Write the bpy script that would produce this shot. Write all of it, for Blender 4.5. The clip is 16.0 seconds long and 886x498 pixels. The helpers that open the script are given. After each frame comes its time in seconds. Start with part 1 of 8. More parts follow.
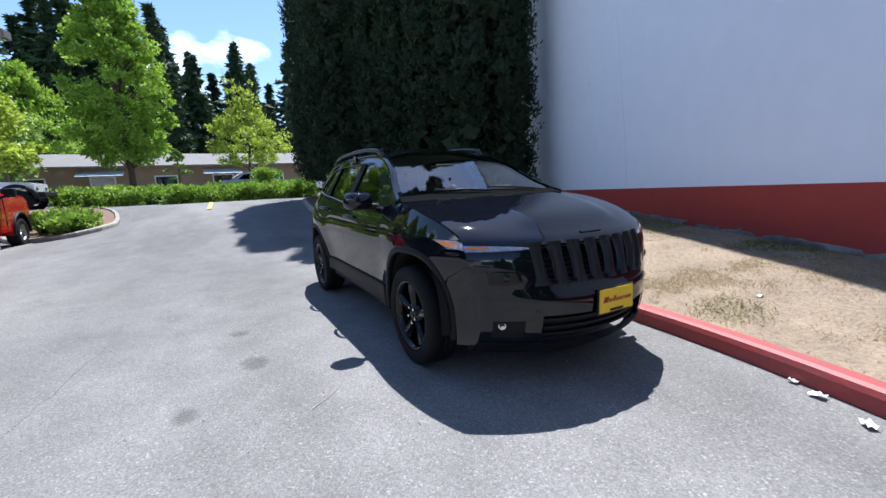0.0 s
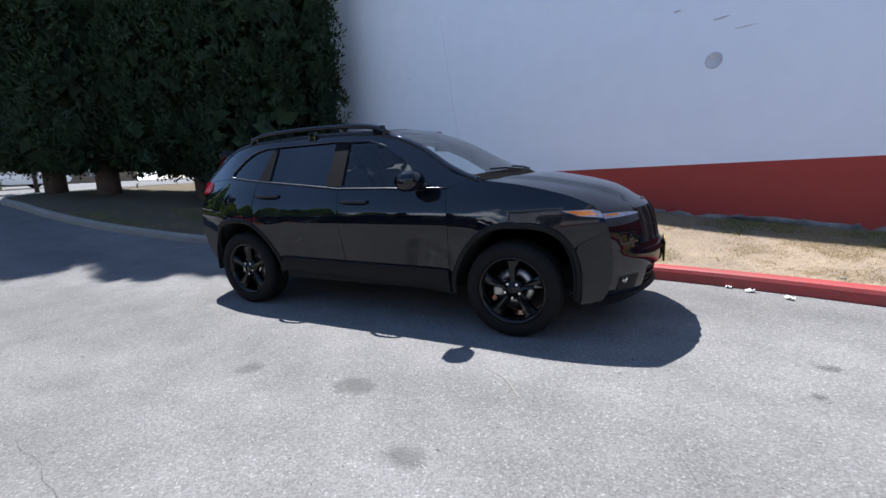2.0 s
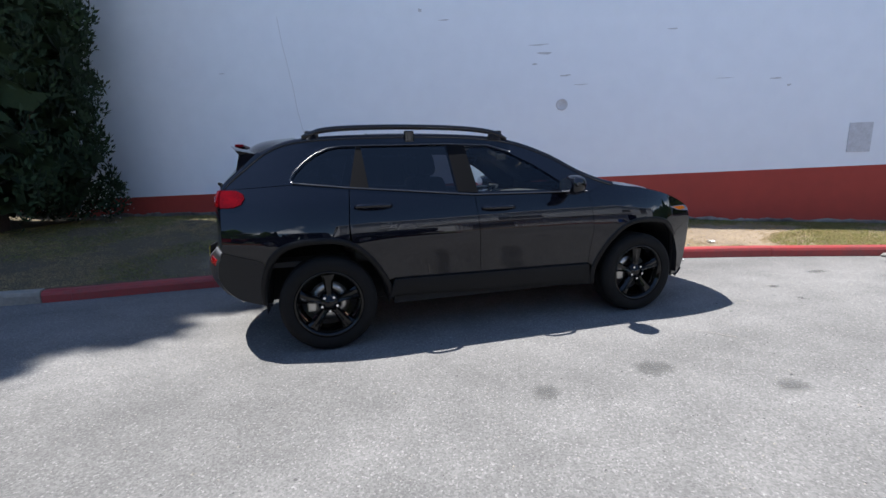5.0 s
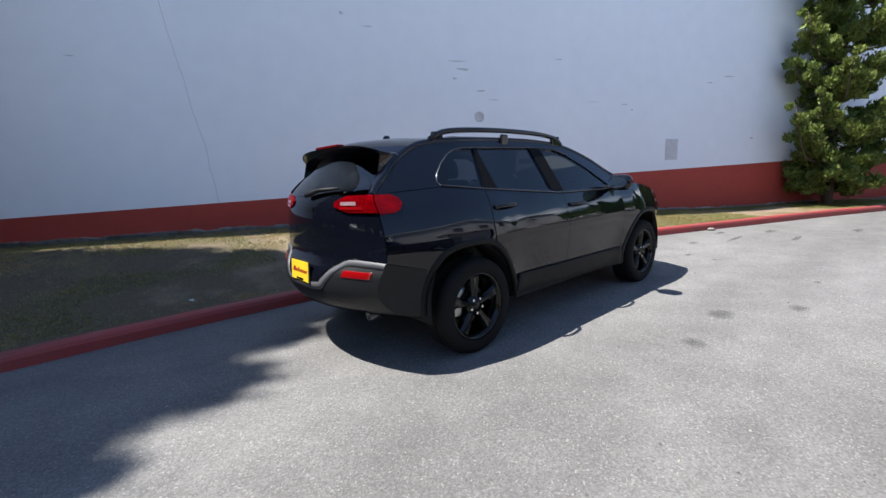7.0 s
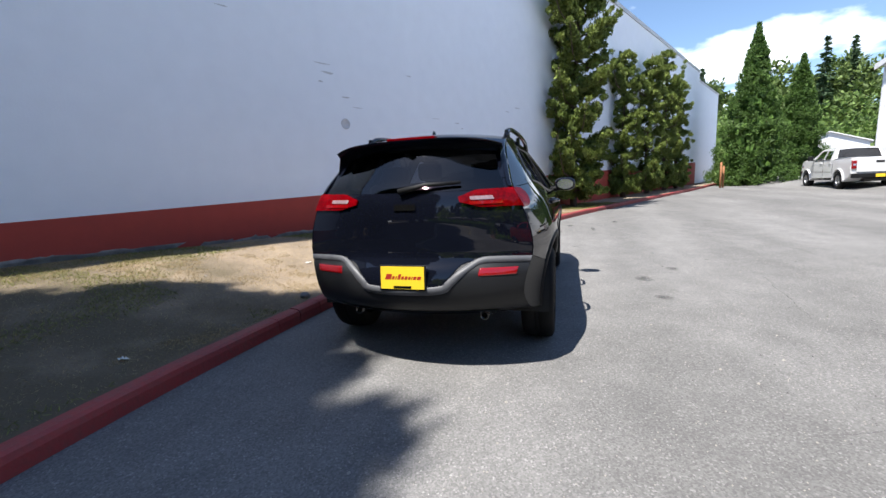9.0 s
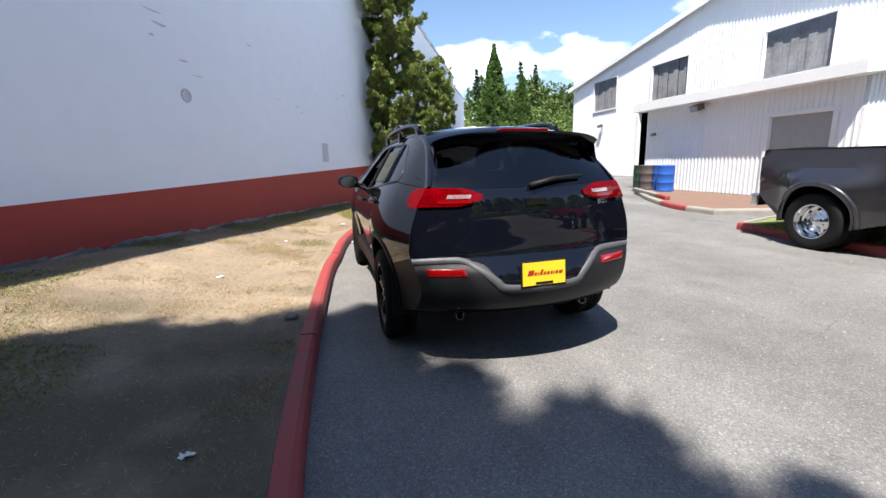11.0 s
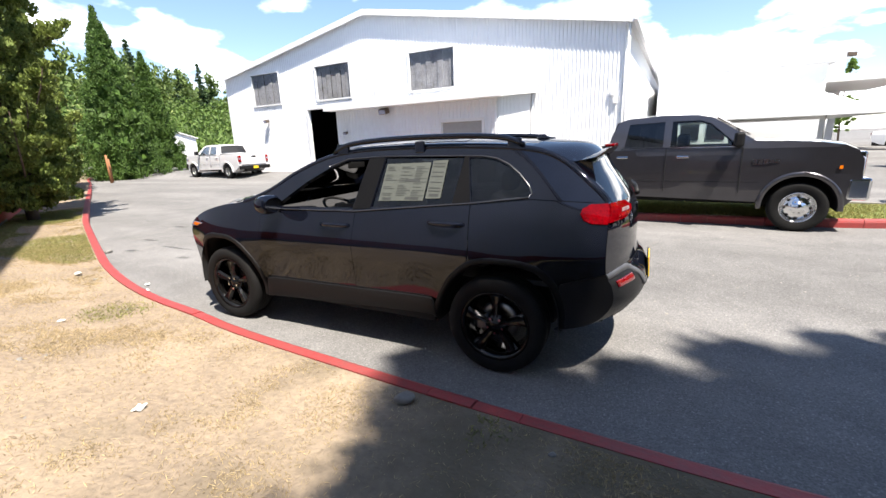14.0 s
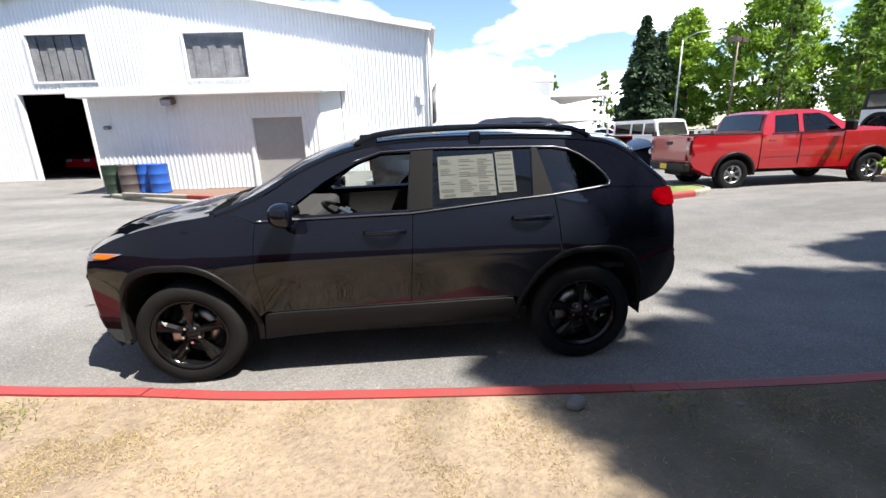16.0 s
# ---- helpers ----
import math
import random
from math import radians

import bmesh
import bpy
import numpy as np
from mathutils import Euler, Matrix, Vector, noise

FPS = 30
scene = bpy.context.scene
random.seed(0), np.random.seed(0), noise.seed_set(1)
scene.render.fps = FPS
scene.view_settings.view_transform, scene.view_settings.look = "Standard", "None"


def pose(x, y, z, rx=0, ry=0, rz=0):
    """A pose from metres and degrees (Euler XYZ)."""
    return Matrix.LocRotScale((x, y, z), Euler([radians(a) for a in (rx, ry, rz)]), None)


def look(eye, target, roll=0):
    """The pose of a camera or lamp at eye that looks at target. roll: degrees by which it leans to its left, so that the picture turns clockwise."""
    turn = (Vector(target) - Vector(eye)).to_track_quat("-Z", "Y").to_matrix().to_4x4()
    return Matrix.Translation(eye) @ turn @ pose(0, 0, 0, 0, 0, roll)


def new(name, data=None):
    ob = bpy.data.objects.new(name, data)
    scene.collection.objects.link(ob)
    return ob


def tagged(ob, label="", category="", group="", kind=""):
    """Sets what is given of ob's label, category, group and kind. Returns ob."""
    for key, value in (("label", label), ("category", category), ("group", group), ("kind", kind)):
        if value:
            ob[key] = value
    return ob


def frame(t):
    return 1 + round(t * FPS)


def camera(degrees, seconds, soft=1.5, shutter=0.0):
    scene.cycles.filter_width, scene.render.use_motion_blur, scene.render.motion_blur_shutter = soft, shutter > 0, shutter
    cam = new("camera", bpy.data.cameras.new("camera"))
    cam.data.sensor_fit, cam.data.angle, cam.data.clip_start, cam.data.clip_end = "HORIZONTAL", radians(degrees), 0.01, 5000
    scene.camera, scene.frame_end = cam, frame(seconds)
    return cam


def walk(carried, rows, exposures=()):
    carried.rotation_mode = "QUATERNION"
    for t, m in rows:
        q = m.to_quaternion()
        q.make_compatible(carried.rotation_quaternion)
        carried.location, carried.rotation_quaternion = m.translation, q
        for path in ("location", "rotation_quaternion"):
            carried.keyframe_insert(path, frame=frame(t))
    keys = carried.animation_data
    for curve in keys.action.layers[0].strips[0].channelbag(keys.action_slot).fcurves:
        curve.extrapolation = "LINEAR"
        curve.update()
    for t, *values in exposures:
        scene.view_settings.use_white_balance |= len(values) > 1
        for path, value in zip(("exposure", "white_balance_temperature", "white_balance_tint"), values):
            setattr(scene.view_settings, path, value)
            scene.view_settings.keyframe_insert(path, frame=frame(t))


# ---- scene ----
cam = camera(93.0, 16.0)
PATH = [
    (0, (4.017, -2.075, 1.274), (2.286, -1.121, 0.968), -2.7),
    (0.5, (3.678, -2.612, 1.259), (2.142, -1.375, 0.926), -3.1),
    (1, (3.219, -3.066, 1.25), (1.896, -1.623, 0.839), -2.1),
    (1.5, (2.716, -3.47, 1.26), (1.606, -1.855, 0.859), -3.1),
    (2, (2.18, -3.736, 1.271), (1.33, -1.968, 0.88), -2.8),
    (2.5, (1.632, -3.95, 1.257), (1.048, -2.072, 0.892), -2.6),
    (3, (1.047, -4.093, 1.25), (0.673, -2.164, 0.873), -2.0),
    (3.2, (0.829, -4.12, 1.256), (0.568, -2.174, 0.878), -1.0),
    (5.3, (-1.671, -3.941, 1.297), (-1.039, -2.075, 0.954), -1.1),
    (5.5, (-1.906, -3.879, 1.284), (-1.188, -2.041, 0.961), -0.6),
    (6, (-2.46, -3.661, 1.296), (-1.519, -1.934, 0.929), -1.8),
    (6.5, (-2.957, -3.314, 1.294), (-1.877, -1.661, 0.972), -3.1),
    (7, (-3.465, -2.993, 1.308), (-2.181, -1.499, 0.965), -2.6),
    (7.5, (-3.883, -2.576, 1.3), (-2.424, -1.256, 0.941), -2.5),
    (8, (-4.281, -2.123, 1.282), (-2.667, -0.996, 0.93), -2.1),
    (8.5, (-4.524, -1.574, 1.263), (-2.759, -0.687, 0.95), -3.5),
    (9, (-4.719, -1.003, 1.269), (-2.827, -0.439, 0.948), -2.6),
    (9.2, (-4.755, -0.769, 1.259), (-2.828, -0.329, 0.954), -2.1),
    (11.3, (-4.448, 1.591, 1.376), (-2.618, 0.883, 0.987), -2.8),
    (11.5, (-4.322, 1.784, 1.367), (-2.539, 0.956, 1.001), -3.8),
    (12, (-4.001, 2.247, 1.384), (-2.329, 1.219, 1.001), -3.6),
    (12.5, (-3.613, 2.638, 1.461), (-2.118, 1.37, 1.066), -3.6),
    (13, (-3.16, 2.965, 1.553), (-1.813, 1.547, 1.135), -4.3),
    (13.5, (-2.76, 3.305, 1.629), (-1.627, 1.715, 1.194), -3.1),
    (14, (-2.262, 3.48, 1.612), (-1.395, 1.745, 1.123), -2.1),
    (14.5, (-1.745, 3.666, 1.624), (-1.103, 1.829, 1.162), -2.0),
    (15, (-1.231, 3.713, 1.617), (-0.869, 1.805, 1.139), -1.6),
    (15.5, (-0.681, 3.706, 1.612), (-0.59, 1.777, 1.092), -0.6),
    (16, (-0.19, 3.604, 1.608), (-0.32, 1.677, 1.087), -1.7),
]
walk(cam, [(t, look(eye, target, roll)) for t, eye, target, roll in PATH], [(0.0, 1.10, 5800, 12), (3.0, 1.05, 6000, 12), (5.5, 1.07, 6150, 11), (7.0, 1.07, 6250, 11), (9.0, 1.08, 6300, 11), (11.5, 1.22, 6600, 11), (13.0, 1.34, 6700, 11), (14.5, 1.44, 6700, 12), (16.0, 1.34, 6600, 10)])

# ---- light ----
SUN = Vector((-0.41, 0.28, 1.0)).normalized()
EL, ROT = math.asin(SUN.z), math.atan2(SUN.x, SUN.y)
world = bpy.data.worlds.new("sky")
scene.world = world
world.use_nodes = True
wn, wl = world.node_tree.nodes, world.node_tree.links
wn.clear()
sky = wn.new("ShaderNodeTexSky")
sky.sky_type, sky.sun_disc = "NISHITA", False
sky.sun_elevation, sky.sun_rotation = EL, ROT
sky.air_density, sky.dust_density, sky.ozone_density = 1.0, 0.3, 3.0
coord = wn.new("ShaderNodeTexCoord")
sep = wn.new("ShaderNodeSeparateXYZ")
wl.new(coord.outputs["Generated"], sep.inputs[0])
lift = wn.new("ShaderNodeMath")
lift.operation = "MAXIMUM"
lift.inputs[1].default_value = 0.0
wl.new(sep.outputs["Z"], lift.inputs[0])
lift2 = wn.new("ShaderNodeMath")
lift2.operation = "ADD"
lift2.inputs[1].default_value = 0.26
wl.new(lift.outputs[0], lift2.inputs[0])
flat = wn.new("ShaderNodeVectorMath")
flat.operation = "DIVIDE"
comb = wn.new("ShaderNodeCombineXYZ")
for k in range(3):
    wl.new(lift2.outputs[0], comb.inputs[k])
wl.new(coord.outputs["Generated"], flat.inputs[0])
wl.new(comb.outputs[0], flat.inputs[1])
puff = wn.new("ShaderNodeTexNoise")
puff.inputs["Scale"].default_value, puff.inputs["Detail"].default_value, puff.inputs["Roughness"].default_value = 1.7, 9.0, 0.50
shift = wn.new("ShaderNodeVectorMath")
shift.operation = "ADD"
shift.inputs[1].default_value = (3.1, 7.4, 0.0)
wl.new(flat.outputs[0], shift.inputs[0])
wl.new(shift.outputs[0], puff.inputs["Vector"])
cover = wn.new("ShaderNodeValToRGB")
cover.color_ramp.elements[0].position, cover.color_ramp.elements[1].position = 0.505, 0.65
low = wn.new("ShaderNodeMapRange")
low.inputs["From Min"].default_value, low.inputs["From Max"].default_value = 0.20, 0.60
low.inputs["To Min"].default_value, low.inputs["To Max"].default_value = 0.0, -0.34
wl.new(sep.outputs["Z"], low.inputs["Value"])
more = wn.new("ShaderNodeMath")
more.operation = "ADD"
wl.new(puff.outputs["Fac"], more.inputs[0])
wl.new(low.outputs[0], more.inputs[1])
# the clouds bank up over the workshop's side
bank = wn.new("ShaderNodeVectorMath")
bank.operation = "DOT_PRODUCT"
bank.inputs[1].default_value = (0.0, -0.075, 0.0)
wl.new(coord.outputs["Generated"], bank.inputs[0])
most = wn.new("ShaderNodeMath")
most.operation = "ADD"
wl.new(more.outputs[0], most.inputs[0])
wl.new(bank.outputs["Value"], most.inputs[1])
wl.new(most.outputs[0], cover.inputs[0])
white = wn.new("ShaderNodeBackground")
white.inputs[0].default_value, white.inputs[1].default_value = (0.93, 0.96, 1.0, 1), 1.7
blue = wn.new("ShaderNodeBackground")
blue.inputs[1].default_value = 0.095
wl.new(sky.outputs[0], blue.inputs[0])
mixw = wn.new("ShaderNodeMixShader")
wl.new(cover.outputs[0], mixw.inputs[0])
wl.new(blue.outputs[0], mixw.inputs[1])
wl.new(white.outputs[0], mixw.inputs[2])
wout = wn.new("ShaderNodeOutputWorld")
wl.new(mixw.outputs[0], wout.inputs[0])

sun = new("sun", bpy.data.lights.new("sun", "SUN"))
sun.data.energy, sun.data.angle, sun.data.color = 5.0, radians(0.53), (1.0, 0.95, 0.87)
sun.matrix_world = look(SUN * 60, (0, 0, 0))


# ---- materials ----
def material(name, base, rough=0.6, metal=0.0, other=None, scale=6.0, fine=60.0, bump=0.0, bump_scale=None, coat=0.0, mix=1.0, spec=0.5, vary=0.0, leafy=0.0):
    """A surface with a coarse and a fine variation between base and other, and fine relief."""
    m = bpy.data.materials.new(name)
    m.use_nodes = True
    n, l = m.node_tree.nodes, m.node_tree.links
    b = n["Principled BSDF"]
    b.inputs["Roughness"].default_value, b.inputs["Metallic"].default_value = rough, metal
    b.inputs["Coat Weight"].default_value, b.inputs["Specular IOR Level"].default_value = coat, spec
    b.inputs["Coat Roughness"].default_value, b.inputs["Coat IOR"].default_value = 0.02, 1.5
    other = other or tuple(c * 0.75 for c in base)
    tc = n.new("ShaderNodeTexCoord")
    n1, n2 = n.new("ShaderNodeTexNoise"), n.new("ShaderNodeTexNoise")
    for k, s in ((n1, scale), (n2, fine)):
        k.inputs["Scale"].default_value, k.inputs["Detail"].default_value = s, 5.0
        l.new(tc.outputs["Object"], k.inputs["Vector"])
    add = n.new("ShaderNodeMath")
    add.operation = "ADD"
    l.new(n1.outputs["Fac"], add.inputs[0])
    l.new(n2.outputs["Fac"], add.inputs[1])
    last = add
    if vary:
        oi = n.new("ShaderNodeObjectInfo")
        mul = n.new("ShaderNodeMath")
        mul.operation = "MULTIPLY_ADD"
        mul.inputs[1].default_value = vary
        l.new(oi.outputs["Random"], mul.inputs[0])
        l.new(add.outputs[0], mul.inputs[2])
        last = mul
    ramp = n.new("ShaderNodeValToRGB")
    e = ramp.color_ramp.elements
    e[0].position, e[1].position = 0.5 - 0.2, 0.5 + 0.2
    e[0].color, e[1].color = (*base, 1), (*other, 1)
    half = n.new("ShaderNodeMath")
    half.operation = "MULTIPLY"
    half.inputs[1].default_value = 0.5
    l.new(last.outputs[0], half.inputs[0])
    l.new(half.outputs[0], ramp.inputs[0])
    l.new(ramp.outputs[0], b.inputs["Base Color"])
    if bump:
        n3 = n.new("ShaderNodeTexNoise")
        n3.inputs["Scale"].default_value, n3.inputs["Detail"].default_value = bump_scale or fine, 4.0
        l.new(tc.outputs["Object"], n3.inputs["Vector"])
        bp = n.new("ShaderNodeBump")
        bp.inputs["Strength"].default_value, bp.inputs["Distance"].default_value = bump, 0.01
        l.new(n3.outputs["Fac"], bp.inputs["Height"])
        l.new(bp.outputs[0], b.inputs["Normal"])
    if leafy:
        isl = n.new("ShaderNodeNewGeometry")
        hs = n.new("ShaderNodeHueSaturation")
        mr = n.new("ShaderNodeMapRange")
        mr.inputs["To Min"].default_value, mr.inputs["To Max"].default_value = 0.65, 1.4
        l.new(isl.outputs["Random Per Island"], mr.inputs["Value"])
        l.new(mr.outputs[0], hs.inputs["Value"])
        l.new(ramp.outputs[0], hs.inputs["Color"])
        l.new(hs.outputs[0], b.inputs["Base Color"])
        tr = n.new("ShaderNodeBsdfTranslucent")
        l.new(hs.outputs[0], tr.inputs[0])
        mx = n.new("ShaderNodeMixShader")
        mx.inputs[0].default_value = leafy
        l.new(b.outputs[0], mx.inputs[1])
        l.new(tr.outputs[0], mx.inputs[2])
        l.new(mx.outputs[0], n["Material Output"].inputs[0])
    return m


def glass(name, tint, gloss=1.0, ior=1.45):
    """A thin pane: what lies behind shows through its tint, with a clear reflection on top."""
    m = bpy.data.materials.new(name)
    m.use_nodes = True
    n, l = m.node_tree.nodes, m.node_tree.links
    n.remove(n["Principled BSDF"])
    t, g, fr, mx = (n.new("ShaderNode" + k) for k in ("BsdfTransparent", "BsdfGlossy", "Fresnel", "MixShader"))
    t.inputs[0].default_value = (*tint, 1)
    g.inputs[0].default_value, g.inputs["Roughness"].default_value = (gloss, gloss, gloss, 1), 0.01
    fr.inputs[0].default_value = ior
    l.new(fr.outputs[0], mx.inputs[0])
    l.new(t.outputs[0], mx.inputs[1])
    l.new(g.outputs[0], mx.inputs[2])
    l.new(mx.outputs[0], n["Material Output"].inputs[0])
    return m


def asphalt_material():
    m = material("asphalt", (0.132, 0.129, 0.125), 0.85, other=(0.200, 0.195, 0.188), scale=0.35, fine=2.6, bump=0.4, bump_scale=110, spec=0.12)
    n, l = m.node_tree.nodes, m.node_tree.links
    b = n["Principled BSDF"]
    base = b.inputs["Base Color"].links[0].from_socket
    tc = next(k for k in n if k.type == "TEX_COORD")
    # pale and dark stones of the aggregate
    vor = n.new("ShaderNodeTexVoronoi")
    vor.inputs["Scale"].default_value = 115.0
    l.new(tc.outputs["Object"], vor.inputs["Vector"])
    sepc = n.new("ShaderNodeSeparateColor")
    l.new(vor.outputs["Color"], sepc.inputs[0])
    mr = n.new("ShaderNodeMapRange")
    mr.inputs["From Min"].default_value, mr.inputs["From Max"].default_value = 0.0, 1.0
    mr.inputs["To Min"].default_value, mr.inputs["To Max"].default_value = 0.76, 1.18
    l.new(sepc.outputs[0], mr.inputs["Value"])
    mul = n.new("ShaderNodeMix")
    mul.data_type, mul.blend_type = "RGBA", "MULTIPLY"
    mul.inputs["Factor"].default_value = 1.0
    l.new(base, mul.inputs[6])
    # a few bright chips among them
    chip = n.new("ShaderNodeMapRange")
    chip.inputs["From Min"].default_value, chip.inputs["From Max"].default_value = 0.90, 0.97
    chip.inputs["To Min"].default_value, chip.inputs["To Max"].default_value = 0.0, 0.5
    l.new(sepc.outputs[1], chip.inputs["Value"])
    both = n.new("ShaderNodeMath")
    both.operation = "ADD"
    l.new(mr.outputs[0], both.inputs[0])
    l.new(chip.outputs[0], both.inputs[1])
    # paler and darker lanes along the drive
    lane_map, lane = n.new("ShaderNodeMapping"), n.new("ShaderNodeTexNoise")
    lane_map.inputs["Scale"].default_value = (0.10, 0.75, 1.0)
    lane.inputs["Scale"].default_value, lane.inputs["Detail"].default_value = 1.0, 6.0
    l.new(tc.outputs["Object"], lane_map.inputs["Vector"])
    l.new(lane_map.outputs[0], lane.inputs["Vector"])
    lane_r = n.new("ShaderNodeMapRange")
    lane_r.inputs["From Min"].default_value, lane_r.inputs["From Max"].default_value = 0.36, 0.64
    lane_r.inputs["To Min"].default_value, lane_r.inputs["To Max"].default_value = 0.86, 1.14
    l.new(lane.outputs["Fac"], lane_r.inputs["Value"])
    worn = n.new("ShaderNodeMath")
    worn.operation = "MULTIPLY"
    l.new(both.outputs[0], worn.inputs[0])
    l.new(lane_r.outputs[0], worn.inputs[1])
    l.new(worn.outputs[0], mul.inputs[7])
    # oil spots
    ns = n.new("ShaderNodeTexNoise")
    ns.inputs["Scale"].default_value, ns.inputs["Detail"].default_value = 1.1, 3.0
    l.new(tc.outputs["Object"], ns.inputs["Vector"])
    rs = n.new("ShaderNodeValToRGB")
    rs.color_ramp.elements[0].position, rs.color_ramp.elements[1].position = 0.69, 0.78
    rs.color_ramp.elements[1].color = (0.55, 0.55, 0.55, 1)
    l.new(ns.outputs["Fac"], rs.inputs[0])
    mk = n.new("ShaderNodeMix")
    mk.data_type, mk.blend_type = "RGBA", "MIX"
    l.new(rs.outputs[0], mk.inputs["Factor"])
    l.new(mul.outputs[2], mk.inputs[6])
    mk.inputs[7].default_value = (0.07, 0.068, 0.065, 1)
    l.new(mk.outputs[2], b.inputs["Base Color"])
    return m


M_ASPHALT = asphalt_material()
M_STAIN = material("oil_stain", (0.075, 0.074, 0.071), 0.8, other=(0.14, 0.138, 0.132), scale=9, fine=90)
_n, _l = M_STAIN.node_tree.nodes, M_STAIN.node_tree.links
_tc = next(k for k in _n if k.type == "TEX_COORD")
_map = _n.new("ShaderNodeMapping")
_map.inputs["Location"].default_value, _map.inputs["Scale"].default_value = (-1.0, -1.0, 0.0), (2.0, 2.0, 0.0)
_l.new(_tc.outputs["Generated"], _map.inputs["Vector"])
_gr = _n.new("ShaderNodeTexGradient")
_gr.gradient_type = "SPHERICAL"
_l.new(_map.outputs[0], _gr.inputs["Vector"])
_ns = _n.new("ShaderNodeTexNoise")
_ns.inputs["Scale"].default_value, _ns.inputs["Detail"].default_value = 14.0, 6.0
_l.new(_tc.outputs["Object"], _ns.inputs["Vector"])
_mu = _n.new("ShaderNodeMath")
_mu.operation = "MULTIPLY"
_l.new(_gr.outputs["Fac"], _mu.inputs[0])
_l.new(_ns.outputs["Fac"], _mu.inputs[1])
_mr = _n.new("ShaderNodeMapRange")
_mr.inputs["From Min"].default_value, _mr.inputs["From Max"].default_value = 0.06, 0.42
_mr.inputs["To Min"].default_value, _mr.inputs["To Max"].default_value = 0.0, 0.55
_l.new(_mu.outputs[0], _mr.inputs["Value"])
_tr, _mx = _n.new("ShaderNodeBsdfTransparent"), _n.new("ShaderNodeMixShader")
_l.new(_mr.outputs[0], _mx.inputs[0])
_l.new(_tr.outputs[0], _mx.inputs[1])
_l.new(_n["Principled BSDF"].outputs[0], _mx.inputs[2])
_l.new(_mx.outputs[0], _n["Material Output"].inputs[0])
M_YELLOW = material("road_paint", (0.62, 0.42, 0.08), 0.75, other=(0.45, 0.33, 0.12), scale=3, fine=30)
M_REDCURB = material("red_curb_paint", (0.36, 0.034, 0.034), 0.6, other=(0.19, 0.055, 0.05), scale=2, fine=30, bump=0.3, bump_scale=40)
M_CONCRETE = material("concrete", (0.32, 0.30, 0.26), 0.85, other=(0.21, 0.195, 0.17), scale=2.5, fine=30, bump=0.5, bump_scale=50)
M_DIRT = material("dry_lawn", (0.165, 0.130, 0.100), 0.95, other=(0.335, 0.265, 0.185), scale=1.7, fine=26, bump=1.0, bump_scale=42, spec=0.1)
# browner, grassy soil under and near the conifers, darkened further to carry their shade
_n, _l = M_DIRT.node_tree.nodes, M_DIRT.node_tree.links
_b = _n["Principled BSDF"]
_from = _b.inputs["Base Color"].links[0].from_socket
_tc = next(k for k in _n if k.type == "TEX_COORD")
_sx = _n.new("ShaderNodeSeparateXYZ")
_l.new(_tc.outputs["Object"], _sx.inputs[0])
_nz = _n.new("ShaderNodeTexNoise")
_nz.inputs["Scale"].default_value, _nz.inputs["Detail"].default_value = 1.5, 8.0
_l.new(_tc.outputs["Object"], _nz.inputs["Vector"])
_mr = _n.new("ShaderNodeMapRange")
_mr.inputs["From Min"].default_value, _mr.inputs["From Max"].default_value = -0.1, -2.3
_ad = _n.new("ShaderNodeMath")
_ad.operation = "MULTIPLY_ADD"
_l.new(_nz.outputs["Fac"], _ad.inputs[0])
_ad.inputs[1].default_value = 7.0
_su = _n.new("ShaderNodeMath")
_su.operation = "SUBTRACT"
_l.new(_sx.outputs["X"], _su.inputs[0])
_su.inputs[1].default_value = 3.5
_l.new(_su.outputs[0], _ad.inputs[2])
_l.new(_ad.outputs[0], _mr.inputs["Value"])
_mx = _n.new("ShaderNodeMix")
_mx.data_type = "RGBA"
_l.new(_mr.outputs[0], _mx.inputs[0])
_l.new(_from, _mx.inputs[6])
_mx.inputs[7].default_value = (0.120, 0.100, 0.068, 1)
_l.new(_mx.outputs[2], _b.inputs["Base Color"])
M_DRYGRASS = material("dry_grass", (0.43, 0.335, 0.185), 0.85, other=(0.33, 0.255, 0.13), scale=2, fine=8, leafy=0.25)
M_GREENGRASS = material("green_grass", (0.17, 0.19, 0.05), 0.8, other=(0.26, 0.23, 0.08), scale=2, fine=8, leafy=0.3)
M_LAWN = material("lawn", (0.10, 0.16, 0.035), 0.9, other=(0.20, 0.22, 0.07), scale=1.5, fine=15, bump=0.6, bump_scale=40)
M_BARK_MULCH = material("brick_paving", (0.20, 0.115, 0.08), 0.9, other=(0.15, 0.095, 0.07), scale=3, fine=30, bump=0.5)
M_WALL = material("painted_stucco", (0.84, 0.88, 0.95), 0.8, other=(0.78, 0.82, 0.89), scale=0.25, fine=3.0, bump=0.12, bump_scale=35)
M_WALLRED = material("red_wall_paint", (0.40, 0.052, 0.035), 0.75, other=(0.32, 0.045, 0.032), scale=0.6, fine=5, bump=0.15, bump_scale=35)
M_WALLMARK = material("wall_patch", (0.62, 0.64, 0.69), 0.9, other=(0.46, 0.47, 0.50), scale=8, fine=30)
M_FOOT = material("bare_footing", (0.13, 0.12, 0.11), 0.9, other=(0.45, 0.44, 0.42), scale=2, fine=9, bump=0.4)
M_METALWALL = material("white_metal_siding", (0.80, 0.81, 0.82), 0.45, other=(0.74, 0.75, 0.76), scale=0.4, fine=4)
M_ROOF = material("metal_roof", (0.55, 0.56, 0.58), 0.5, other=(0.45, 0.46, 0.48), scale=0.5, fine=6)
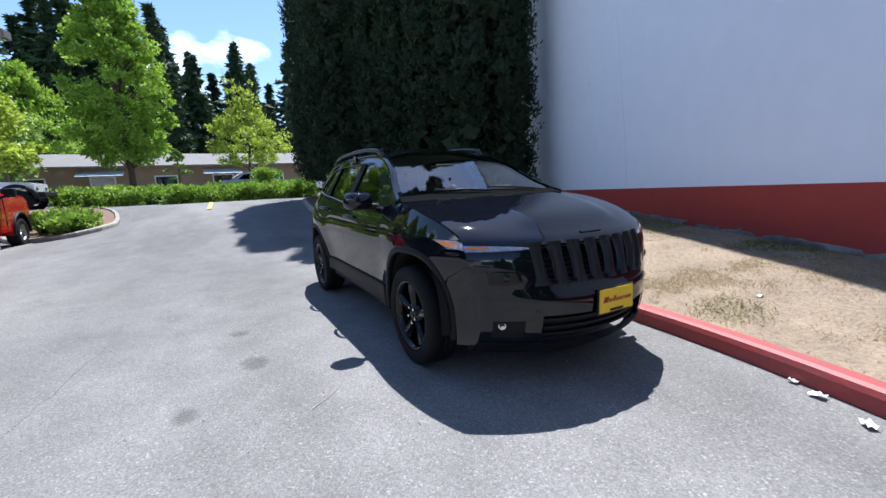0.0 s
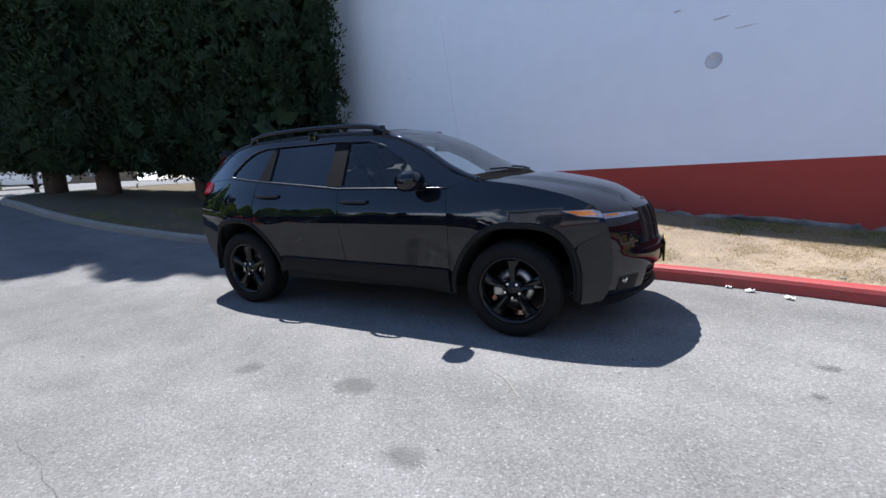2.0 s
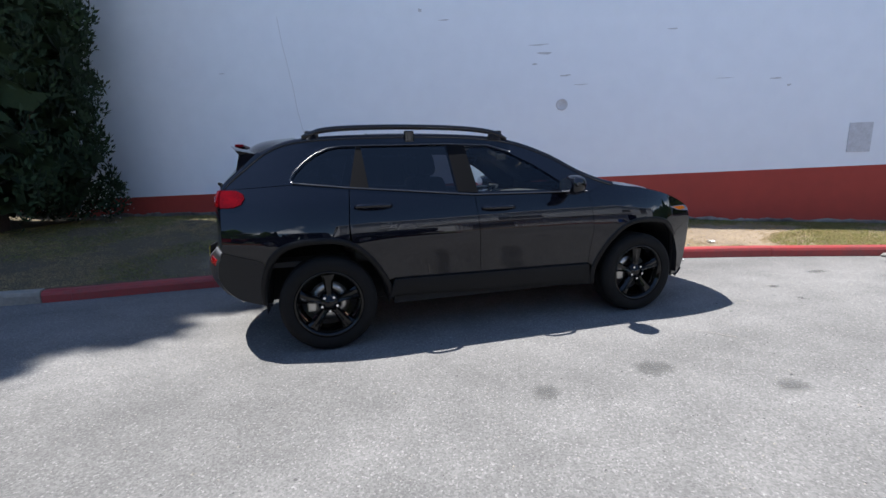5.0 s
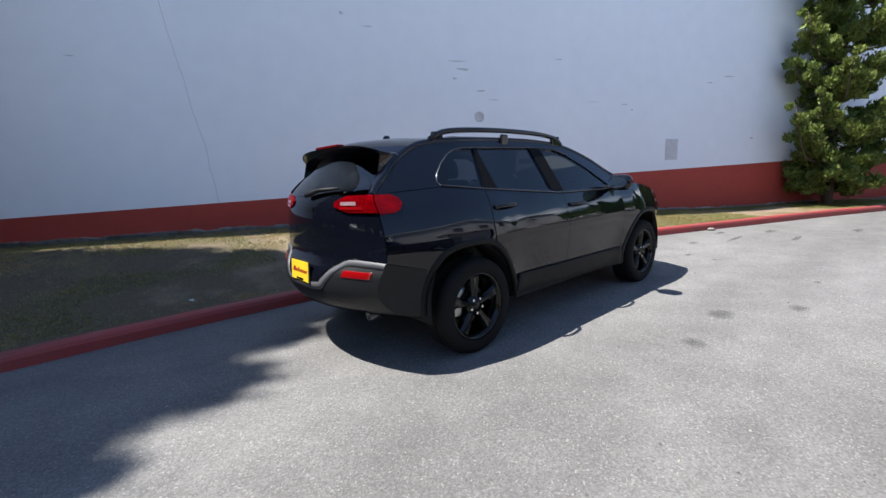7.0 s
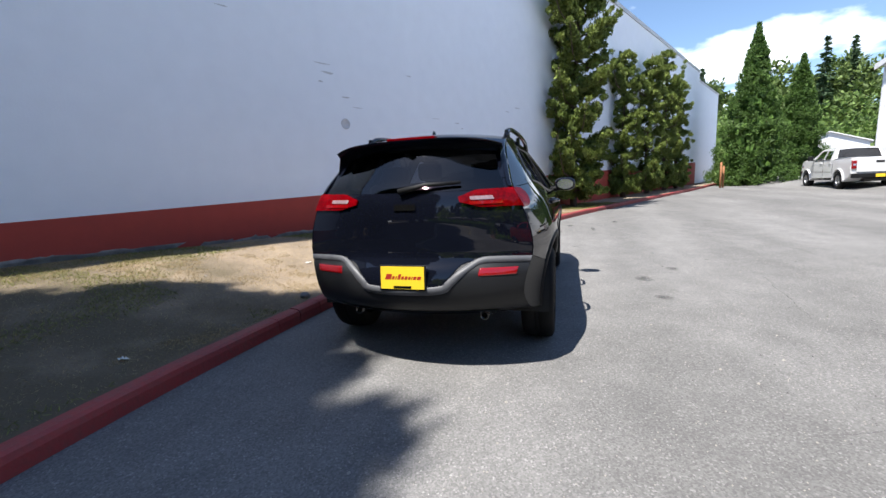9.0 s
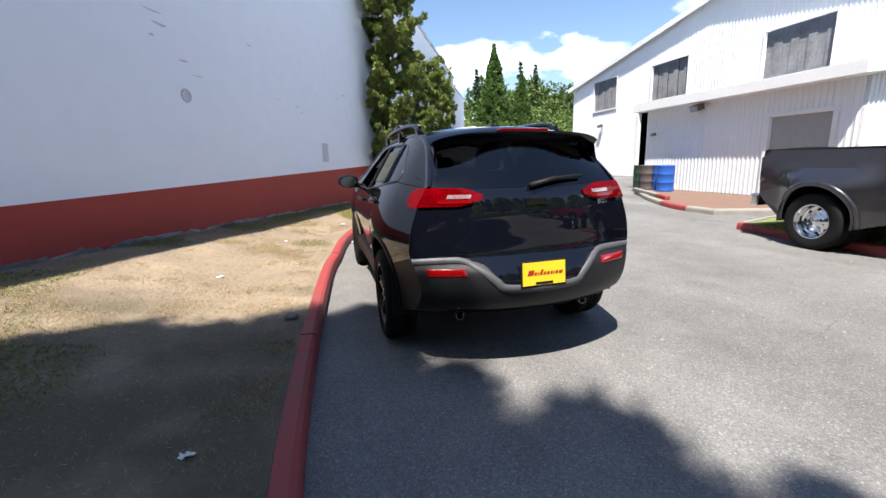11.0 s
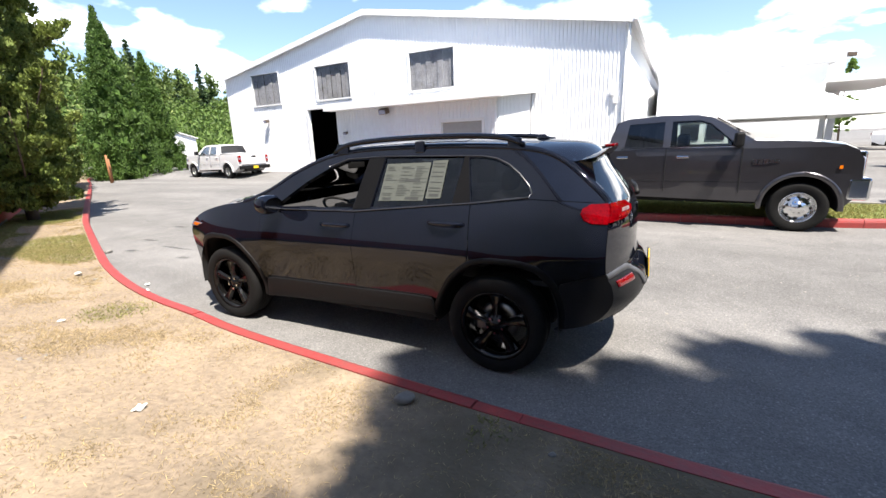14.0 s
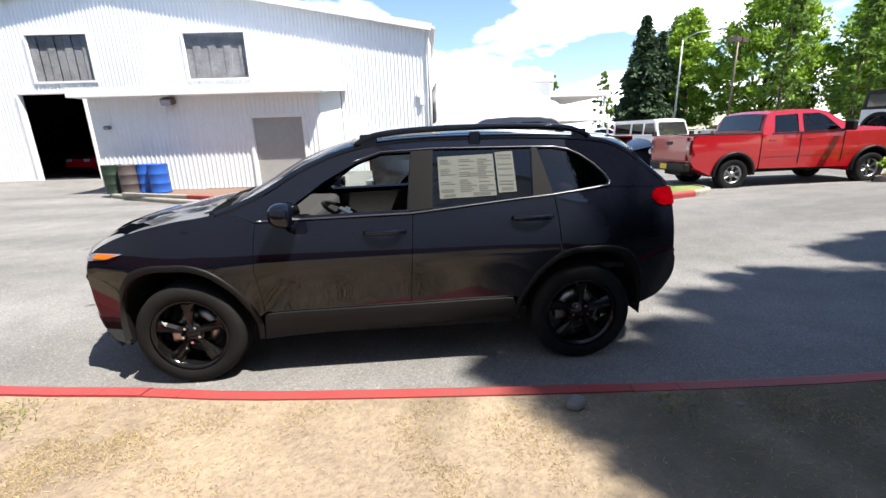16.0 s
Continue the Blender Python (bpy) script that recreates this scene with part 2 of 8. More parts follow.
M_WHITE = material("white_trim", (0.80, 0.80, 0.79), 0.5, other=(0.72, 0.72, 0.71), scale=1, fine=12)
M_GREYDOOR = material("grey_steel_door", (0.36, 0.36, 0.34), 0.55, other=(0.30, 0.30, 0.29), scale=1, fine=10)
# near-black for interiors, undersides, seams and holes, with their shade put into it
M_DARK = material("black_and_shade", (0.006, 0.006, 0.0065), 0.9, other=(0.010, 0.010, 0.010))
M_DARKGLASS = glass("window_film", (0.80, 0.82, 0.85), 0.8)
M_CURTAIN = material("dusty_blind", (0.48, 0.48, 0.50), 0.8, other=(0.22, 0.22, 0.23), scale=2, fine=12)
M_BLACKPAINT = material("black_car_paint", (0.0030, 0.0036, 0.0065), 0.40, metal=0.0, other=(0.0042, 0.0052, 0.0100), scale=3, fine=700, coat=1.0, spec=0.0)
M_PLASTIC = material("black_plastic", (0.006, 0.006, 0.0065), 0.55, other=(0.009, 0.009, 0.0095), scale=4, fine=150, bump=0.15, bump_scale=300, spec=0.25)
M_GLOSSBLACK = material("gloss_black", (0.004, 0.004, 0.004), 0.15, other=(0.006, 0.006, 0.006), coat=0.3, spec=0.2)
M_RUBBER = material("tyre_rubber", (0.006, 0.006, 0.006), 0.8, other=(0.010, 0.010, 0.010), scale=8, fine=60, bump=0.2, bump_scale=80, spec=0.2)
M_CHROME = material("chrome", (0.75, 0.76, 0.78), 0.12, metal=1.0, other=(0.68, 0.69, 0.70))
M_STEEL = material("steel", (0.45, 0.45, 0.44), 0.35, metal=1.0, other=(0.35, 0.35, 0.34), scale=6, fine=60)
M_SATIN = material("satin_trim", (0.25, 0.25, 0.26), 0.3, metal=0.9, other=(0.2, 0.2, 0.21))
M_SILVER = material("grey_bumper_insert", (0.075, 0.077, 0.085), 0.5, metal=0.0, other=(0.062, 0.064, 0.07))
M_TAIL = material("red_lens", (0.20, 0.0005, 0.003), 0.2, other=(0.06, 0.0002, 0.001), scale=14, fine=60, coat=0.35, spec=0.0, bump=0.3, bump_scale=70)
M_TAILDARK = material("dark_red_lens", (0.20, 0.002, 0.004), 0.12, other=(0.25, 0.002, 0.003), coat=1.0)
M_CLEAR = material("clear_lens", (0.42, 0.44, 0.54), 0.1, other=(0.14, 0.15, 0.21), coat=1.0, scale=14, fine=60)
M_AMBER = material("amber_lens", (0.85, 0.22, 0.01), 0.15, other=(0.75, 0.17, 0.01), coat=1.0)
M_PLATE = material("yellow_plate", (0.80, 0.56, 0.02), 0.5, other=(0.75, 0.50, 0.02))
M_PLATERED = material("plate_red_ink", (0.35, 0.02, 0.01), 0.5)
M_PAPER = material("paper", (0.70, 0.71, 0.68), 0.7, other=(0.63, 0.64, 0.61))
M_INK = material("grey_print", (0.030, 0.033, 0.031), 0.7)
M_SHEET = material("price_sheet", (0.066, 0.073, 0.062), 0.7, other=(0.050, 0.056, 0.048))
M_SEAT = material("black_seat_cloth", (0.026, 0.026, 0.028), 0.75, other=(0.036, 0.036, 0.038), bump=0.2)
M_HEADLINER = material("grey_headliner", (0.35, 0.34, 0.32), 0.9)
M_GLASS = glass("clear_glass", (0.72, 0.80, 0.78))
M_SCREEN = glass("windshield_glass", (0.70, 0.80, 0.79), 1.0, 2.1)
M_PRIVACY = glass("privacy_glass", (0.06, 0.066, 0.078), 1.0, 1.55)
M_REDPAINT = material("red_truck_paint", (0.40, 0.006, 0.013), 0.25, other=(0.36, 0.005, 0.011), coat=1.0)
M_GREYPAINT = material("granite_grey_paint", (0.058, 0.055, 0.062), 0.28, metal=0.75, other=(0.070, 0.067, 0.075), coat=1.0, fine=500)
M_WHITEPAINT = material("white_car_paint", (0.72, 0.72, 0.72), 0.28, other=(0.66, 0.66, 0.66), coat=1.0)
M_SILVERPAINT = material("silver_car_paint", (0.42, 0.43, 0.45), 0.3, metal=0.6, other=(0.38, 0.39, 0.41), coat=1.0)
M_BLUE = material("blue_drum", (0.02, 0.10, 0.42), 0.4, other=(0.015, 0.08, 0.34), scale=5)
M_GREENDRUM = material("dark_green_drum", (0.012, 0.035, 0.02), 0.45, other=(0.02, 0.03, 0.02), scale=5)
M_RUSTDRUM = material("brown_drum", (0.09, 0.07, 0.065), 0.6, other=(0.06, 0.05, 0.05), scale=5)
M_BARK = material("bark", (0.11, 0.075, 0.055), 0.95, other=(0.06, 0.042, 0.032), scale=5, fine=25, bump=0.9, bump_scale=18)
M_CYPRESS = material("cypress_leaf", (0.011, 0.025, 0.008), 0.85, other=(0.024, 0.047, 0.014), scale=0.7, fine=5, leafy=0.12)
M_JUNIPER = material("juniper_leaf", (0.095, 0.145, 0.026), 0.75, other=(0.200, 0.240, 0.048), scale=0.8, fine=5, leafy=0.2)
M_ARBOR = material("arborvitae_leaf", (0.052, 0.11, 0.016), 0.7, other=(0.08, 0.145, 0.022), scale=0.5, fine=4, leafy=0.2)
M_MAPLE = material("spring_leaf", (0.20, 0.34, 0.028), 0.6, other=(0.29, 0.43, 0.045), scale=0.5, fine=4, leafy=0.4)
M_LIME = material("lime_leaf", (0.30, 0.40, 0.04), 0.6, other=(0.36, 0.44, 0.05), scale=0.5, fine=4, leafy=0.4)
M_FIR = material("fir_leaf", (0.024, 0.052, 0.020), 0.75, other=(0.045, 0.085, 0.030), scale=0.4, fine=3, leafy=0.1)
M_WOOD = material("mixed_wood_leaf", (0.065, 0.11, 0.03), 0.75, other=(0.16, 0.22, 0.055), scale=0.12, fine=1.2, leafy=0.2)
M_SCRUB = material("scrub_leaf", (0.065, 0.12, 0.025), 0.7, other=(0.13, 0.20, 0.04), scale=0.12, fine=0.9, leafy=0.25)
M_HEDGE = material("hedge_leaf", (0.16, 0.28, 0.028), 0.65, other=(0.27, 0.40, 0.045), scale=0.8, fine=5, leafy=0.3)
M_SHRUB = material("shrub_leaf", (0.11, 0.20, 0.03), 0.65, other=(0.18, 0.28, 0.05), scale=1, fine=6, leafy=0.3)
M_PETAL = material("white_petal", (0.75, 0.75, 0.68), 0.7)
M_LAMPMETAL = material("bronze_pole", (0.16, 0.12, 0.09), 0.5, metal=0.4, other=(0.13, 0.10, 0.08))
M_GALV = material("galvanised_pole", (0.45, 0.46, 0.46), 0.45, metal=0.7, other=(0.38, 0.39, 0.39))
M_ORANGE = material("orange_post", (0.34, 0.14, 0.05), 0.75, other=(0.24, 0.11, 0.05))
M_HOUSE = material("tan_siding", (0.30, 0.21, 0.13), 0.8, other=(0.24, 0.17, 0.11), scale=1, fine=8)
M_SHINGLE = material("grey_shingle", (0.20, 0.19, 0.185), 0.9, other=(0.15, 0.145, 0.14), scale=1, fine=10, bump=0.5)
M_AWNING = material("white_awning", (0.70, 0.72, 0.72), 0.6, other=(0.55, 0.60, 0.60))
M_TENT = material("white_canvas", (0.82, 0.82, 0.80), 0.7, other=(0.76, 0.76, 0.75), leafy=0.0)
M_ROCK = material("grey_stone", (0.16, 0.15, 0.14), 0.85, other=(0.22, 0.21, 0.19), scale=6, fine=40, bump=0.7, bump_scale=30)


# ---- mesh helpers ----
def mesh_ob(name, verts, faces, mat, parent=None, label="", smooth=True):
    me = bpy.data.meshes.new(name)
    me.from_pydata([tuple(v) for v in verts], [], faces)
    me.materials.append(mat)
    if smooth:
        me.polygons.foreach_set("use_smooth", [True] * len(me.polygons))
    ob = new(name, me)
    if parent:
        ob.parent = parent
    if label:
        ob["label"] = label
    return ob


def part(name, bm, mat, parent=None, label="", smooth=False):
    me = bpy.data.meshes.new(name)
    bm.to_mesh(me)
    bm.free()
    me.materials.append(mat)
    if smooth:
        me.polygons.foreach_set("use_smooth", [True] * len(me.polygons))
    ob = new(name, me)
    if parent:
        ob.parent = parent
    if label:
        ob["label"] = label
    return ob


def empty(name, m, label, category, group=""):
    ob = new(name)
    ob.matrix_world = m
    return tagged(ob, label, category, group)


def bevel(ob, width=0.01, segments=2, angle=40):
    md = ob.modifiers.new("bevel", "BEVEL")
    md.width, md.segments, md.limit_method, md.angle_limit = width, segments, "ANGLE", radians(angle)
    return ob


def thick(ob, t):
    md = ob.modifiers.new("thick", "SOLIDIFY")
    md.thickness, md.offset = t, -1.0
    return ob


def solid(ob, t):
    """Gives a sheet a back face and a rim of its own, so that its outer face keeps a clean shine."""
    me = ob.data
    bm = bmesh.new()
    bm.from_mesh(me)
    bm.normal_update()
    outer = list(bm.verts)
    faces = list(bm.faces)
    rim = [[(v.co.copy(), v.co - v.normal * t) for v in (e.link_loops[0].vert, e.link_loops[0].link_loop_next.vert)] for e in bm.edges if len(e.link_loops) == 1]
    inner = {v: bm.verts.new(v.co - v.normal * t) for v in outer}
    for f in faces:
        q = bm.faces.new([inner[v] for v in reversed(f.verts)])
        q.smooth = f.smooth
    for (a, ai), (b, bi) in rim:
        bm.faces.new([bm.verts.new(p) for p in (b, a, ai, bi)])
    bm.to_mesh(me)
    bm.free()
    return ob


def box_bm(lo, hi, bm=None, m=None):
    bm = bm or bmesh.new()
    r = bmesh.ops.create_cube(bm, size=1.0)
    c, s = (Vector(lo) + Vector(hi)) / 2, Vector(hi) - Vector(lo)
    t = Matrix.Translation(c) @ Matrix.Diagonal((*s, 1))
    bmesh.ops.transform(bm, matrix=(m @ t) if m else t, verts=r["verts"])
    return bm


def lathe(profile, n=32, m=None, closed=False):
    """Turns a profile of (radius, along) about the local y axis; returns verts and faces."""
    verts, faces = [], []
    k = len(profile)
    for i in range(n):
        a = 2 * math.pi * i / n
        for r, y in profile:
            verts.append(Vector((r * math.cos(a), y, r * math.sin(a))))
    for i in range(n):
        j = (i + 1) % n
        for q in range(k if closed else k - 1):
            q2 = (q + 1) % k
            faces.append((i * k + q, i * k + q2, j * k + q2, j * k + q))
    if m:
        verts = [m @ v for v in verts]
    return verts, faces


def tube(path, radius, n=8, taper=None):
    """A round bar along a path of points."""
    verts, faces = [], []
    path = [Vector(p) for p in path]
    for i, p in enumerate(path):
        d = (path[min(i + 1, len(path) - 1)] - path[max(i - 1, 0)]).normalized()
        side = d.cross(Vector((0, 0, 1)) if abs(d.z) < 0.9 else Vector((1, 0, 0))).normalized()
        up = side.cross(d)
        r = radius if taper is None else radius + (taper - radius) * i / (len(path) - 1)
        for k in range(n):
            a = 2 * math.pi * k / n
            verts.append(p + (side * math.cos(a) + up * math.sin(a)) * r)
    for i in range(len(path) - 1):
        for k in range(n):
            q = (k + 1) % n
            faces.append((i * n + k, i * n + q, (i + 1) * n + q, (i + 1) * n + k))
    faces += [tuple(range(n - 1, -1, -1)), tuple(range((len(path) - 1) * n, len(path) * n))]
    return verts, faces


def join(*pieces):
    verts, faces = [], []
    for v, f in pieces:
        off = len(verts)
        verts += [Vector(p) for p in v]
        faces += [tuple(i + off for i in q) for q in f]
    return verts, faces


def inside(p, poly):
    c, j = False, len(poly) - 1
    for i in range(len(poly)):
        if (poly[i][1] > p[1]) != (poly[j][1] > p[1]) and p[0] < (poly[j][0] - poly[i][0]) * (p[1] - poly[i][1]) / (poly[j][1] - poly[i][1]) + poly[i][0]:
            c = not c
        j = i
    return c


def dense(poly, step):
    out = []
    for a, b in zip(poly, poly[1:] + poly[:1]):
        k = max(1, int(math.dist(a, b) / step + 0.5))
        out += [(a[0] + (b[0] - a[0]) * i / k, a[1] + (b[1] - a[1]) * i / k) for i in range(k)]
    return out


def fill(outer, holes=(), step=0.07):
    """An even triangle net inside a flat outline with holes."""
    from mathutils.geometry import delaunay_2d_cdt
    loops = [dense(list(outer), step)] + [dense(list(q), step) for q in holes]
    pts, edges = [], []
    for lp in loops:
        o = len(pts)
        pts += lp
        edges += [(o + i, o + (i + 1) % len(lp)) for i in range(len(lp))]
    edge_pts = np.array(pts)
    xs, ys = [p[0] for p in outer], [p[1] for p in outer]
    y, row = min(ys) + step / 2, 0
    while y < max(ys):
        x = min(xs) + step / 2 + (row % 2) * step / 2
        while x < max(xs):
            if inside((x, y), outer) and not any(inside((x, y), q) for q in holes) and np.min(np.hypot(edge_pts[:, 0] - x, edge_pts[:, 1] - y)) > step * 0.55:
                pts.append((x, y))
            x += step
        y, row = y + step * 0.87, row + 1
    v, _, f, _, _, _ = delaunay_2d_cdt([Vector(p) for p in pts], edges, [], 1, 1e-6)
    keep = []
    for t in f:
        c = (sum(v[i][0] for i in t) / len(t), sum(v[i][1] for i in t) / len(t))
        if inside(c, outer) and not any(inside(c, q) for q in holes):
            keep.append(tuple(t))
    return v, keep


def smooth01(u):
    u = min(1.0, max(0.0, u))
    return u * u * (3 - 2 * u)


def height(x, y):
    """The lie of the land: a rise behind the car and a slight one towards the workshop."""
    back = 0.85 * smooth01((-4 - x) / 8.5) + 0.017 * min(22.0, max(0.0, -12 - x))
    across = 0.12 + 0.88 * smooth01((y + 7.5) / 6.5)
    across += (1 - across) * smooth01((-13.2 - x) / 2.6) * smooth01((y + 17) / 4)
    return back * across + 0.25 * smooth01((-13 - y) / 2.5)


# ---- ground ----
def ground_sheet():
    fine = np.concatenate([np.linspace(-900, -60, 8)[:-1], np.linspace(-60, -20, 20, endpoint=False), np.linspace(-20, 30, 100, endpoint=False), np.linspace(30, 70, 16, endpoint=False), np.linspace(70, 900, 8)])
    ys = np.concatenate([np.linspace(-900, -60, 8)[:-1], np.linspace(-60, -20, 16, endpoint=False), np.linspace(-20, 12, 64, endpoint=False), np.linspace(12, 50, 12, endpoint=False), np.linspace(50, 900, 8)])
    verts = [(x, y, height(x, y)) for y in ys for x in fine]
    n = len(fine)
    faces = [(j * n + i, j * n + i + 1, (j + 1) * n + i + 1, (j + 1) * n + i) for j in range(len(ys) - 1) for i in range(n - 1)]
    return tagged(mesh_ob("ground", verts, faces, M_ASPHALT), "worn grey asphalt car park and drive with oil stains", "ground", kind="structure")


ground_sheet()

# street face of the kerb, from the lawn's far corner past the car to the end of the long wall
KERB = [(-15.6, 9.5), (-15.3, 6.0), (-14.7, 3.6), (-13.6, 1.9), (-12.2, 1.05), (-10.5, 0.78), (-9.2, 0.72), (-7.9, 0.82), (-6.6, 1.06), (-5.6, 1.25), (-4.4, 1.42), (-3.0, 1.47), (-2.0, 1.44), (-0.8, 1.37), (0.75, 1.24), (1.5, 1.12), (2.4, 1.0), (3.3, 0.80), (4.4, 0.46), (5.5, 0.04), (7.3, -0.68), (9.5, -1.58), (11.1, -2.30), (15.0, -4.1), (20.0, -6.45), (26.4, -9.4), (31.0, -11.4), (35.0, -13.9), (39.0, -17.4), (42.0, -20.0)]
WALL_A, WALL_S = 4.51, -0.4593


def wall_y(x):
    return WALL_A + WALL_S * x


def curve(points, step):
    """A smooth line through the points, at even steps."""
    p = [Vector(q) for q in points]
    p = [p[0] * 2 - p[1]] + p + [p[-1] * 2 - p[-2]]
    out = []
    for i in range(1, len(p) - 2):
        k = max(2, int((p[i + 1] - p[i]).length / step))
        for j in range(k):
            t = j / k
            out.append(0.5 * (2 * p[i] + (p[i + 1] - p[i - 1]) * t + (2 * p[i - 1] - 5 * p[i] + 4 * p[i + 1] - p[i + 2]) * t * t + (3 * p[i] - p[i - 1] - 3 * p[i + 1] + p[i + 2]) * t ** 3))
    out.append(p[-2])
    return out


def kerb_block(a, b, inner_a, inner_b, gap, jitter):
    """One cast length of kerb between two points of its street face, round-nosed."""
    verts, faces = [], []
    for p, q in ((a, inner_a), (b, inner_b)):
        z = height(p.x, p.y)
        n = (q - p).normalized()
        for d, h in ((0.0, -0.15), (0.0, 0.085 + jitter), (0.012, 0.118 + jitter), (0.04, 0.132 + jitter), (0.118, 0.135 + jitter), (0.122, -0.15)):
            verts.append((p.x + n.x * d, p.y + n.y * d, z + h))
    t = (b - a).normalized() * gap
    for i in range(6):
        verts[i] = (verts[i][0] + t.x, verts[i][1] + t.y, verts[i][2])
        verts[6 + i] = (verts[6 + i][0] - t.x, verts[6 + i][1] - t.y, verts[6 + i][2])
    for i in range(5):
        faces.append((i, i + 1, 7 + i, 6 + i))
    faces += [(5, 4, 3, 2, 1, 0), (6, 7, 8, 9, 10, 11)]
    return verts, faces


def offset(line, d):
    out = []
    for i, p in enumerate(line):
        t = (line[min(i + 1, len(line) - 1)] - line[max(i - 1, 0)]).normalized()
        out.append(p + Vector((-t.y, t.x)) * d)
    return out


KL = curve([Vector(q) for q in KERB], 0.25)
KIN = offset(KL, 0.12)


def kerb_run(name, line, label, red, inner_d=0.15, per=11):
    holder = tagged(new(name), label, "kerb", kind="structure")
    inner = offset(line, inner_d)
    rng = random.Random(5)
    i, count = 0, 0
    while i < len(line) - 1:
        k = min(len(line) - 1, i + per)
        pieces = []
        for q in range(i, k):
            pieces.append(kerb_block(line[q], line[q + 1], inner[q], inner[q + 1], 0.004 if q in (i, k - 1) else -0.0005, 0.0))
        v, f = join(*pieces)
        dz, mid = rng.uniform(-0.006, 0.006), line[(i + k) // 2]
        mesh_ob("kerb_stone", [(p[0], p[1], p[2] + dz) for p in v], f, M_REDCURB if red(mid) else M_CONCRETE, holder, smooth=False)
        i, count = k, count + 1
    return holder


kerb_run("kerb_lawn", KL, "red-painted concrete kerb with worn joints along the dry lawn", lambda p: -6.0 < p.x < 36.0)

# the lawn between the kerb and the long wall
def lawn_height(x, y, u):
    edge = height(x, y) + 0.125
    top = 0.50 - 0.032 * max(0.0, min(x, 11) + 1) if x > -1 else 0.50
    top = max(top, 0.14)
    if x < -4:
        top = max(top, height(x, y) + 0.22)
    bump = 0.02 * noise.noise((x * 0.9, y * 0.9, 0.3)) + 0.008 * noise.noise((x * 4, y * 4, 2.0))
    return edge + (top - edge) * smooth01(u * 1.05) + bump * min(1.0, u * 6)


def lawn_sheet():
    verts, faces, m = [], [], 22
    cols = []
    for p in KIN:
        if p.x < -13.2:
            q = Vector((-13.3 + (p.y - 2) * 0.05, 10.4))
        else:
            # foot on the wall, square across from the kerb where it follows the wall
            t = ((p.x - 0) + (p.y - WALL_A) * WALL_S) / (1 + WALL_S ** 2)
            q = Vector((t, wall_y(t)))
        cols.append((p, q))
    for p, q in cols:
        for j in range(m + 1):
            u = j / m
            r = p.lerp(q, u)
            verts.append((r.x, r.y, lawn_height(r.x, r.y, u)))
    for i in range(len(cols) - 1):
        for j in range(m):
            a = i * (m + 1) + j
            faces.append((a, a + m + 1, a + m + 2, a + 1))
    return tagged(mesh_ob("lawn", verts, faces, M_DIRT), "parched yellow lawn with bare dirt patches beside the wall", "lawn", kind="structure"), cols


LAWN, LAWN_COLS = lawn_sheet()
U_WALL = Vector((1, WALL_S, 0)).normalized()
N_WALL = Vector((WALL_S, -1, 0)).normalized()
WALL_M = Matrix(((U_WALL.x, -N_WALL.x, 0, 0), (U_WALL.y, -N_WALL.y, 0, WALL_A), (0, 0, 1, 0), (0, 0, 0, 1)))


def wall_u(x):
    return x * math.sqrt(1 + WALL_S ** 2)


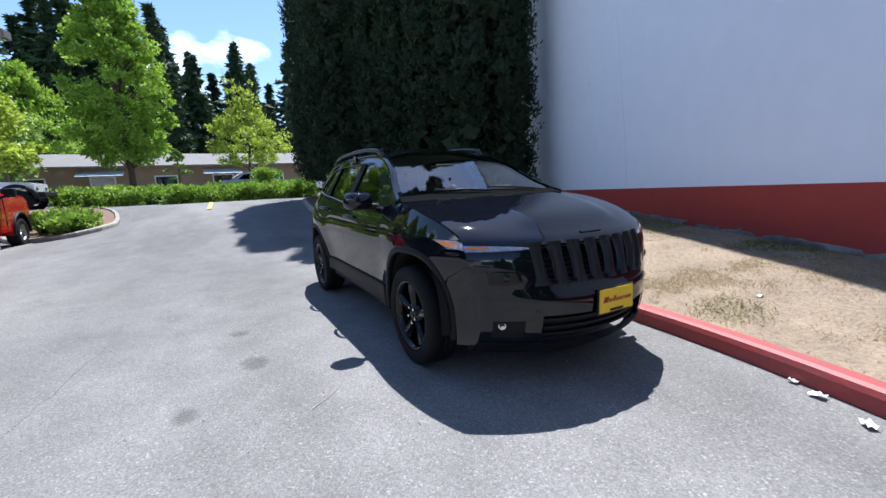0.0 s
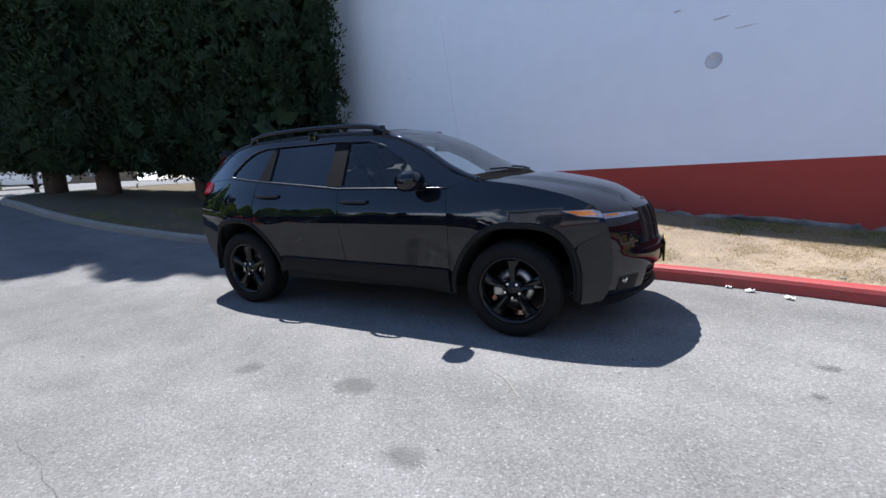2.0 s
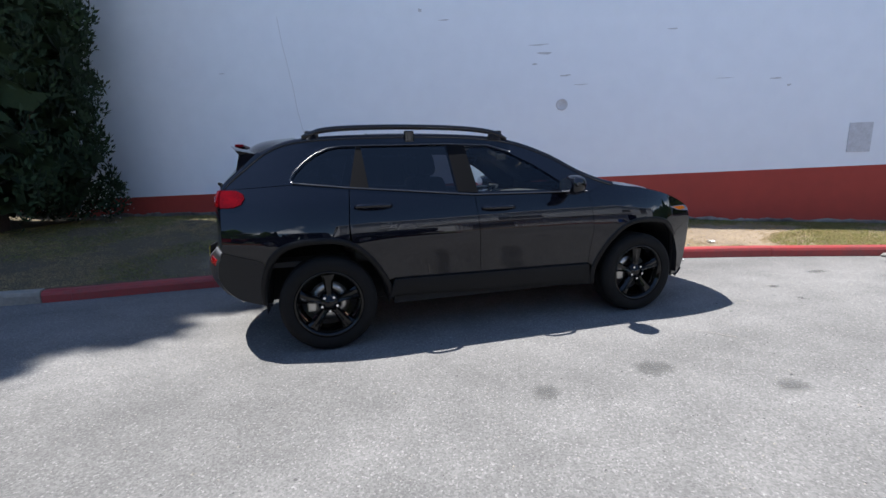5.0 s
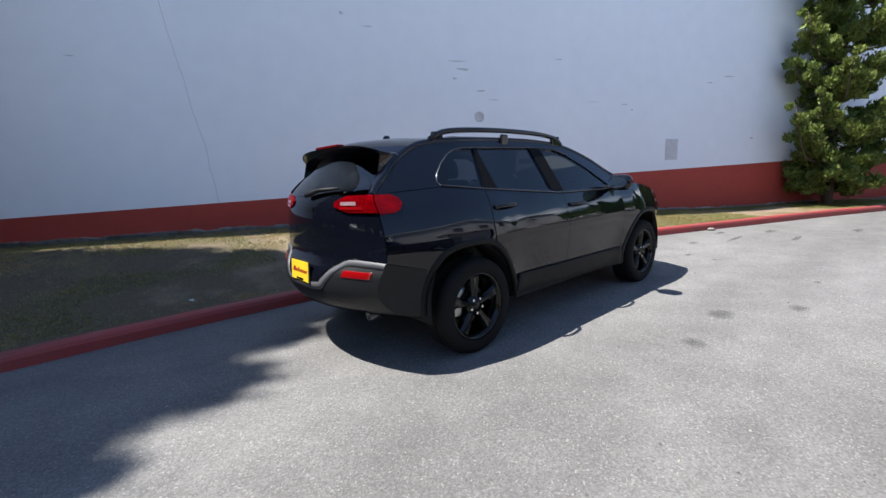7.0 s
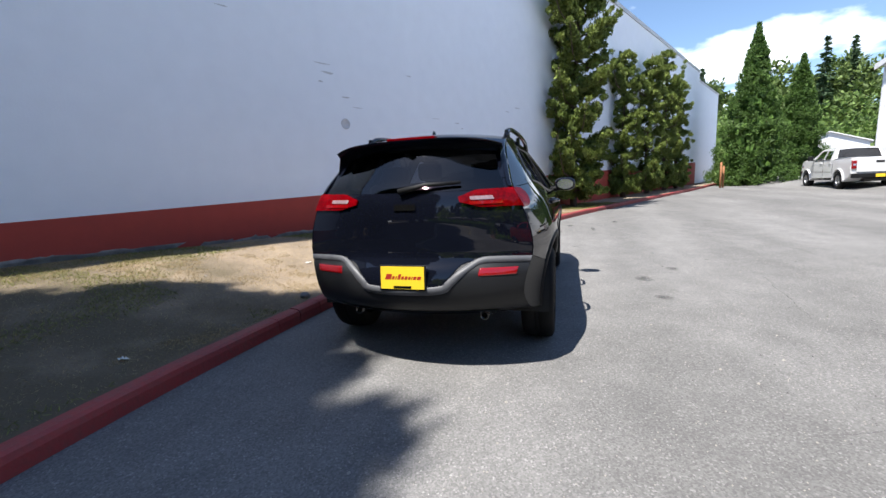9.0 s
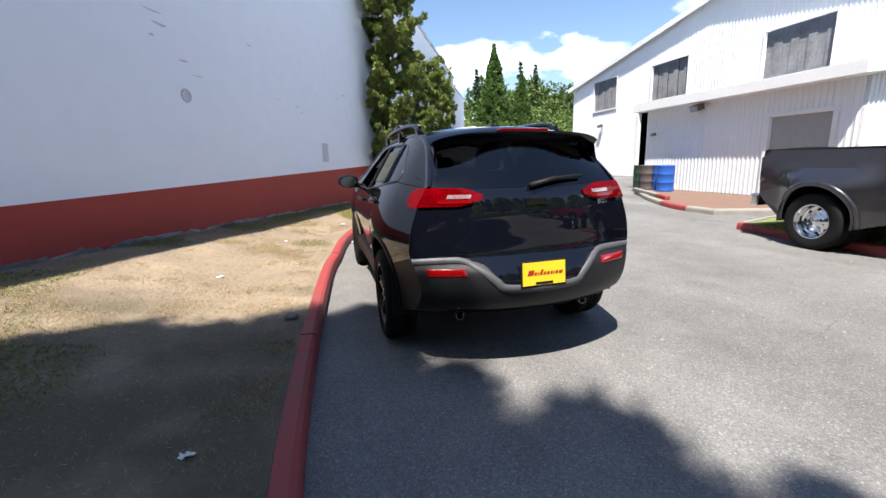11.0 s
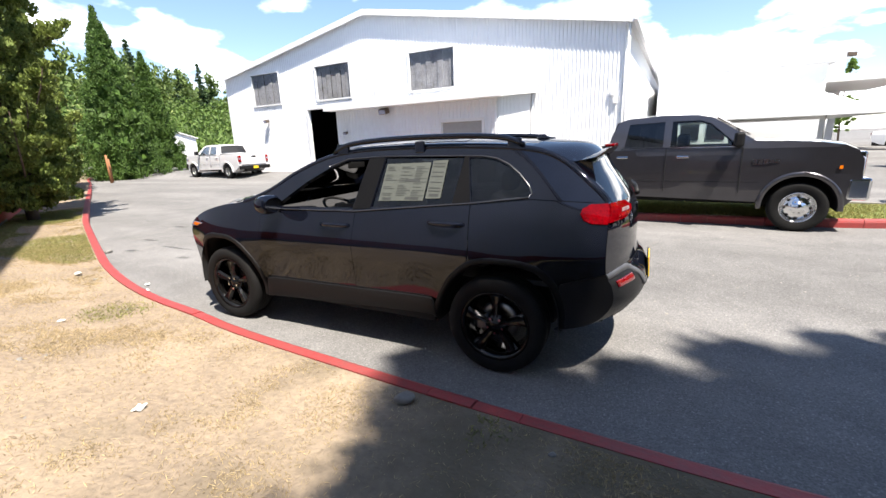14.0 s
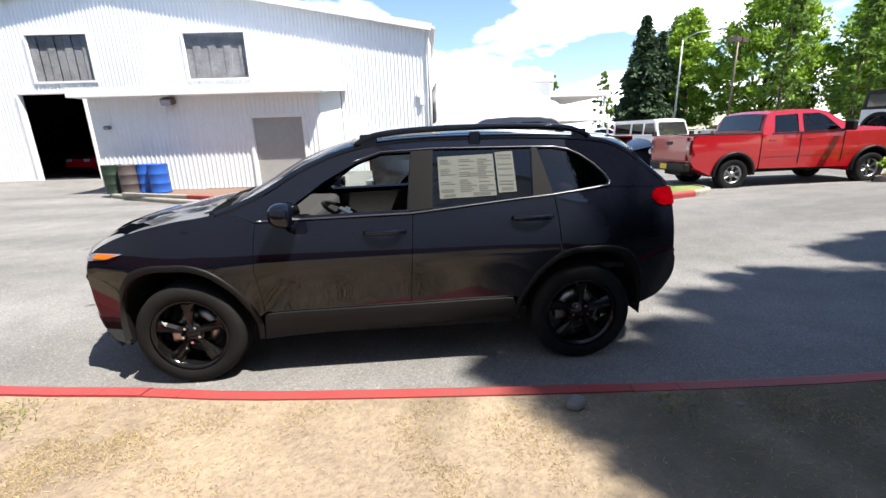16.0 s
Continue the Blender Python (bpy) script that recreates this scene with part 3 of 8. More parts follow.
# ---- long stucco wall: local x along it, y into the building ----
def long_wall():
    root = tagged(new("wall_long"), "tall pale stucco warehouse wall with a red painted base band", "wall", kind="structure")
    root.matrix_world = WALL_M
    u0, u1, u2, thickness = wall_u(-16.0), wall_u(33.0), wall_u(41.5), 0.35
    top = 8.45
    # upper pale part and the red band below it, whose edge climbs slightly
    def band(u):
        return 0.90 + 0.0205 * (u - wall_u(-6.5))
    us = np.linspace(u0, u1, 60)
    verts, faces = [], []
    for u in us:
        verts += [(u, 0, band(u)), (u, 0, top), (u, thickness, top), (u, thickness, -0.3)]
    for i in range(len(us) - 1):
        a, b = i * 4, i * 4 + 4
        faces += [(a, b, b + 1, a + 1), (a + 1, b + 1, b + 2, a + 2), (a + 2, b + 2, b + 3, a + 3)]
    faces += [(3, 2, 1, 0), (len(verts) - 4, len(verts) - 3, len(verts) - 2, len(verts) - 1)]
    mesh_ob("plaster", verts, faces, M_WALL, root, smooth=False)
    verts, faces = [], []
    for u in us:
        verts += [(u, -0.004, -0.3), (u, -0.004, band(u)), (u, 0.02, band(u)), (u, 0.02, -0.3)]
    for i in range(len(us) - 1):
        a, b = i * 4, i * 4 + 4
        faces += [(a, b, b + 1, a + 1), (a + 1, b + 1, b + 2, a + 2)]
    faces += [(3, 2, 1, 0), (len(verts) - 4, len(verts) - 3, len(verts) - 2, len(verts) - 1)]
    mesh_ob("base_band", verts, faces, M_WALLRED, root, "red painted base band", smooth=False)
    part("far_plaster", box_bm((u1 + 0.02, 0.1, -0.3), (u2, 0.45, 7.9)), M_WALL, root)
    part("coping", box_bm((u0, -0.06, top), (u1, 0.5, top + 0.16)), M_ROOF, root, "thin grey metal coping")
    part("far_coping", box_bm((u1 + 0.02, 0.05, 7.9), (u2, 0.6, 8.02)), M_ROOF, root)
    part("roof_slab", box_bm((u0, 0.36, 8.0), (u2, 14.0, 8.2)), M_ROOF, root)
    part("end_wall", box_bm((u0, 0.36, -0.3), (u0 + 0.3, 14.0, 8.4)), M_WALL, root)
    part("back_wall", box_bm((u0, 14.0, -0.3), (u2, 14.3, 8.4)), M_WALL, root)
    # round plugged vent, patch box, hairline crack, chips
    v, f = lathe([(0.0, -0.006), (0.082, -0.006), (0.088, -0.014), (0.098, -0.014), (0.104, 0.0)], 24)
    mesh_ob("vent_plug", [(p[0] + wall_u(2.95), p[1], p[2] + 2.45) for p in v], f, M_WALLMARK, root, "grey plugged round vent")
    part("patch_plate", box_bm((wall_u(7.35) - 0.17, -0.012, 1.44), (wall_u(7.35) + 0.17, 0.0, 1.92)), M_WALLMARK, root, "grey rectangular patch plate")
    rng = random.Random(3)
    bm = bmesh.new()
    u, z = wall_u(-1.56), band(wall_u(-1.5))
    while z < 4.2:
        nu, nz = u - rng.uniform(0.005, 0.05), z + rng.uniform(0.12, 0.3)
        c = [bm.verts.new(q) for q in ((u, -0.003, z), (u + 0.008, -0.003, z), (nu + 0.008, -0.003, nz), (nu, -0.003, nz))]
        bm.faces.new(c)
        u, z = nu, nz
    part("hairline_crack", bm, M_WALLMARK, root)
    bm = bmesh.new()
    spots = [(2.65, 3.35, 0.30, 0.02), (2.5, 3.18, 0.10, 0.015), (3.0, 2.95, 0.16, 0.015), (3.25, 2.78, 0.22, 0.01), (6.1, 2.7, 0.22, 0.012), (6.3, 2.58, 0.08, 0.02), (0.6, 4.25, 0.08, 0.03), (1.0, 4.05, 0.22, 0.01), (8.3, 3.2, 0.25, 0.015), (8.8, 3.35, 0.4, 0.012), (5.4, 2.75, 0.35, 0.006), (2.55, 3.5, 0.4, 0.012), (4.6, 3.6, 0.2, 0.01), (-3.2, 3.4, 0.15, 0.01), (9.6, 1.9, 0.1, 0.03)]
    for x, z, lw, lh in spots:
        pts = []
        for k in range(10):
            a = 2 * math.pi * k / 10
            r = 1 + rng.uniform(-0.45, 0.3)
            pts.append(bm.verts.new((wall_u(x) + math.cos(a) * lw * r / 2, -0.003, z + math.sin(a) * lh * r)))
        bm.faces.new(pts)
    part("paint_chips", bm, M_WALLMARK, root, "chipped paint spots")["kind"] = "stuff"
    bm = bmesh.new()
    for k in range(150):
        u = rng.uniform(wall_u(-6), wall_u(12))
        lw, z = rng.uniform(0.1, 0.5), 0.5 - 0.03 * max(0, min(11, u) + 1)
        pts = []
        for q in range(9):
            a = 2 * math.pi * q / 9
            r = 1 + rng.uniform(-0.5, 0.3)
            pts.append(bm.verts.new((u + math.cos(a) * lw * r, -0.008, max(z - 0.05, z + 0.0 + math.sin(a) * 0.07 * r))))
        bm.faces.new(pts)
    part("bare_footing", bm, M_FOOT, root, "flaking bare footing at the base")["kind"] = "stuff"


long_wall()

# ---- white metal workshop: local x along its face, y out of it towards the street ----
B_ROT = -2.5
B_M = pose(-1.0, -15.0, 0, 0, 0, B_ROT)


def siding(root, outline, holes, y0, pitch=0.152, depth=0.021, t=0.12, name="siding"):
    """Sheet with trapezoid ribs standing out along +y."""
    v, f = fill(outline, holes, 2.0)
    n = len(v)
    verts = [(p[0], y0, p[1]) for p in v] + [(p[0], y0 - t, p[1]) for p in v]
    faces = [tuple(reversed(q)) for q in f] + [tuple(i + n for i in q) for q in f]
    for lp in [outline] + list(holes):
        d = dense(list(lp), 2.0)
        o = len(verts)
        verts += [(p[0], y0, p[1]) for p in d] + [(p[0], y0 - t, p[1]) for p in d]
        k = len(d)
        faces += [(o + i, o + (i + 1) % k, o + k + (i + 1) % k, o + k + i) for i in range(k)]
    sheet = mesh_ob(name, verts, faces, M_METALWALL, root, smooth=False)
    xs = [p[0] for p in outline]
    rv, rf = [], []
    x = min(xs) + pitch / 2
    while x < max(xs) - 0.05:
        cuts = []
        for lp in [outline] + list(holes):
            for a, b in zip(lp, list(lp[1:]) + [lp[0]]):
                if (a[0] > x) != (b[0] > x):
                    cuts.append(a[1] + (b[1] - a[1]) * (x - a[0]) / (b[0] - a[0]))
        cuts.sort()
        for z0, z1 in zip(cuts[::2], cuts[1::2]):
            o = len(rv)
            for z in (z0 + 0.01, z1 - 0.01):
                rv += [(x - 0.034, y0 + 0.001, z), (x - 0.016, y0 + depth, z), (x + 0.016, y0 + depth, z), (x + 0.034, y0 + 0.001, z)]
            rf += [(o, o + 1, o + 5, o + 4), (o + 1, o + 2, o + 6, o + 5), (o + 2, o + 3, o + 7, o + 6), (o + 4, o + 5, o + 6, o + 7)]
        x += pitch
    ribs = mesh_ob(name + "_ribs", rv, rf, M_METALWALL, root, smooth=False)
    ribs["kind"] = "stuff"
    return sheet


def workshop():
    root = empty("workshop", B_M, "white ribbed metal workshop with low gable and open dark bay", "building")
    out = [(0, -0.2), (23.5, -0.2), (23.5, 5.95), (12.05, 7.93), (0, 5.82)]
    wins = [[(7.23, 4.12), (9.65, 4.12), (9.65, 5.81), (7.23, 5.81)], [(13.36, 4.16), (15.73, 4.16), (15.73, 5.86), (13.36, 5.86)], [(18.65, 4.2), (20.94, 4.2), (20.94, 5.92), (18.65, 5.92)]]
    bay = [(14.05, -0.19), (16.55, -0.19), (16.55, 3.68), (14.05, 3.68)]
    bay[0], bay[1] = (14.05, 0.22), (16.55, 0.22)
    siding(root, out, wins + [bay], 0.0)
    # side wall along x = 0
    rv, rf = [], []
    sv = [(0, 0, -0.2), (0, -30, -0.2), (0, -30, 5.8), (0, 0, 5.8), (0.12, 0, -0.2), (0.12, -30, -0.2), (0.12, -30, 5.8), (0.12, 0, 5.8)]
    mesh_ob("side_wall", sv, [(0, 1, 2, 3), (7, 6, 5, 4), (3, 2, 6, 7)], M_METALWALL, root, smooth=False)
    y = -0.3
    while y > -29.8:
        o = len(rv)
        for z in (-0.1, 5.75):
            rv += [(0, y - 0.034, z), (-0.028, y - 0.016, z), (-0.028, y + 0.016, z), (0, y + 0.034, z)]
        rf += [(o, o + 1, o + 5, o + 4), (o + 1, o + 2, o + 6, o + 5), (o + 2, o + 3, o + 7, o + 6)]
        y -= 0.152
    mesh_ob("side_ribs", rv, rf, M_METALWALL, root, smooth=False)["kind"] = "stuff"
    mesh_ob("far_side_wall", [(23.5, -0.13, -0.2), (23.5, -30, -0.2), (23.5, -30, 5.9), (23.5, -0.13, 5.9)], [(0, 1, 2, 3)], M_METALWALL, root, smooth=False)
    # roof planes with an overhang, and white barge boards
    for a, b, nm in (((-0.25, 5.80), (12.05, 7.97), "roof_east"), ((23.75, 5.93), (12.05, 7.97), "roof_west")):
        v = [(a[0], 0.22, a[1]), (b[0], 0.22, b[1]), (b[0], -30.2, b[1]), (a[0], -30.2, a[1])]
        v += [(p[0], p[1], p[2] + 0.09) for p in v]
        mesh_ob(nm, v, [(0, 1, 2, 3), (7, 6, 5, 4), (0, 4, 5, 1), (3, 7, 4, 0), (2, 6, 7, 3)], M_ROOF, root, smooth=False)
        bv = [(a[0], 0.23, a[1] - 0.16), (b[0], 0.23, b[1] - 0.16), (b[0], 0.23, b[1] + 0.11), (a[0], 0.23, a[1] + 0.11)]
        bv += [(p[0], p[1] + 0.03, p[2]) for p in bv]
        mesh_ob("barge_board", bv, [(0, 1, 2, 3), (7, 6, 5, 4), (0, 4, 5, 1), (3, 2, 6, 7), (0, 3, 7, 4), (1, 5, 6, 2)], M_WHITE, root, smooth=False)
    v, f = tube([(-0.3, 0.28, 5.72), (-0.3, -30, 5.72)], 0.08, 8)
    mesh_ob("gutter", v, f, M_WHITE, root)
    v, f = tube([(-0.12, 0.12, 5.7), (-0.12, 0.12, 0.3)], 0.05, 8)
    mesh_ob("downpipe", v, f, M_WHITE, root)
    for w in wins:
        x0, z0, x1, z1 = w[0][0], w[0][1], w[2][0], w[2][1]
        win = tagged(new("window"), "dark dusty warehouse window with white frame")
        win.parent = root
        bm = bmesh.new()
        for lo, hi in (((x0 - 0.06, -0.1, z0 - 0.08), (x1 + 0.06, 0.07, z0)), ((x0 - 0.06, -0.1, z1), (x1 + 0.06, 0.07, z1 + 0.07)), ((x0 - 0.06, -0.1, z0 + 0.003), (x0, 0.07, z1 - 0.003)), ((x1, -0.1, z0 + 0.003), (x1 + 0.06, 0.07, z1 - 0.003))):
            box_bm(lo, hi, bm)
        part("frame", bm, M_WHITE, win)
        pane = mesh_ob("pane", [(x0, -0.014, z0), (x0, -0.014, z1), (x1, -0.014, z1), (x1, -0.014, z0)], [(0, 1, 2, 3)], M_DARKGLASS, win, smooth=False)
        pane.visible_shadow = False
        bm = bmesh.new()
        k = int((x1 - x0) / 0.3)
        for i in range(k):
            xx = x0 + (i + 0.5) * (x1 - x0) / k
            box_bm((xx - 0.15, -0.07 - 0.025 * (i % 2), z0), (xx + 0.15, -0.05 - 0.025 * (i % 2), z1), bm)
        part("blind", bm, M_CURTAIN, win, "dusty ribbed sheet behind the pane")
    # open bay interior: its shade is put into a near-black lining
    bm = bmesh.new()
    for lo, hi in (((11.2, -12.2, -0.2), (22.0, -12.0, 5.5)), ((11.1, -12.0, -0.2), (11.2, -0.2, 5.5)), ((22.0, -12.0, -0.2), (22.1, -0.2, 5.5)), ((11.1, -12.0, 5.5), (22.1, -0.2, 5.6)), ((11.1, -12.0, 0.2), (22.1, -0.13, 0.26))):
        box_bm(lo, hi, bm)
    part("bay_shade_lining", bm, M_DARK, root, "near-black service bay lining with the bay's shade in its colour")
    bm = bmesh.new()
    for lo, hi in (((13.93, -0.1, 0.25), (14.04, 0.08, 3.8)), ((16.56, -0.1, 0.25), (16.67, 0.08, 3.8)), ((14.05, -0.1, 3.69), (16.55, 0.08, 3.8))):
        box_bm(lo, hi, bm)
    part("bay_frame", bm, M_WHITE, root)
    # lean-to in front
    lean = tagged(new("lean_to"), "low white ribbed lean-to with a pent roof")
    lean.parent = root
    y1 = 3.9
    door = [(4.2, 0.12), (5.83, 0.12), (5.83, 2.35), (4.2, 2.35)]
    siding(lean, [(3.62, -0.2), (11.02, -0.2), (11.02, 3.12), (3.62, 3.12)], [door], y1, name="lean_siding")
    for xx in (3.62, 11.02):
        d = -1 if xx < 5 else 1
        mesh_ob("lean_end", [(xx, 0.05, -0.2), (xx, y1, -0.2), (xx, y1, 3.34), (xx, 0.05, 3.74)], [(0, 1, 2, 3)], M_METALWALL, lean, smooth=False)
        rv, rf, y = [], [], 0.25
        while y < y1 - 0.1:
            o, zt = len(rv), 3.6 - 0.5 * y / y1
            for z in (-0.1, zt - 0.03):
                rv += [(xx, y - 0.034, z), (xx + d * 0.028, y - 0.016, z), (xx + d * 0.028, y + 0.016, z), (xx, y + 0.034, z)]
            rf += [(o, o + 1, o + 5, o + 4), (o + 1, o + 2, o + 6, o + 5), (o + 2, o + 3, o + 7, o + 6)]
            y += 0.152
        mesh_ob("lean_end_ribs", rv, rf, M_METALWALL, lean, smooth=False)["kind"] = "stuff"
    v = [(3.35, y1 + 0.45, 3.32), (11.25, y1 + 0.45, 3.32), (11.25, 0.06, 3.75), (3.35, 0.06, 3.75)]
    v += [(p[0], p[1], p[2] + 0.06) for p in v]
    mesh_ob("pent_roof", v, [(0, 1, 2, 3), (7, 6, 5, 4), (0, 4, 5, 1), (1, 5, 6, 2), (3, 7, 4, 0)], M_ROOF, lean, smooth=False)
    part("fascia", box_bm((3.33, y1 + 0.45, 3.08), (11.27, y1 + 0.5, 3.36)), M_WHITE, lean)
    fe = [(x, y, z) for x in (3.32, 3.35) for y, z in ((0.06, 3.52), (y1 + 0.44, 3.08), (y1 + 0.44, 3.38), (0.06, 3.82))]
    mesh_ob("fascia_end", fe, [(3, 2, 1, 0), (4, 5, 6, 7), (0, 1, 5, 4), (1, 2, 6, 5), (2, 3, 7, 6), (3, 0, 4, 7)], M_WHITE, lean, smooth=False)
    part("soffit", box_bm((3.36, y1 + 0.01, 3.08), (11.24, y1 + 0.44, 3.11)), M_WHITE, lean)
    part("door_leaf", box_bm((4.2, y1 - 0.1, 0.12), (5.83, y1 - 0.05, 2.35)), M_GREYDOOR, lean, "plain grey steel door")
    bm = bmesh.new()
    for lo, hi in (((4.08, y1 - 0.1, 0.1), (4.19, y1 + 0.06, 2.46)), ((5.84, y1 - 0.1, 0.1), (5.95, y1 + 0.06, 2.46)), ((4.2, y1 - 0.1, 2.36), (5.83, y1 + 0.06, 2.46))):
        box_bm(lo, hi, bm)
    part("door_frame", bm, M_WHITE, lean)
    for x, z in ((2.1, 1.1), (2.5, 1.1), (0.35, 3.3), (0.25, 3.0)):
        part("meter_box", box_bm((x - 0.08, 0.0, z - 0.12), (x + 0.08, 0.12, z + 0.12)), M_WHITE, root)
    return root


workshop()


def flood_lamp(u, y, z, scale=1.0, label="bronze floodlight mounted on the white wall"):
    root = empty("wall_lamp", B_M @ Matrix.Translation((u, y, z)) @ Matrix.Diagonal((scale, scale, scale, 1)), label, "lamp")
    bevel(part("housing", box_bm((-0.18, 0.08, -0.1), (0.18, 0.36, 0.1), m=pose(0, 0, 0, -18)), M_LAMPMETAL, root), 0.02)
    part("lens", box_bm((-0.15, 0.362, -0.075), (0.15, 0.37, 0.075), m=pose(0, 0, 0, -18)), M_CLEAR, root, "clear lamp lens")
    part("bracket", box_bm((-0.05, 0.0, -0.06), (0.05, 0.1, 0.06)), M_LAMPMETAL, root)


flood_lamp(8.3, 3.95, 2.98)
flood_lamp(10.45, 3.95, 2.2, 0.5, "small white wall lamp beside the bay")
flood_lamp(19.9, 0.05, 3.3, 0.8)


# ---- the black sport utility car, nose along +x ----
FLANK = [(0.20, -0.080), (0.30, -0.064), (0.40, -0.055), (0.50, -0.050), (0.60, -0.038), (0.70, -0.020), (0.78, -0.005), (0.83, 0.0), (0.88, -0.004), (0.95, -0.018), (1.02, -0.040), (1.08, -0.062), (1.12, -0.080), (1.20, -0.128), (1.30, -0.190)]


def body_w(x, z):
    """Half width of the car's side at a place along it and a height: a crease at the door handles' foot, tucked in below."""
    a = 0.914 + 0.018 * math.exp(-(((abs(x) - 1.35) / 0.42) ** 4))
    if x > 1.1:
        a -= 0.20 * ((x - 1.1) / 1.1) ** 2.2
    if x < -1.2:
        a -= 0.16 * (-1.2 - x) ** 2.2
    if z >= FLANK[-2][0]:
        t = z - 1.20
        return a - 0.128 - 0.60 * t - 0.03 * t * t
    if z <= FLANK[0][0]:
        return a + FLANK[0][1]
    for k in range(len(FLANK) - 1):
        if z <= FLANK[k + 1][0]:
            p = [FLANK[max(0, k - 1)], FLANK[k], FLANK[k + 1], FLANK[min(len(FLANK) - 1, k + 2)]]
            h = p[2][0] - p[1][0]
            t = (z - p[1][0]) / h
            m1 = (p[2][1] - p[0][1]) / (p[2][0] - p[0][0]) * h
            m2 = (p[3][1] - p[1][1]) / (p[3][0] - p[1][0]) * h
            d = (2 * t ** 3 - 3 * t * t + 1) * p[1][1] + (t ** 3 - 2 * t * t + t) * m1 + (3 * t * t - 2 * t ** 3) * p[2][1] + (t ** 3 - t * t) * m2
            # the tuck fades out over the wheels
            if z < 0.85:
                d *= 1 - 0.7 * math.exp(-(((abs(x) - 1.35) / 0.5) ** 4))
            return a + d


# outline along the car's shoulder and along its middle, from the front lip over the roof to the rear lip
EDGE = [(1.89, 0.25), (1.965, 0.31), (2.005, 0.42), (2.02, 0.56), (2.01, 0.66), (1.985, 0.80), (1.95, 0.885), (1.90, 0.945), (1.70, 1.035), (1.40, 1.11), (1.08, 1.16), (0.82, 1.26), (0.54, 1.42), (0.22, 1.535), (-0.15, 1.58), (-0.65, 1.59), (-1.15, 1.58), (-1.52, 1.55), (-1.72, 1.48), (-1.90, 1.34), (-2.03, 1.21), (-2.04, 1.08), (-2.04, 0.90), (-2.05, 0.77), (-2.09, 0.68), (-2.09, 0.55), (-1.97, 0.42), (-1.75, 0.37)]
MIDDLE = [(2.19, 0.23), (2.28, 0.30), (2.32, 0.42), (2.335, 0.56), (2.30, 0.66), (2.275, 0.78), (2.24, 0.885), (2.15, 0.955), (1.90, 1.06), (1.50, 1.14), (1.22, 1.175), (0.92, 1.32), (0.60, 1.49), (0.25, 1.605), (-0.15, 1.635), (-0.65, 1.65), (-1.15, 1.635), (-1.60, 1.60), (-1.86, 1.55), (-2.00, 1.38), (-2.14, 1.20), (-2.18, 1.08), (-2.19, 0.92), (-2.20, 0.78), (-2.27, 0.68), (-2.28, 0.54), (-2.20, 0.42), (-2.00, 0.36)]


def along(points, s):
    i = min(len(points) - 2, max(0, int(s)))
    t = s - i
    p = [points[min(len(points) - 1, max(0, i + k))] for k in (-1, 0, 1, 2)]
    return tuple(0.5 * (2 * p[1][c] + (p[2][c] - p[0][c]) * t + (2 * p[0][c] - 5 * p[1][c] + 4 * p[2][c] - p[3][c]) * t * t + (3 * p[1][c] - p[0][c] - 3 * p[2][c] + p[3][c]) * t ** 3) for c in (0, 1))


def wrap(s, v, out=0.0):
    """A point of the skin that runs over the car; v from -1 at its right edge to 1 at its left."""
    e, m = along(EDGE, s), along(MIDDLE, s)
    k = 1 - abs(v) ** 2.15
    ye = body_w(*e)
    p = Vector((e[0] + (m[0] - e[0]) * k, ye * v, e[1] + (m[1] - e[1]) * k))
    if out:
        e2, m2 = along(EDGE, s + 0.05), along(MIDDLE, s + 0.05)
        t = Vector((e2[0] - e[0] + (m2[0] - m[0] - e2[0] + e[0]) * k, 0, e2[1] - e[1] + (m2[1] - m[1] - e2[1] + e[1]) * k))
        n = Vector((t.z, 0, -t.x)).normalized()
        n.y = v * 0.4 * abs(v)
        p += n.normalized() * out
    return p


def skin(s0, s1, v0, v1, ns, nv, out=0.0):
    verts = [wrap(s0 + (s1 - s0) * i / ns, v0 + (v1 - v0) * j / nv, out) for i in range(ns + 1) for j in range(nv + 1)]
    faces = [(i * (nv + 1) + j, (i + 1) * (nv + 1) + j, (i + 1) * (nv + 1) + j + 1, i * (nv + 1) + j + 1) for i in range(ns) for j in range(nv)]
    return verts, ([tuple(reversed(q)) for q in faces] if v1 > v0 else faces)


def edge_run(s0, s1, n):
    return [along(EDGE, s0 + (s1 - s0) * i / n) for i in range(n + 1)]


def arc(cx, r, a0, a1, n=14, cz=0.36):
    return [(cx + r * math.cos(radians(a0 + (a1 - a0) * i / n)), cz + r * math.sin(radians(a0 + (a1 - a0) * i / n))) for i in range(n + 1)]


ARCH = [(-20, 0.478), (6, 0.478), (25.6, 0.510), (41.3, 0.542), (54.9, 0.552), (67.9, 0.530), (84, 0.5025), (101.5, 0.502), (113.7, 0.497), (129, 0.479), (149, 0.470), (164, 0.480), (174, 0.4925), (200, 0.4925)]


def arch(cx, r, a0, a1, n=14, cz=0.36):
    """The squared wheel arch: flat above the wheel, falling slantwise towards the doors."""
    out = []
    for i in range(n + 1):
        a = a0 + (a1 - a0) * i / n
        k = float(np.interp(a if cx > 0 else 180 - a, [q[0] for q in ARCH], [q[1] for q in ARCH])) / 0.497
        out.append((cx + r * k * math.cos(radians(a)), cz + r * k * math.sin(radians(a))))
    return out


def side_panel(outline, holes=(), sg=1, out=0.0, step=0.06):
    v, f = fill(outline, holes, step)
    verts = [(p[0], sg * (body_w(p[0], p[1]) + out), p[1]) for p in v]
    return verts, (f if sg < 0 else [tuple(reversed(q)) for q in f])


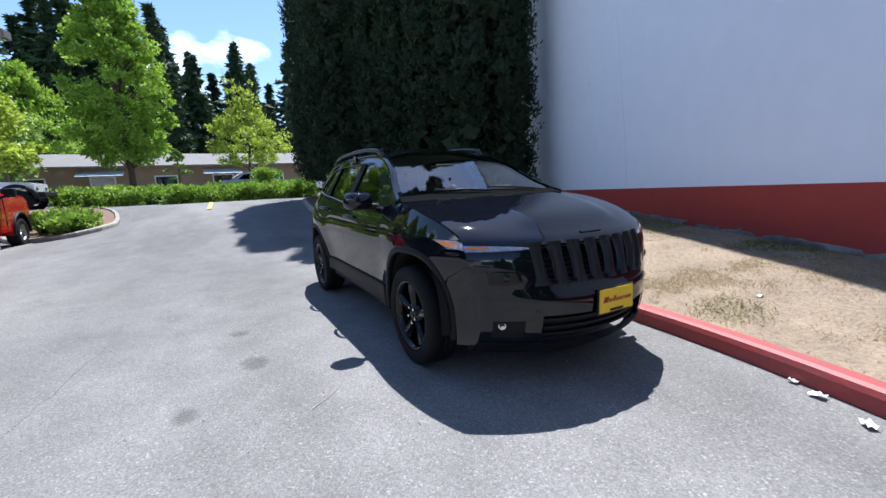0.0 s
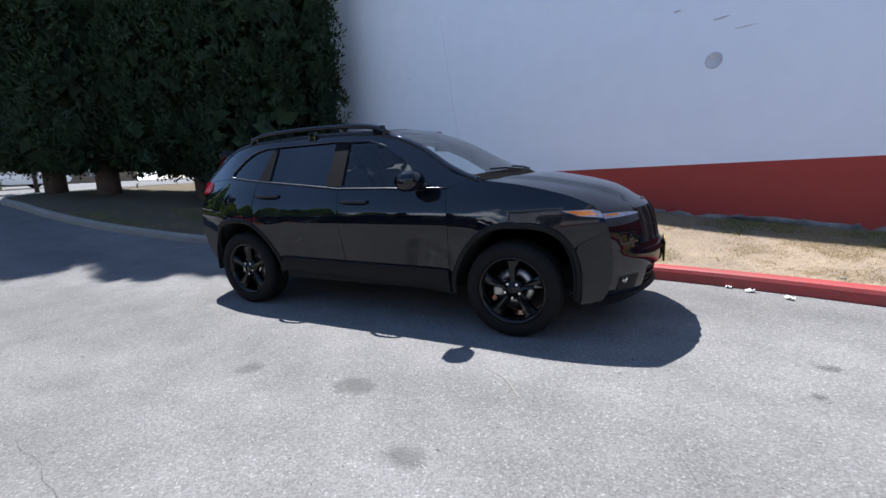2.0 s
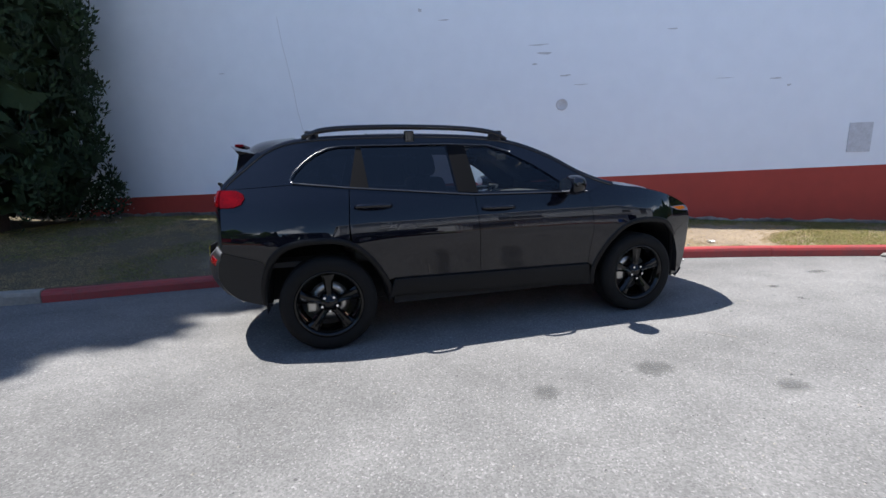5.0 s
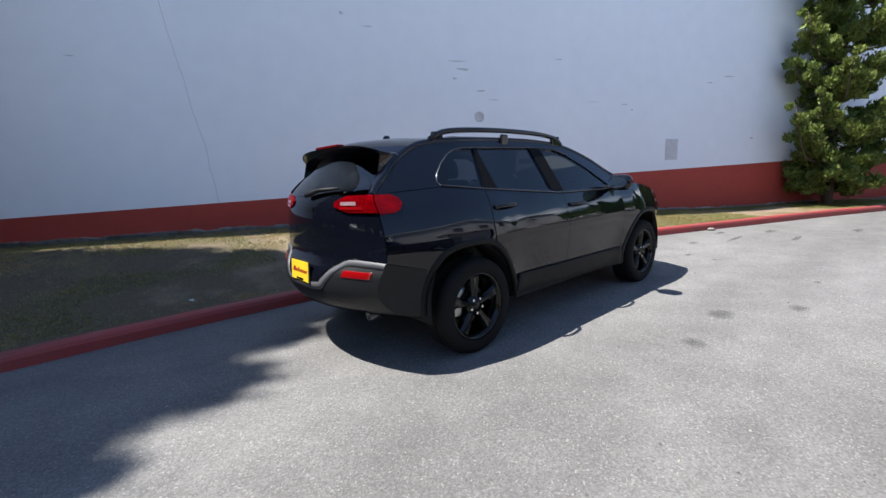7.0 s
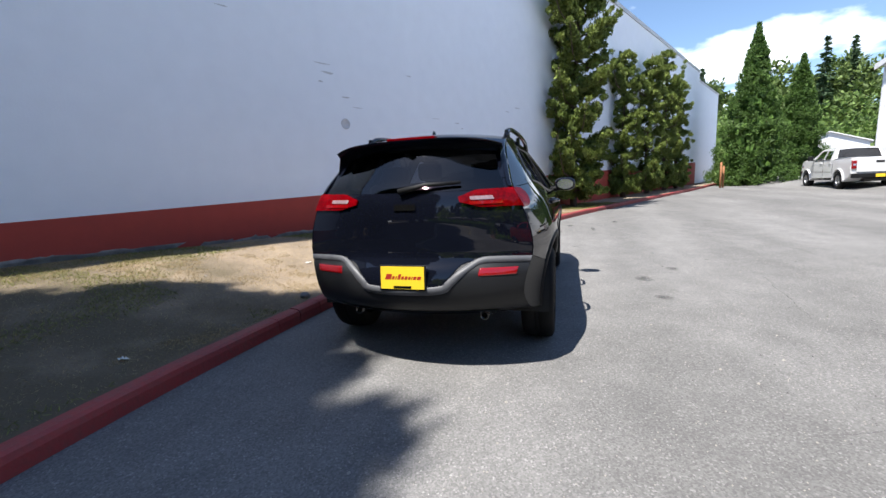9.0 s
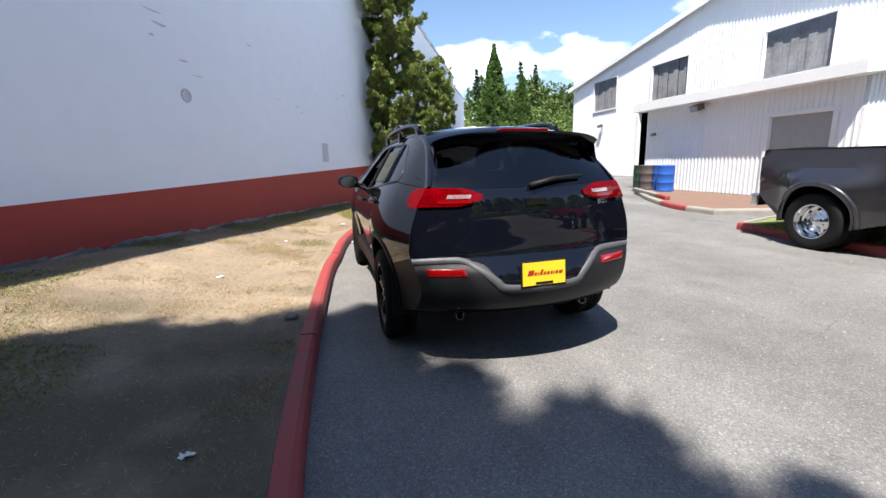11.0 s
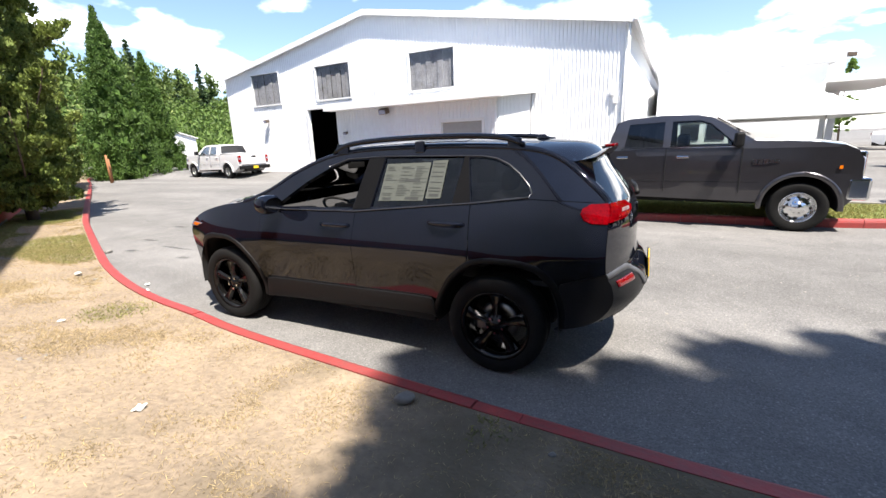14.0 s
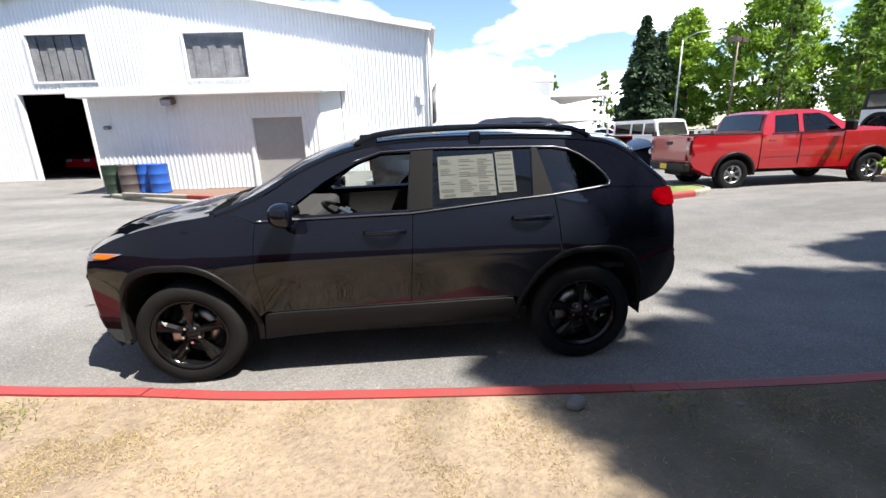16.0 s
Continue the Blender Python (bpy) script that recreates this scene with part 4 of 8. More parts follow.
WIN_FRONT = [(0.70, 1.125), (-0.145, 1.14), (-0.185, 1.505), (0.02, 1.50), (0.20, 1.44), (0.40, 1.335)]
WIN_REAR = [(-0.32, 1.15), (-0.345, 1.515), (-1.03, 1.51), (-1.00, 1.195)]
WIN_QUARTER = [(-1.15, 1.21), (-1.075, 1.505), (-1.19, 1.502), (-1.28, 1.485), (-1.37, 1.445), (-1.45, 1.385), (-1.52, 1.315), (-1.545, 1.275), (-1.535, 1.252), (-1.48, 1.244)]


def ribbon(points, sg, width, out, inner=-0.01):
    """A moulding along a line on the car's side."""
    verts, faces = [], []
    for i, p in enumerate(points):
        a, b = points[max(0, i - 1)], points[min(len(points) - 1, i + 1)]
        t = Vector((b[0] - a[0], b[1] - a[1])).normalized()
        n = Vector((-t.y, t.x)) * width / 2
        for q, o in ((Vector(p) + n, inner), (Vector(p) + n * 0.7, out), (Vector(p) - n * 0.7, out), (Vector(p) - n, inner)):
            verts.append((q.x, sg * (body_w(q.x, q.y) + o), q.y))
    for i in range(len(points) - 1):
        for k in range(3):
            faces.append((i * 4 + k, i * 4 + k + 1, i * 4 + 5 + k, i * 4 + 4 + k))
    faces += [(0, 1, 2, 3), (len(verts) - 1, len(verts) - 2, len(verts) - 3, len(verts) - 4)]
    return verts, faces


def seg(points, step=0.05):
    out = []
    for a, b in zip(points, points[1:]):
        k = max(1, int(math.dist(a, b) / step))
        out += [(a[0] + (b[0] - a[0]) * i / k, a[1] + (b[1] - a[1]) * i / k) for i in range(k)]
    return out + [points[-1]]


def wheel(parent, x, sg, y=0.0, r=0.356, width=0.235, rim_r=0.242, rim_mat=None, spokes=5, name="wheel"):
    """A road wheel: local y points outwards."""
    rim_mat = rim_mat or M_GLOSSBLACK
    root = new(name)
    root.parent = parent
    root.matrix_local = Matrix.Translation((x, y, r)) @ pose(0, 0, 0, 0, 0, 0 if sg > 0 else 180)
    h = width / 2
    prof = [(rim_r - 0.01, -h * 0.8), (rim_r + 0.02, -h), (r - 0.035, -h), (r - 0.008, -h * 0.86), (r, -h * 0.6), (r, -h * 0.2), (r - 0.008, -h * 0.17), (r - 0.008, -h * 0.10), (r, -h * 0.07), (r, h * 0.07), (r - 0.008, h * 0.10), (r - 0.008, h * 0.17), (r, h * 0.2), (r, h * 0.6), (r - 0.008, h * 0.86), (r - 0.035, h), (r - 0.06, h * 1.02), (rim_r + 0.02, h), (rim_r - 0.01, h * 0.8)]
    v, f = lathe(prof, 40)
    mesh_ob("tyre", v, f, M_RUBBER, root)
    v, f = lathe([(rim_r, h * 0.86), (rim_r + 0.012, h * 0.96), (rim_r - 0.006, h * 0.9), (rim_r - 0.022, h * 0.6), (rim_r - 0.03, -h * 0.7), (rim_r, -h * 0.86)], 40)
    mesh_ob("rim", v, f, rim_mat, root)
    yo = h * 0.62
    bm = bmesh.new()
    for i in range(spokes):
        a = 2 * math.pi * i / spokes + math.pi / 2
        turn = Matrix.Rotation(-a, 4, "Y")
        inner, outer, fat = 0.045, rim_r - 0.010, 5.0 / spokes
        rings = []
        for rr, ww, yy, ridge in ((inner, 0.026, yo + 0.004, 0.004), (outer * 0.42, 0.028, yo + 0.002, 0.010), (outer * 0.72, 0.037, yo + 0.008, 0.012), (outer * 0.94, 0.050, yo + 0.016, 0.006), (outer, 0.058, yo + 0.012, 0.0)):
            ww *= fat
            rings.append([bm.verts.new(turn @ Vector((rr, yy + dy, c))) for c, dy in ((-ww, -0.055), (-ww, -0.010), (-ww * 0.55, ridge), (0.0, ridge - 0.006), (ww * 0.55, ridge), (ww, -0.010), (ww, -0.055))])
        for p, q in zip(rings, rings[1:]):
            for k in range(6):
                bm.faces.new((p[k], p[k + 1], q[k + 1], q[k]))
    bmesh.ops.recalc_face_normals(bm, faces=bm.faces)
    part("spokes", bm, rim_mat, root)
    v, f = lathe([(0.0, yo + 0.022), (0.03, yo + 0.022), (0.036, yo + 0.012), (0.075, yo + 0.004), (0.085, yo - 0.04)], 24)
    mesh_ob("hub", v, f, rim_mat, root)
    for i in range(5):
        a = 2 * math.pi * (i + 0.5) / 5 + math.pi / 2
        c = (0.057 * math.cos(a), yo + 0.012, 0.057 * math.sin(a))
        bm = bmesh.new()
        bmesh.ops.create_cone(bm, cap_ends=True, segments=6, radius1=0.010, radius2=0.008, depth=0.022, matrix=Matrix.Translation(c) @ pose(0, 0, 0, 90))
        part("lug_nut", bm, M_CHROME, root, "chrome lug nut")
    v, f = lathe([(0.06, -0.02), (0.15, -0.02), (0.15, 0.0), (0.06, 0.0)], 32, closed=True)
    mesh_ob("brake_disc", v, f, M_STEEL, root, "bare steel brake disc")
    bevel(part("brake_caliper", box_bm((0.09, -0.05, -0.07), (0.165, 0.03, 0.07)), M_STEEL, root), 0.012)
    return root


def suv():
    root = empty("suv", Matrix.Identity(4), "glossy black sport utility car with black wheels beside the kerb", "car")
    P = M_BLACKPAINT
    # skin over the top
    v, f = skin(7.02, 9.86, -0.985, 0.985, 26, 26)
    # raised middle of the hood, with a soft crease on either side
    for k, p in enumerate(v):
        i, q = k // 27, abs(-0.985 + 1.97 * (k % 27) / 26)
        p.z += 0.017 * smooth01((0.50 + 0.22 * i / 26 - q) / 0.10) * smooth01(i / 7) * smooth01((27 - i) / 4)
    solid(mesh_ob("hood", v, f, P, root), 0.02)
    v, f = skin(9.84, 10.3, -0.97, 0.97, 4, 20, 0.003)
    mesh_ob("cowl", v, f, M_COWL, root, "matt black cowl")
    v, f = skin(10.1, 13.0, -0.93, 0.93, 20, 20, 0.002)
    ws = mesh_ob("windshield", v, f, M_SCREEN, root, "raked clear windshield")
    ws.visible_shadow = False
    for sg in (-1, 1):
        v, f = skin(9.9, 13.05, sg * 0.925, sg * 1.0, 22, 2)
        solid(mesh_ob("a_pillar", v, f if sg < 0 else f, P, root), 0.03)
    v, f = skin(13.0, 17.6, -1.0, 1.0, 30, 24)
    solid(mesh_ob("roof", v, f, P, root), 0.03)
    v, f = skin(13.35, 15.6, -0.72, 0.72, 10, 14, 0.003)
    mesh_ob("roof_panel_glass", v, f, M_GLOSSBLACK, root, "dark glass roof panel")
    # spoiler over the rear glass
    v1, f1 = skin(16.9, 18.25, -0.98, 0.98, 10, 24, 0.012)
    n = 25
    lip = v1[-n:]
    tail = [Vector((-2.005 + 0.075 * abs(i / 12 - 1) ** 4, 0.60 * (i / 12 - 1), 1.548 - 0.022 * (i / 12 - 1) ** 2 - 0.035 * abs(i / 12 - 1) ** 6)) for i in range(n)]
    under = [p + Vector((0.02, -p.y * 0.02, -0.032)) for p in tail]
    back = [wrap(18.45, -0.95 + 1.9 * i / (n - 1), 0.004) for i in range(n)]
    o = len(v1)
    verts = v1 + tail + under + back
    faces = list(f1)
    for a, b in ((o - n, o), (o, o + n), (o + n, o + 2 * n)):
        faces += [(a + j, b + j, b + j + 1, a + j + 1) for j in range(n - 1)]
    for k in (0, n - 1):
        faces.append((o - n + k, o + k, o + n + k, o + 2 * n + k))
    # side cheeks from the lip's ends down to the window's edge
    for k, sg in ((0, -1), (n - 1, 1)):
        b = len(verts)
        verts += [wrap(17.5, sg * 0.985, 0.012), verts[o - n + k].copy(), tail[k].copy(), under[k].copy(), wrap(19.15, sg * 0.93, 0.006), wrap(18.4, sg * 1.0, 0.004), wrap(17.7, sg * 1.0, 0.003), back[k].copy()]
        tri = [(b + 1, b + 2, b + 3), (b + 1, b + 3, b + 4), (b + 1, b + 4, b + 5), (b, b + 1, b + 5), (b, b + 5, b + 6), (b + 3, b + 7, b + 4)]
        faces += tri if sg > 0 else [tuple(reversed(q)) for q in tri]
    spoiler = mesh_ob("spoiler", verts, faces, P, root)
    spoiler.data.set_sharp_from_angle(angle=radians(40))
    # fins that run from the spoiler's ends down the window's edges
    for sg in (-1, 1):
        fv, k = [], 12
        for i in range(k + 1):
            s, o = 18.2 + 1.35 * i / k, 0.022 * (1 - (i / k)) ** 1.3 + 0.004
            fv += [wrap(s, sg * 0.90, 0.002), wrap(s, sg * 0.925, o), wrap(s, sg * 0.985, o * 0.8), wrap(s, sg * 1.0, 0.001)]
        ff = [(4 * i + q, 4 * i + q + 1, 4 * i + 5 + q, 4 * i + 4 + q) for i in range(k) for q in range(3)] + [(3, 2, 1, 0)]
        mesh_ob("spoiler_fin", fv, ff if sg < 0 else [tuple(reversed(q)) for q in ff], P, root)
    bevel(part("brake_light", box_bm((-2.004, -0.17, 1.544), (-1.94, 0.17, 1.563)), M_TAIL, root, "red high brake light strip"), 0.005)
    # rear window and tailgate
    v, f = skin(17.9, 20.02, -0.93, 0.93, 16, 20, 0.004)
    rg = mesh_ob("rear_window", v, f, M_PRIVACY, root, "dark tinted rear window")
    rg.visible_shadow = False
    for sg in (-1, 1):
        v, f = skin(17.6, 20.05, sg * 0.925, sg * 1.0, 16, 4)
        solid(mesh_ob("d_pillar", v, f, P, root), 0.03)
    v, f = skin(19.98, 23.0, -0.99, 0.99, 22, 26)
    solid(mesh_ob("tailgate", v, f, P, root), 0.02)
    # bumpers
    v, f = skin(23.0, 27.0, -1.0, 1.0, 24, 26)
    rb = solid(mesh_ob("rear_bumper", v, f, M_BUMPER, root, "matt dark grey rear bumper"), 0.02)
    for sg in (-1, 1):
        sp = [(-1.78, 0.70), (-2.05, 0.775)] + edge_run(23, 27, 10) + [(-1.70, 0.375)] + arch(-1.35, 0.495, 178, 137, 6)
        v, f = side_panel([(-1.775, 0.61)] + sp[:1] + sp[1:13] + [(-1.80, 0.37)], (), sg)
        solid(mesh_ob("bumper_corner", v, f, M_BUMPER, rb), 0.02)
    # pale grey swoosh of the rear bumper: a curved strip round the plate
    line = [(-0.995, 23.12), (-0.72, 23.1), (-0.60, 23.2), (-0.50, 23.75), (-0.40, 24.35), (-0.28, 24.68), (0.28, 24.68), (0.40, 24.35), (0.50, 23.75), (0.60, 23.2), (0.72, 23.1), (0.995, 23.12)]
    lv, lf = [], []
    cl = curve([Vector(q) for q in line], 0.05)
    for i, p in enumerate(cl):
        t = (cl[min(i + 1, len(cl) - 1)] - cl[max(i - 1, 0)])
        t = Vector((t.x * 0.8, t.y * 0.12)).normalized()
        nx, ns = -t.y * 0.030 / 0.8, t.x * 0.024 / 0.12
        for d, o in ((-1, -0.004), (-0.85, 0.007), (0.85, 0.007), (1, -0.004)):
            lv.append(wrap(p.y + ns * d, max(-1, min(1, p.x + nx * d)), o))
    for i in range(len(cl) - 1):
        for k in range(3):
            lf.append((i * 4 + k, i * 4 + k + 1, i * 4 + 5 + k, i * 4 + 4 + k))
    mesh_ob("bumper_insert", lv, lf, M_SILVER, rb, "satin grey bumper insert curving round the plate")
    # gloss black recess above the insert, behind the plate
    rv = []
    for j in range(25):
        q = -0.56 + 1.12 * j / 24
        lo = min(24.7, max(23.2, 24.72 - 14.0 * max(0.0, abs(q) - 0.27) ** 1.45))
        rv += [wrap(23.0 + (lo - 23.0) * i / 6, q, 0.005) for i in range(7)]
    mesh_ob("plate_recess", rv, [(j * 7 + i, j * 7 + i + 1, j * 7 + 8 + i, j * 7 + 7 + i) for j in range(24) for i in range(6)], P, rb, "gloss black plate recess")
    for sg in (-1, 1):
        v, f = skin(23.62, 24.08, sg * 0.62, sg * 0.92, 4, 8, 0.006)
        bevel(thick(mesh_ob("reflector", v, f, M_TAILDARK, rb, "red rear reflector"), 0.02), 0.004)
    for sg in (-1, 1):
        v, f = lathe([(0.024, 0), (0.030, 0), (0.030, 0.14), (0.024, 0.14)], 16, pose(-1.88, sg * 0.47, 0.352, 0, 0, 90), closed=True)
        mesh_ob("exhaust_tip", v, f, M_DARKLAMP, root, "steel exhaust tip")
    v, f = skin(25.9, 27.0, -0.75, 0.75, 6, 12, 0.006)
    mesh_ob("rear_valance", v, f, M_GLOSSBLACK, root)
    # nose: bumper below, grille band between the lamps, hood lip
    v, f = skin(2.45, 3.9, -1.0, 1.0, 10, 28)
    fb = solid(mesh_ob("front_bumper", v, f, P, root, "black front bumper"), 0.03)
    v, f = skin(0.0, 1.1, -1.0, 1.0, 6, 28, 0.012)
    solid(mesh_ob("chin", v, f, M_CLAD, fb, "matt black chin"), 0.03)
    for sg in (-1, 1):
        v, f = skin(1.1, 2.45, sg * 0.60, sg * 1.0, 9, 10)
        solid(mesh_ob("bumper_cheek", v, f, P, fb), 0.05)
        v, f = skin(1.45, 2.25, sg * 0.72, sg * 0.93, 5, 6, 0.004)
        solid(mesh_ob("fog_bezel", v, f, M_CLAD, fb, "matt black fog lamp surround"), 0.01)
    v, f = skin(1.0, 2.55, -0.62, 0.62, 8, 20, -0.06)
    mesh_ob("lower_intake", v, f, M_DARK, fb, "matt black lower intake")
    for k in range(3):
        v, f = skin(1.35 + 0.38 * k, 1.45 + 0.38 * k, -0.61, 0.61, 2, 20, -0.03)
        solid(mesh_ob("intake_slat", v, f, M_PLASTIC, fb), 0.025)
    v, f = skin(3.25, 3.55, -0.66, 0.66, 3, 22, 0.014)
    solid(mesh_ob("bumper_ledge", v, f, P, fb), 0.02)
    for sg in (-1, 1):
        v, f = skin(3.9, 6.66, sg * 0.60, sg * 1.0, 14, 10)
        solid(mesh_ob("nose_panel", v, f, P, fb), 0.02)
        v, f = skin(4.15, 4.75, sg * 0.70, sg * 0.92, 5, 6, 0.002)
        bevel(thick(mesh_ob("lower_lamp", v, f, M_GLOSSBLACK, root, "smoked lower headlamp"), 0.012), 0.004)
        for k in (0.80,):
            c = wrap(4.45, sg * k, 0.006)
            vv, ff = lathe([(0, 0.008), (0.020, 0.006), (0.026, 0.0)], 16, Matrix.Translation(c) @ pose(0, 0, 0, 0, 0, -90 + sg * 25))
            mesh_ob("projector_lens", vv, ff, M_GLOSSBLACK, root, "dark projector lens")
        # slim upper lamp that wraps the corner
        _, f = skin(5.78, 6.62, sg * 0.60, sg * 1.0, 5, 10)
        v = [wrap(6.02 + 0.16 * (j / 10) - 0.10 + (i / 5 - 0.5) * (0.08 + 0.46 * (j / 10) ** 0.7), sg * (0.60 + 0.40 * j / 10), 0.006) for i in range(6) for j in range(11)]
        solid(mesh_ob("headlamp", v, f, M_CLEAR, root, "slim clear headlamp"), 0.02)
        hl = [(1.685, 0.934), (1.885, 0.936)] + edge_run(6.7, 5.95, 5) + [(1.80, 0.895)]
        v, f = side_panel(hl, (), sg, 0.004, 0.03)
        solid(mesh_ob("headlamp_side", v, f, M_CLEAR, root, "slim clear headlamp end"), 0.02)
        v, f = side_panel([(1.715, 0.930), (1.868, 0.931), (1.915, 0.902), (1.81, 0.8975)], (), sg, 0.009, 0.03)
        mesh_ob("marker_lamp", v, f, M_AMBER, root, "amber side marker")
        v, f = skin(5.98, 6.16, sg * 0.86, sg * 0.985, 3, 6, 0.012)
        mesh_ob("turn_lens", v, f, M_AMBER, root, "amber turn lens")
        c = wrap(2.05, sg * 0.87, 0.0)
        vv, ff = lathe([(0, 0.004), (0.016, 0.003), (0.019, 0.006), (0.023, 0.005), (0.026, -0.02)], 20, Matrix.Translation(c) @ pose(0, 0, 0, 0, 0, -90 + sg * 40))
        mesh_ob("fog_lamp", vv, ff, M_CHROME, root, "small bright round fog lamp")
    v, f = skin(6.62, 7.05, -1.0, 1.0, 4, 28)
    solid(mesh_ob("hood_lip", v, f, P, root), 0.02)
    grille = new("grille")
    grille.parent = root
    grille["label"] = "black seven-slot grille with honeycomb inserts"
    v, f = skin(3.95, 6.3, -0.60, 0.60, 8, 20, -0.04)
    mesh_ob("mesh_insert", v, f, M_PLASTIC, grille)
    for k in range(8):
        c = -0.56 + 1.12 * k / 7
        pv = []
        hw = 0.037 if 0 < k < 7 else 0.045
        nseg = 8
        for i in range(nseg + 1):
            s = 4.0 + 2.3 * i / nseg
            pinch = 1.0 + 1.0 * abs(i / nseg * 2 - 1) ** 4
            for d, o in ((-1, -0.06), (-0.75, 0.006), (0.75, 0.006), (1, -0.06)):
                pv.append(wrap(s, c + d * hw * pinch, o))
        pf = [(i * 4 + q, i * 4 + q + 1, i * 4 + 5 + q, i * 4 + 4 + q) for i in range(nseg) for q in range(3)]
        mesh_ob("grille_bar", pv, pf, M_GRILLE, grille)
    v, f = skin(6.12, 6.64, -0.61, 0.61, 4, 16, 0.002)
    solid(mesh_ob("grille_header", v, f, P, grille), 0.02)
    v, f = skin(3.86, 4.22, -0.61, 0.61, 3, 16, 0.002)
    solid(mesh_ob("grille_sill", v, f, P, grille), 0.02)
    for k in range(7):
        c = -0.56 + 1.12 * (k + 0.5) / 7
        a, b = wrap(4.2, c, -0.028), wrap(6.45, c, -0.028)
        ring = []
        for s, q in ((4.3, -0.03), (4.3, 0.03), (5.2, 0.036), (6.05, 0.03), (6.05, -0.03), (5.2, -0.036), (4.3, -0.03)):
            ring.append(wrap(s, c + q, -0.015))
        v, f = tube(ring, 0.003, 6)
        mesh_ob("slot_ring", v, f, M_DARKTRIM, grille, "thin dark slot ring")
        bm = bmesh.new()
        for i in range(7):
            for j in range(3):
                q = wrap(4.4 + 1.55 * i / 6, c + (j - 1) * 0.024 + (0.011 if i % 2 else 0), -0.04)
                bmesh.ops.create_cone(bm, cap_ends=False, segments=6, radius1=0.011, radius2=0.009, depth=0.02, matrix=Matrix.Translation(q) @ pose(0, 0, 0, 0, 90))
        part("honeycomb", bm, M_GLOSSBLACK, grille)["kind"] = "stuff"
    v, f = skin(6.78, 6.9, -0.11, 0.11, 2, 6, 0.006)
    badge = solid(mesh_ob("hood_badge", v, f, M_GLOSSBLACK, root, "small black nameplate shape"), 0.006)
    v, f = skin(20.62, 20.95, -0.10, 0.10, 2, 6, 0.008)
    solid(mesh_ob("tail_badge", v, f, M_GLOSSBLACK, root, "small black nameplate shape"), 0.006)
    # plates
    for name, m in (("front_plate", Matrix.Translation((2.352, 0.03, 0.535)) @ pose(0, 0, 0, 90, 0, 90)), ("rear_plate", Matrix.Translation((-2.29, 0.0, 0.668)) @ pose(0, 0, 0, 86, 0, -90))):
        pl = new(name)
        pl.parent = root
        pl.matrix_local = m
        pl["label"] = "yellow dealer plate in a dark frame"
        bevel(part("plate_frame", box_bm((-0.158, -0.083, -0.012), (0.158, 0.083, -0.002)), M_PLASTIC, pl), 0.004)
        part("plate_face", box_bm((-0.147, -0.07, -0.002), (0.147, 0.074, 0.003)), M_PLATE, pl)
        bm = bmesh.new()
        rng = random.Random(8)
        px = -0.115
        for k, wd in enumerate((0.045, 0.022, 0.014, 0.024, 0.022, 0.024, 0.02, 0.012, 0.024, 0.03)):
            hgt = 0.034 if k in (0, 3) else 0.02
            sh = Matrix(((1, 0.35, 0, 0), (0, 1, 0, 0), (0, 0, 1, 0), (0, 0, 0, 1)))
            box_bm((px, -0.008, 0.003), (px + wd - 0.006, -0.008 + hgt, 0.0045), bm, sh)
            px += wd + 0.001
        part("plate_emblem", bm, M_PLATERED, pl, "dark red bars")["kind"] = "stuff"
        part("plate_strip", box_bm((-0.06, -0.066, 0.003), (0.06, -0.05, 0.0045)), M_GLOSSBLACK, pl)
    # sides
    for sg in (-1, 1):
        side = "left" if sg > 0 else "right"
        fender = arch(1.35, 0.492, 36, 168, 22) + [(0.845, 0.485), (0.868, 0.79), (0.844, 1.09), (0.94, 1.135)] + list(reversed(edge_run(7.0, 10.0, 16))) + [(1.885, 0.938), (1.68, 0.938), (1.795, 0.890), (1.955, 0.880), (1.985, 0.80), (1.80, 0.70)]
        v, f = side_panel(fender, (), sg)
        solid(mesh_ob("fender", v, f, P, root), 0.02)
        bump = arch(1.35, 0.495, 34, -12, 8) + edge_run(0.7, 5.0, 14) + [(1.80, 0.695)]
        v, f = side_panel(bump, (), sg)
        solid(mesh_ob("bumper_corner", v, f, P, fb), 0.02)
        green = [(0.844, 1.095), (-0.18, 1.108), (-1.15, 1.190), (-1.56, 1.235), (-1.88, 1.218)] + list(reversed(edge_run(10.0, 20.0, 40))) + [(0.95, 1.14)]
        v, f = side_panel(green, (WIN_FRONT, WIN_REAR, WIN_QUARTER), sg, 0.0, 0.05)
        solid(mesh_ob("window_surround", v, f, P, root), 0.035)
        d1 = [(0.842, 0.487), (0.865, 0.79), (0.841, 1.091), (-0.180, 1.104), (-0.143, 0.497)]
        v, f = side_panel(d1, (), sg)
        door1 = solid(mesh_ob("front_door", v, f, P, root), 0.03)
        d2 = [(-0.147, 0.497), (-0.184, 1.104), (-1.147, 1.190), (-1.166, 0.93)] + arch(-1.35, 0.492, 67, 17, 9) + [(-0.86, 0.508)]
        v, f = side_panel(d2, (), sg)
        door2 = solid(mesh_ob("rear_door", v, f, P, root), 0.03)
        q = [(-1.153, 1.19), (-1.174, 0.93)] + arch(-1.35, 0.492, 69, 146, 12) + [(-1.785, 0.705), (-2.05, 0.78)] + edge_run(23, 20, 6) + [(-1.87, 1.214), (-1.56, 1.231)]
        tl = [(-1.875, 1.15), (-1.885, 1.18), (-1.93, 1.205)] + edge_run(20.0, 20.95, 4) + [(-1.95, 1.09), (-1.90, 1.11)]
        v, f = side_panel(q, (), sg)
        solid(mesh_ob("quarter_panel", v, f, P, root), 0.02)
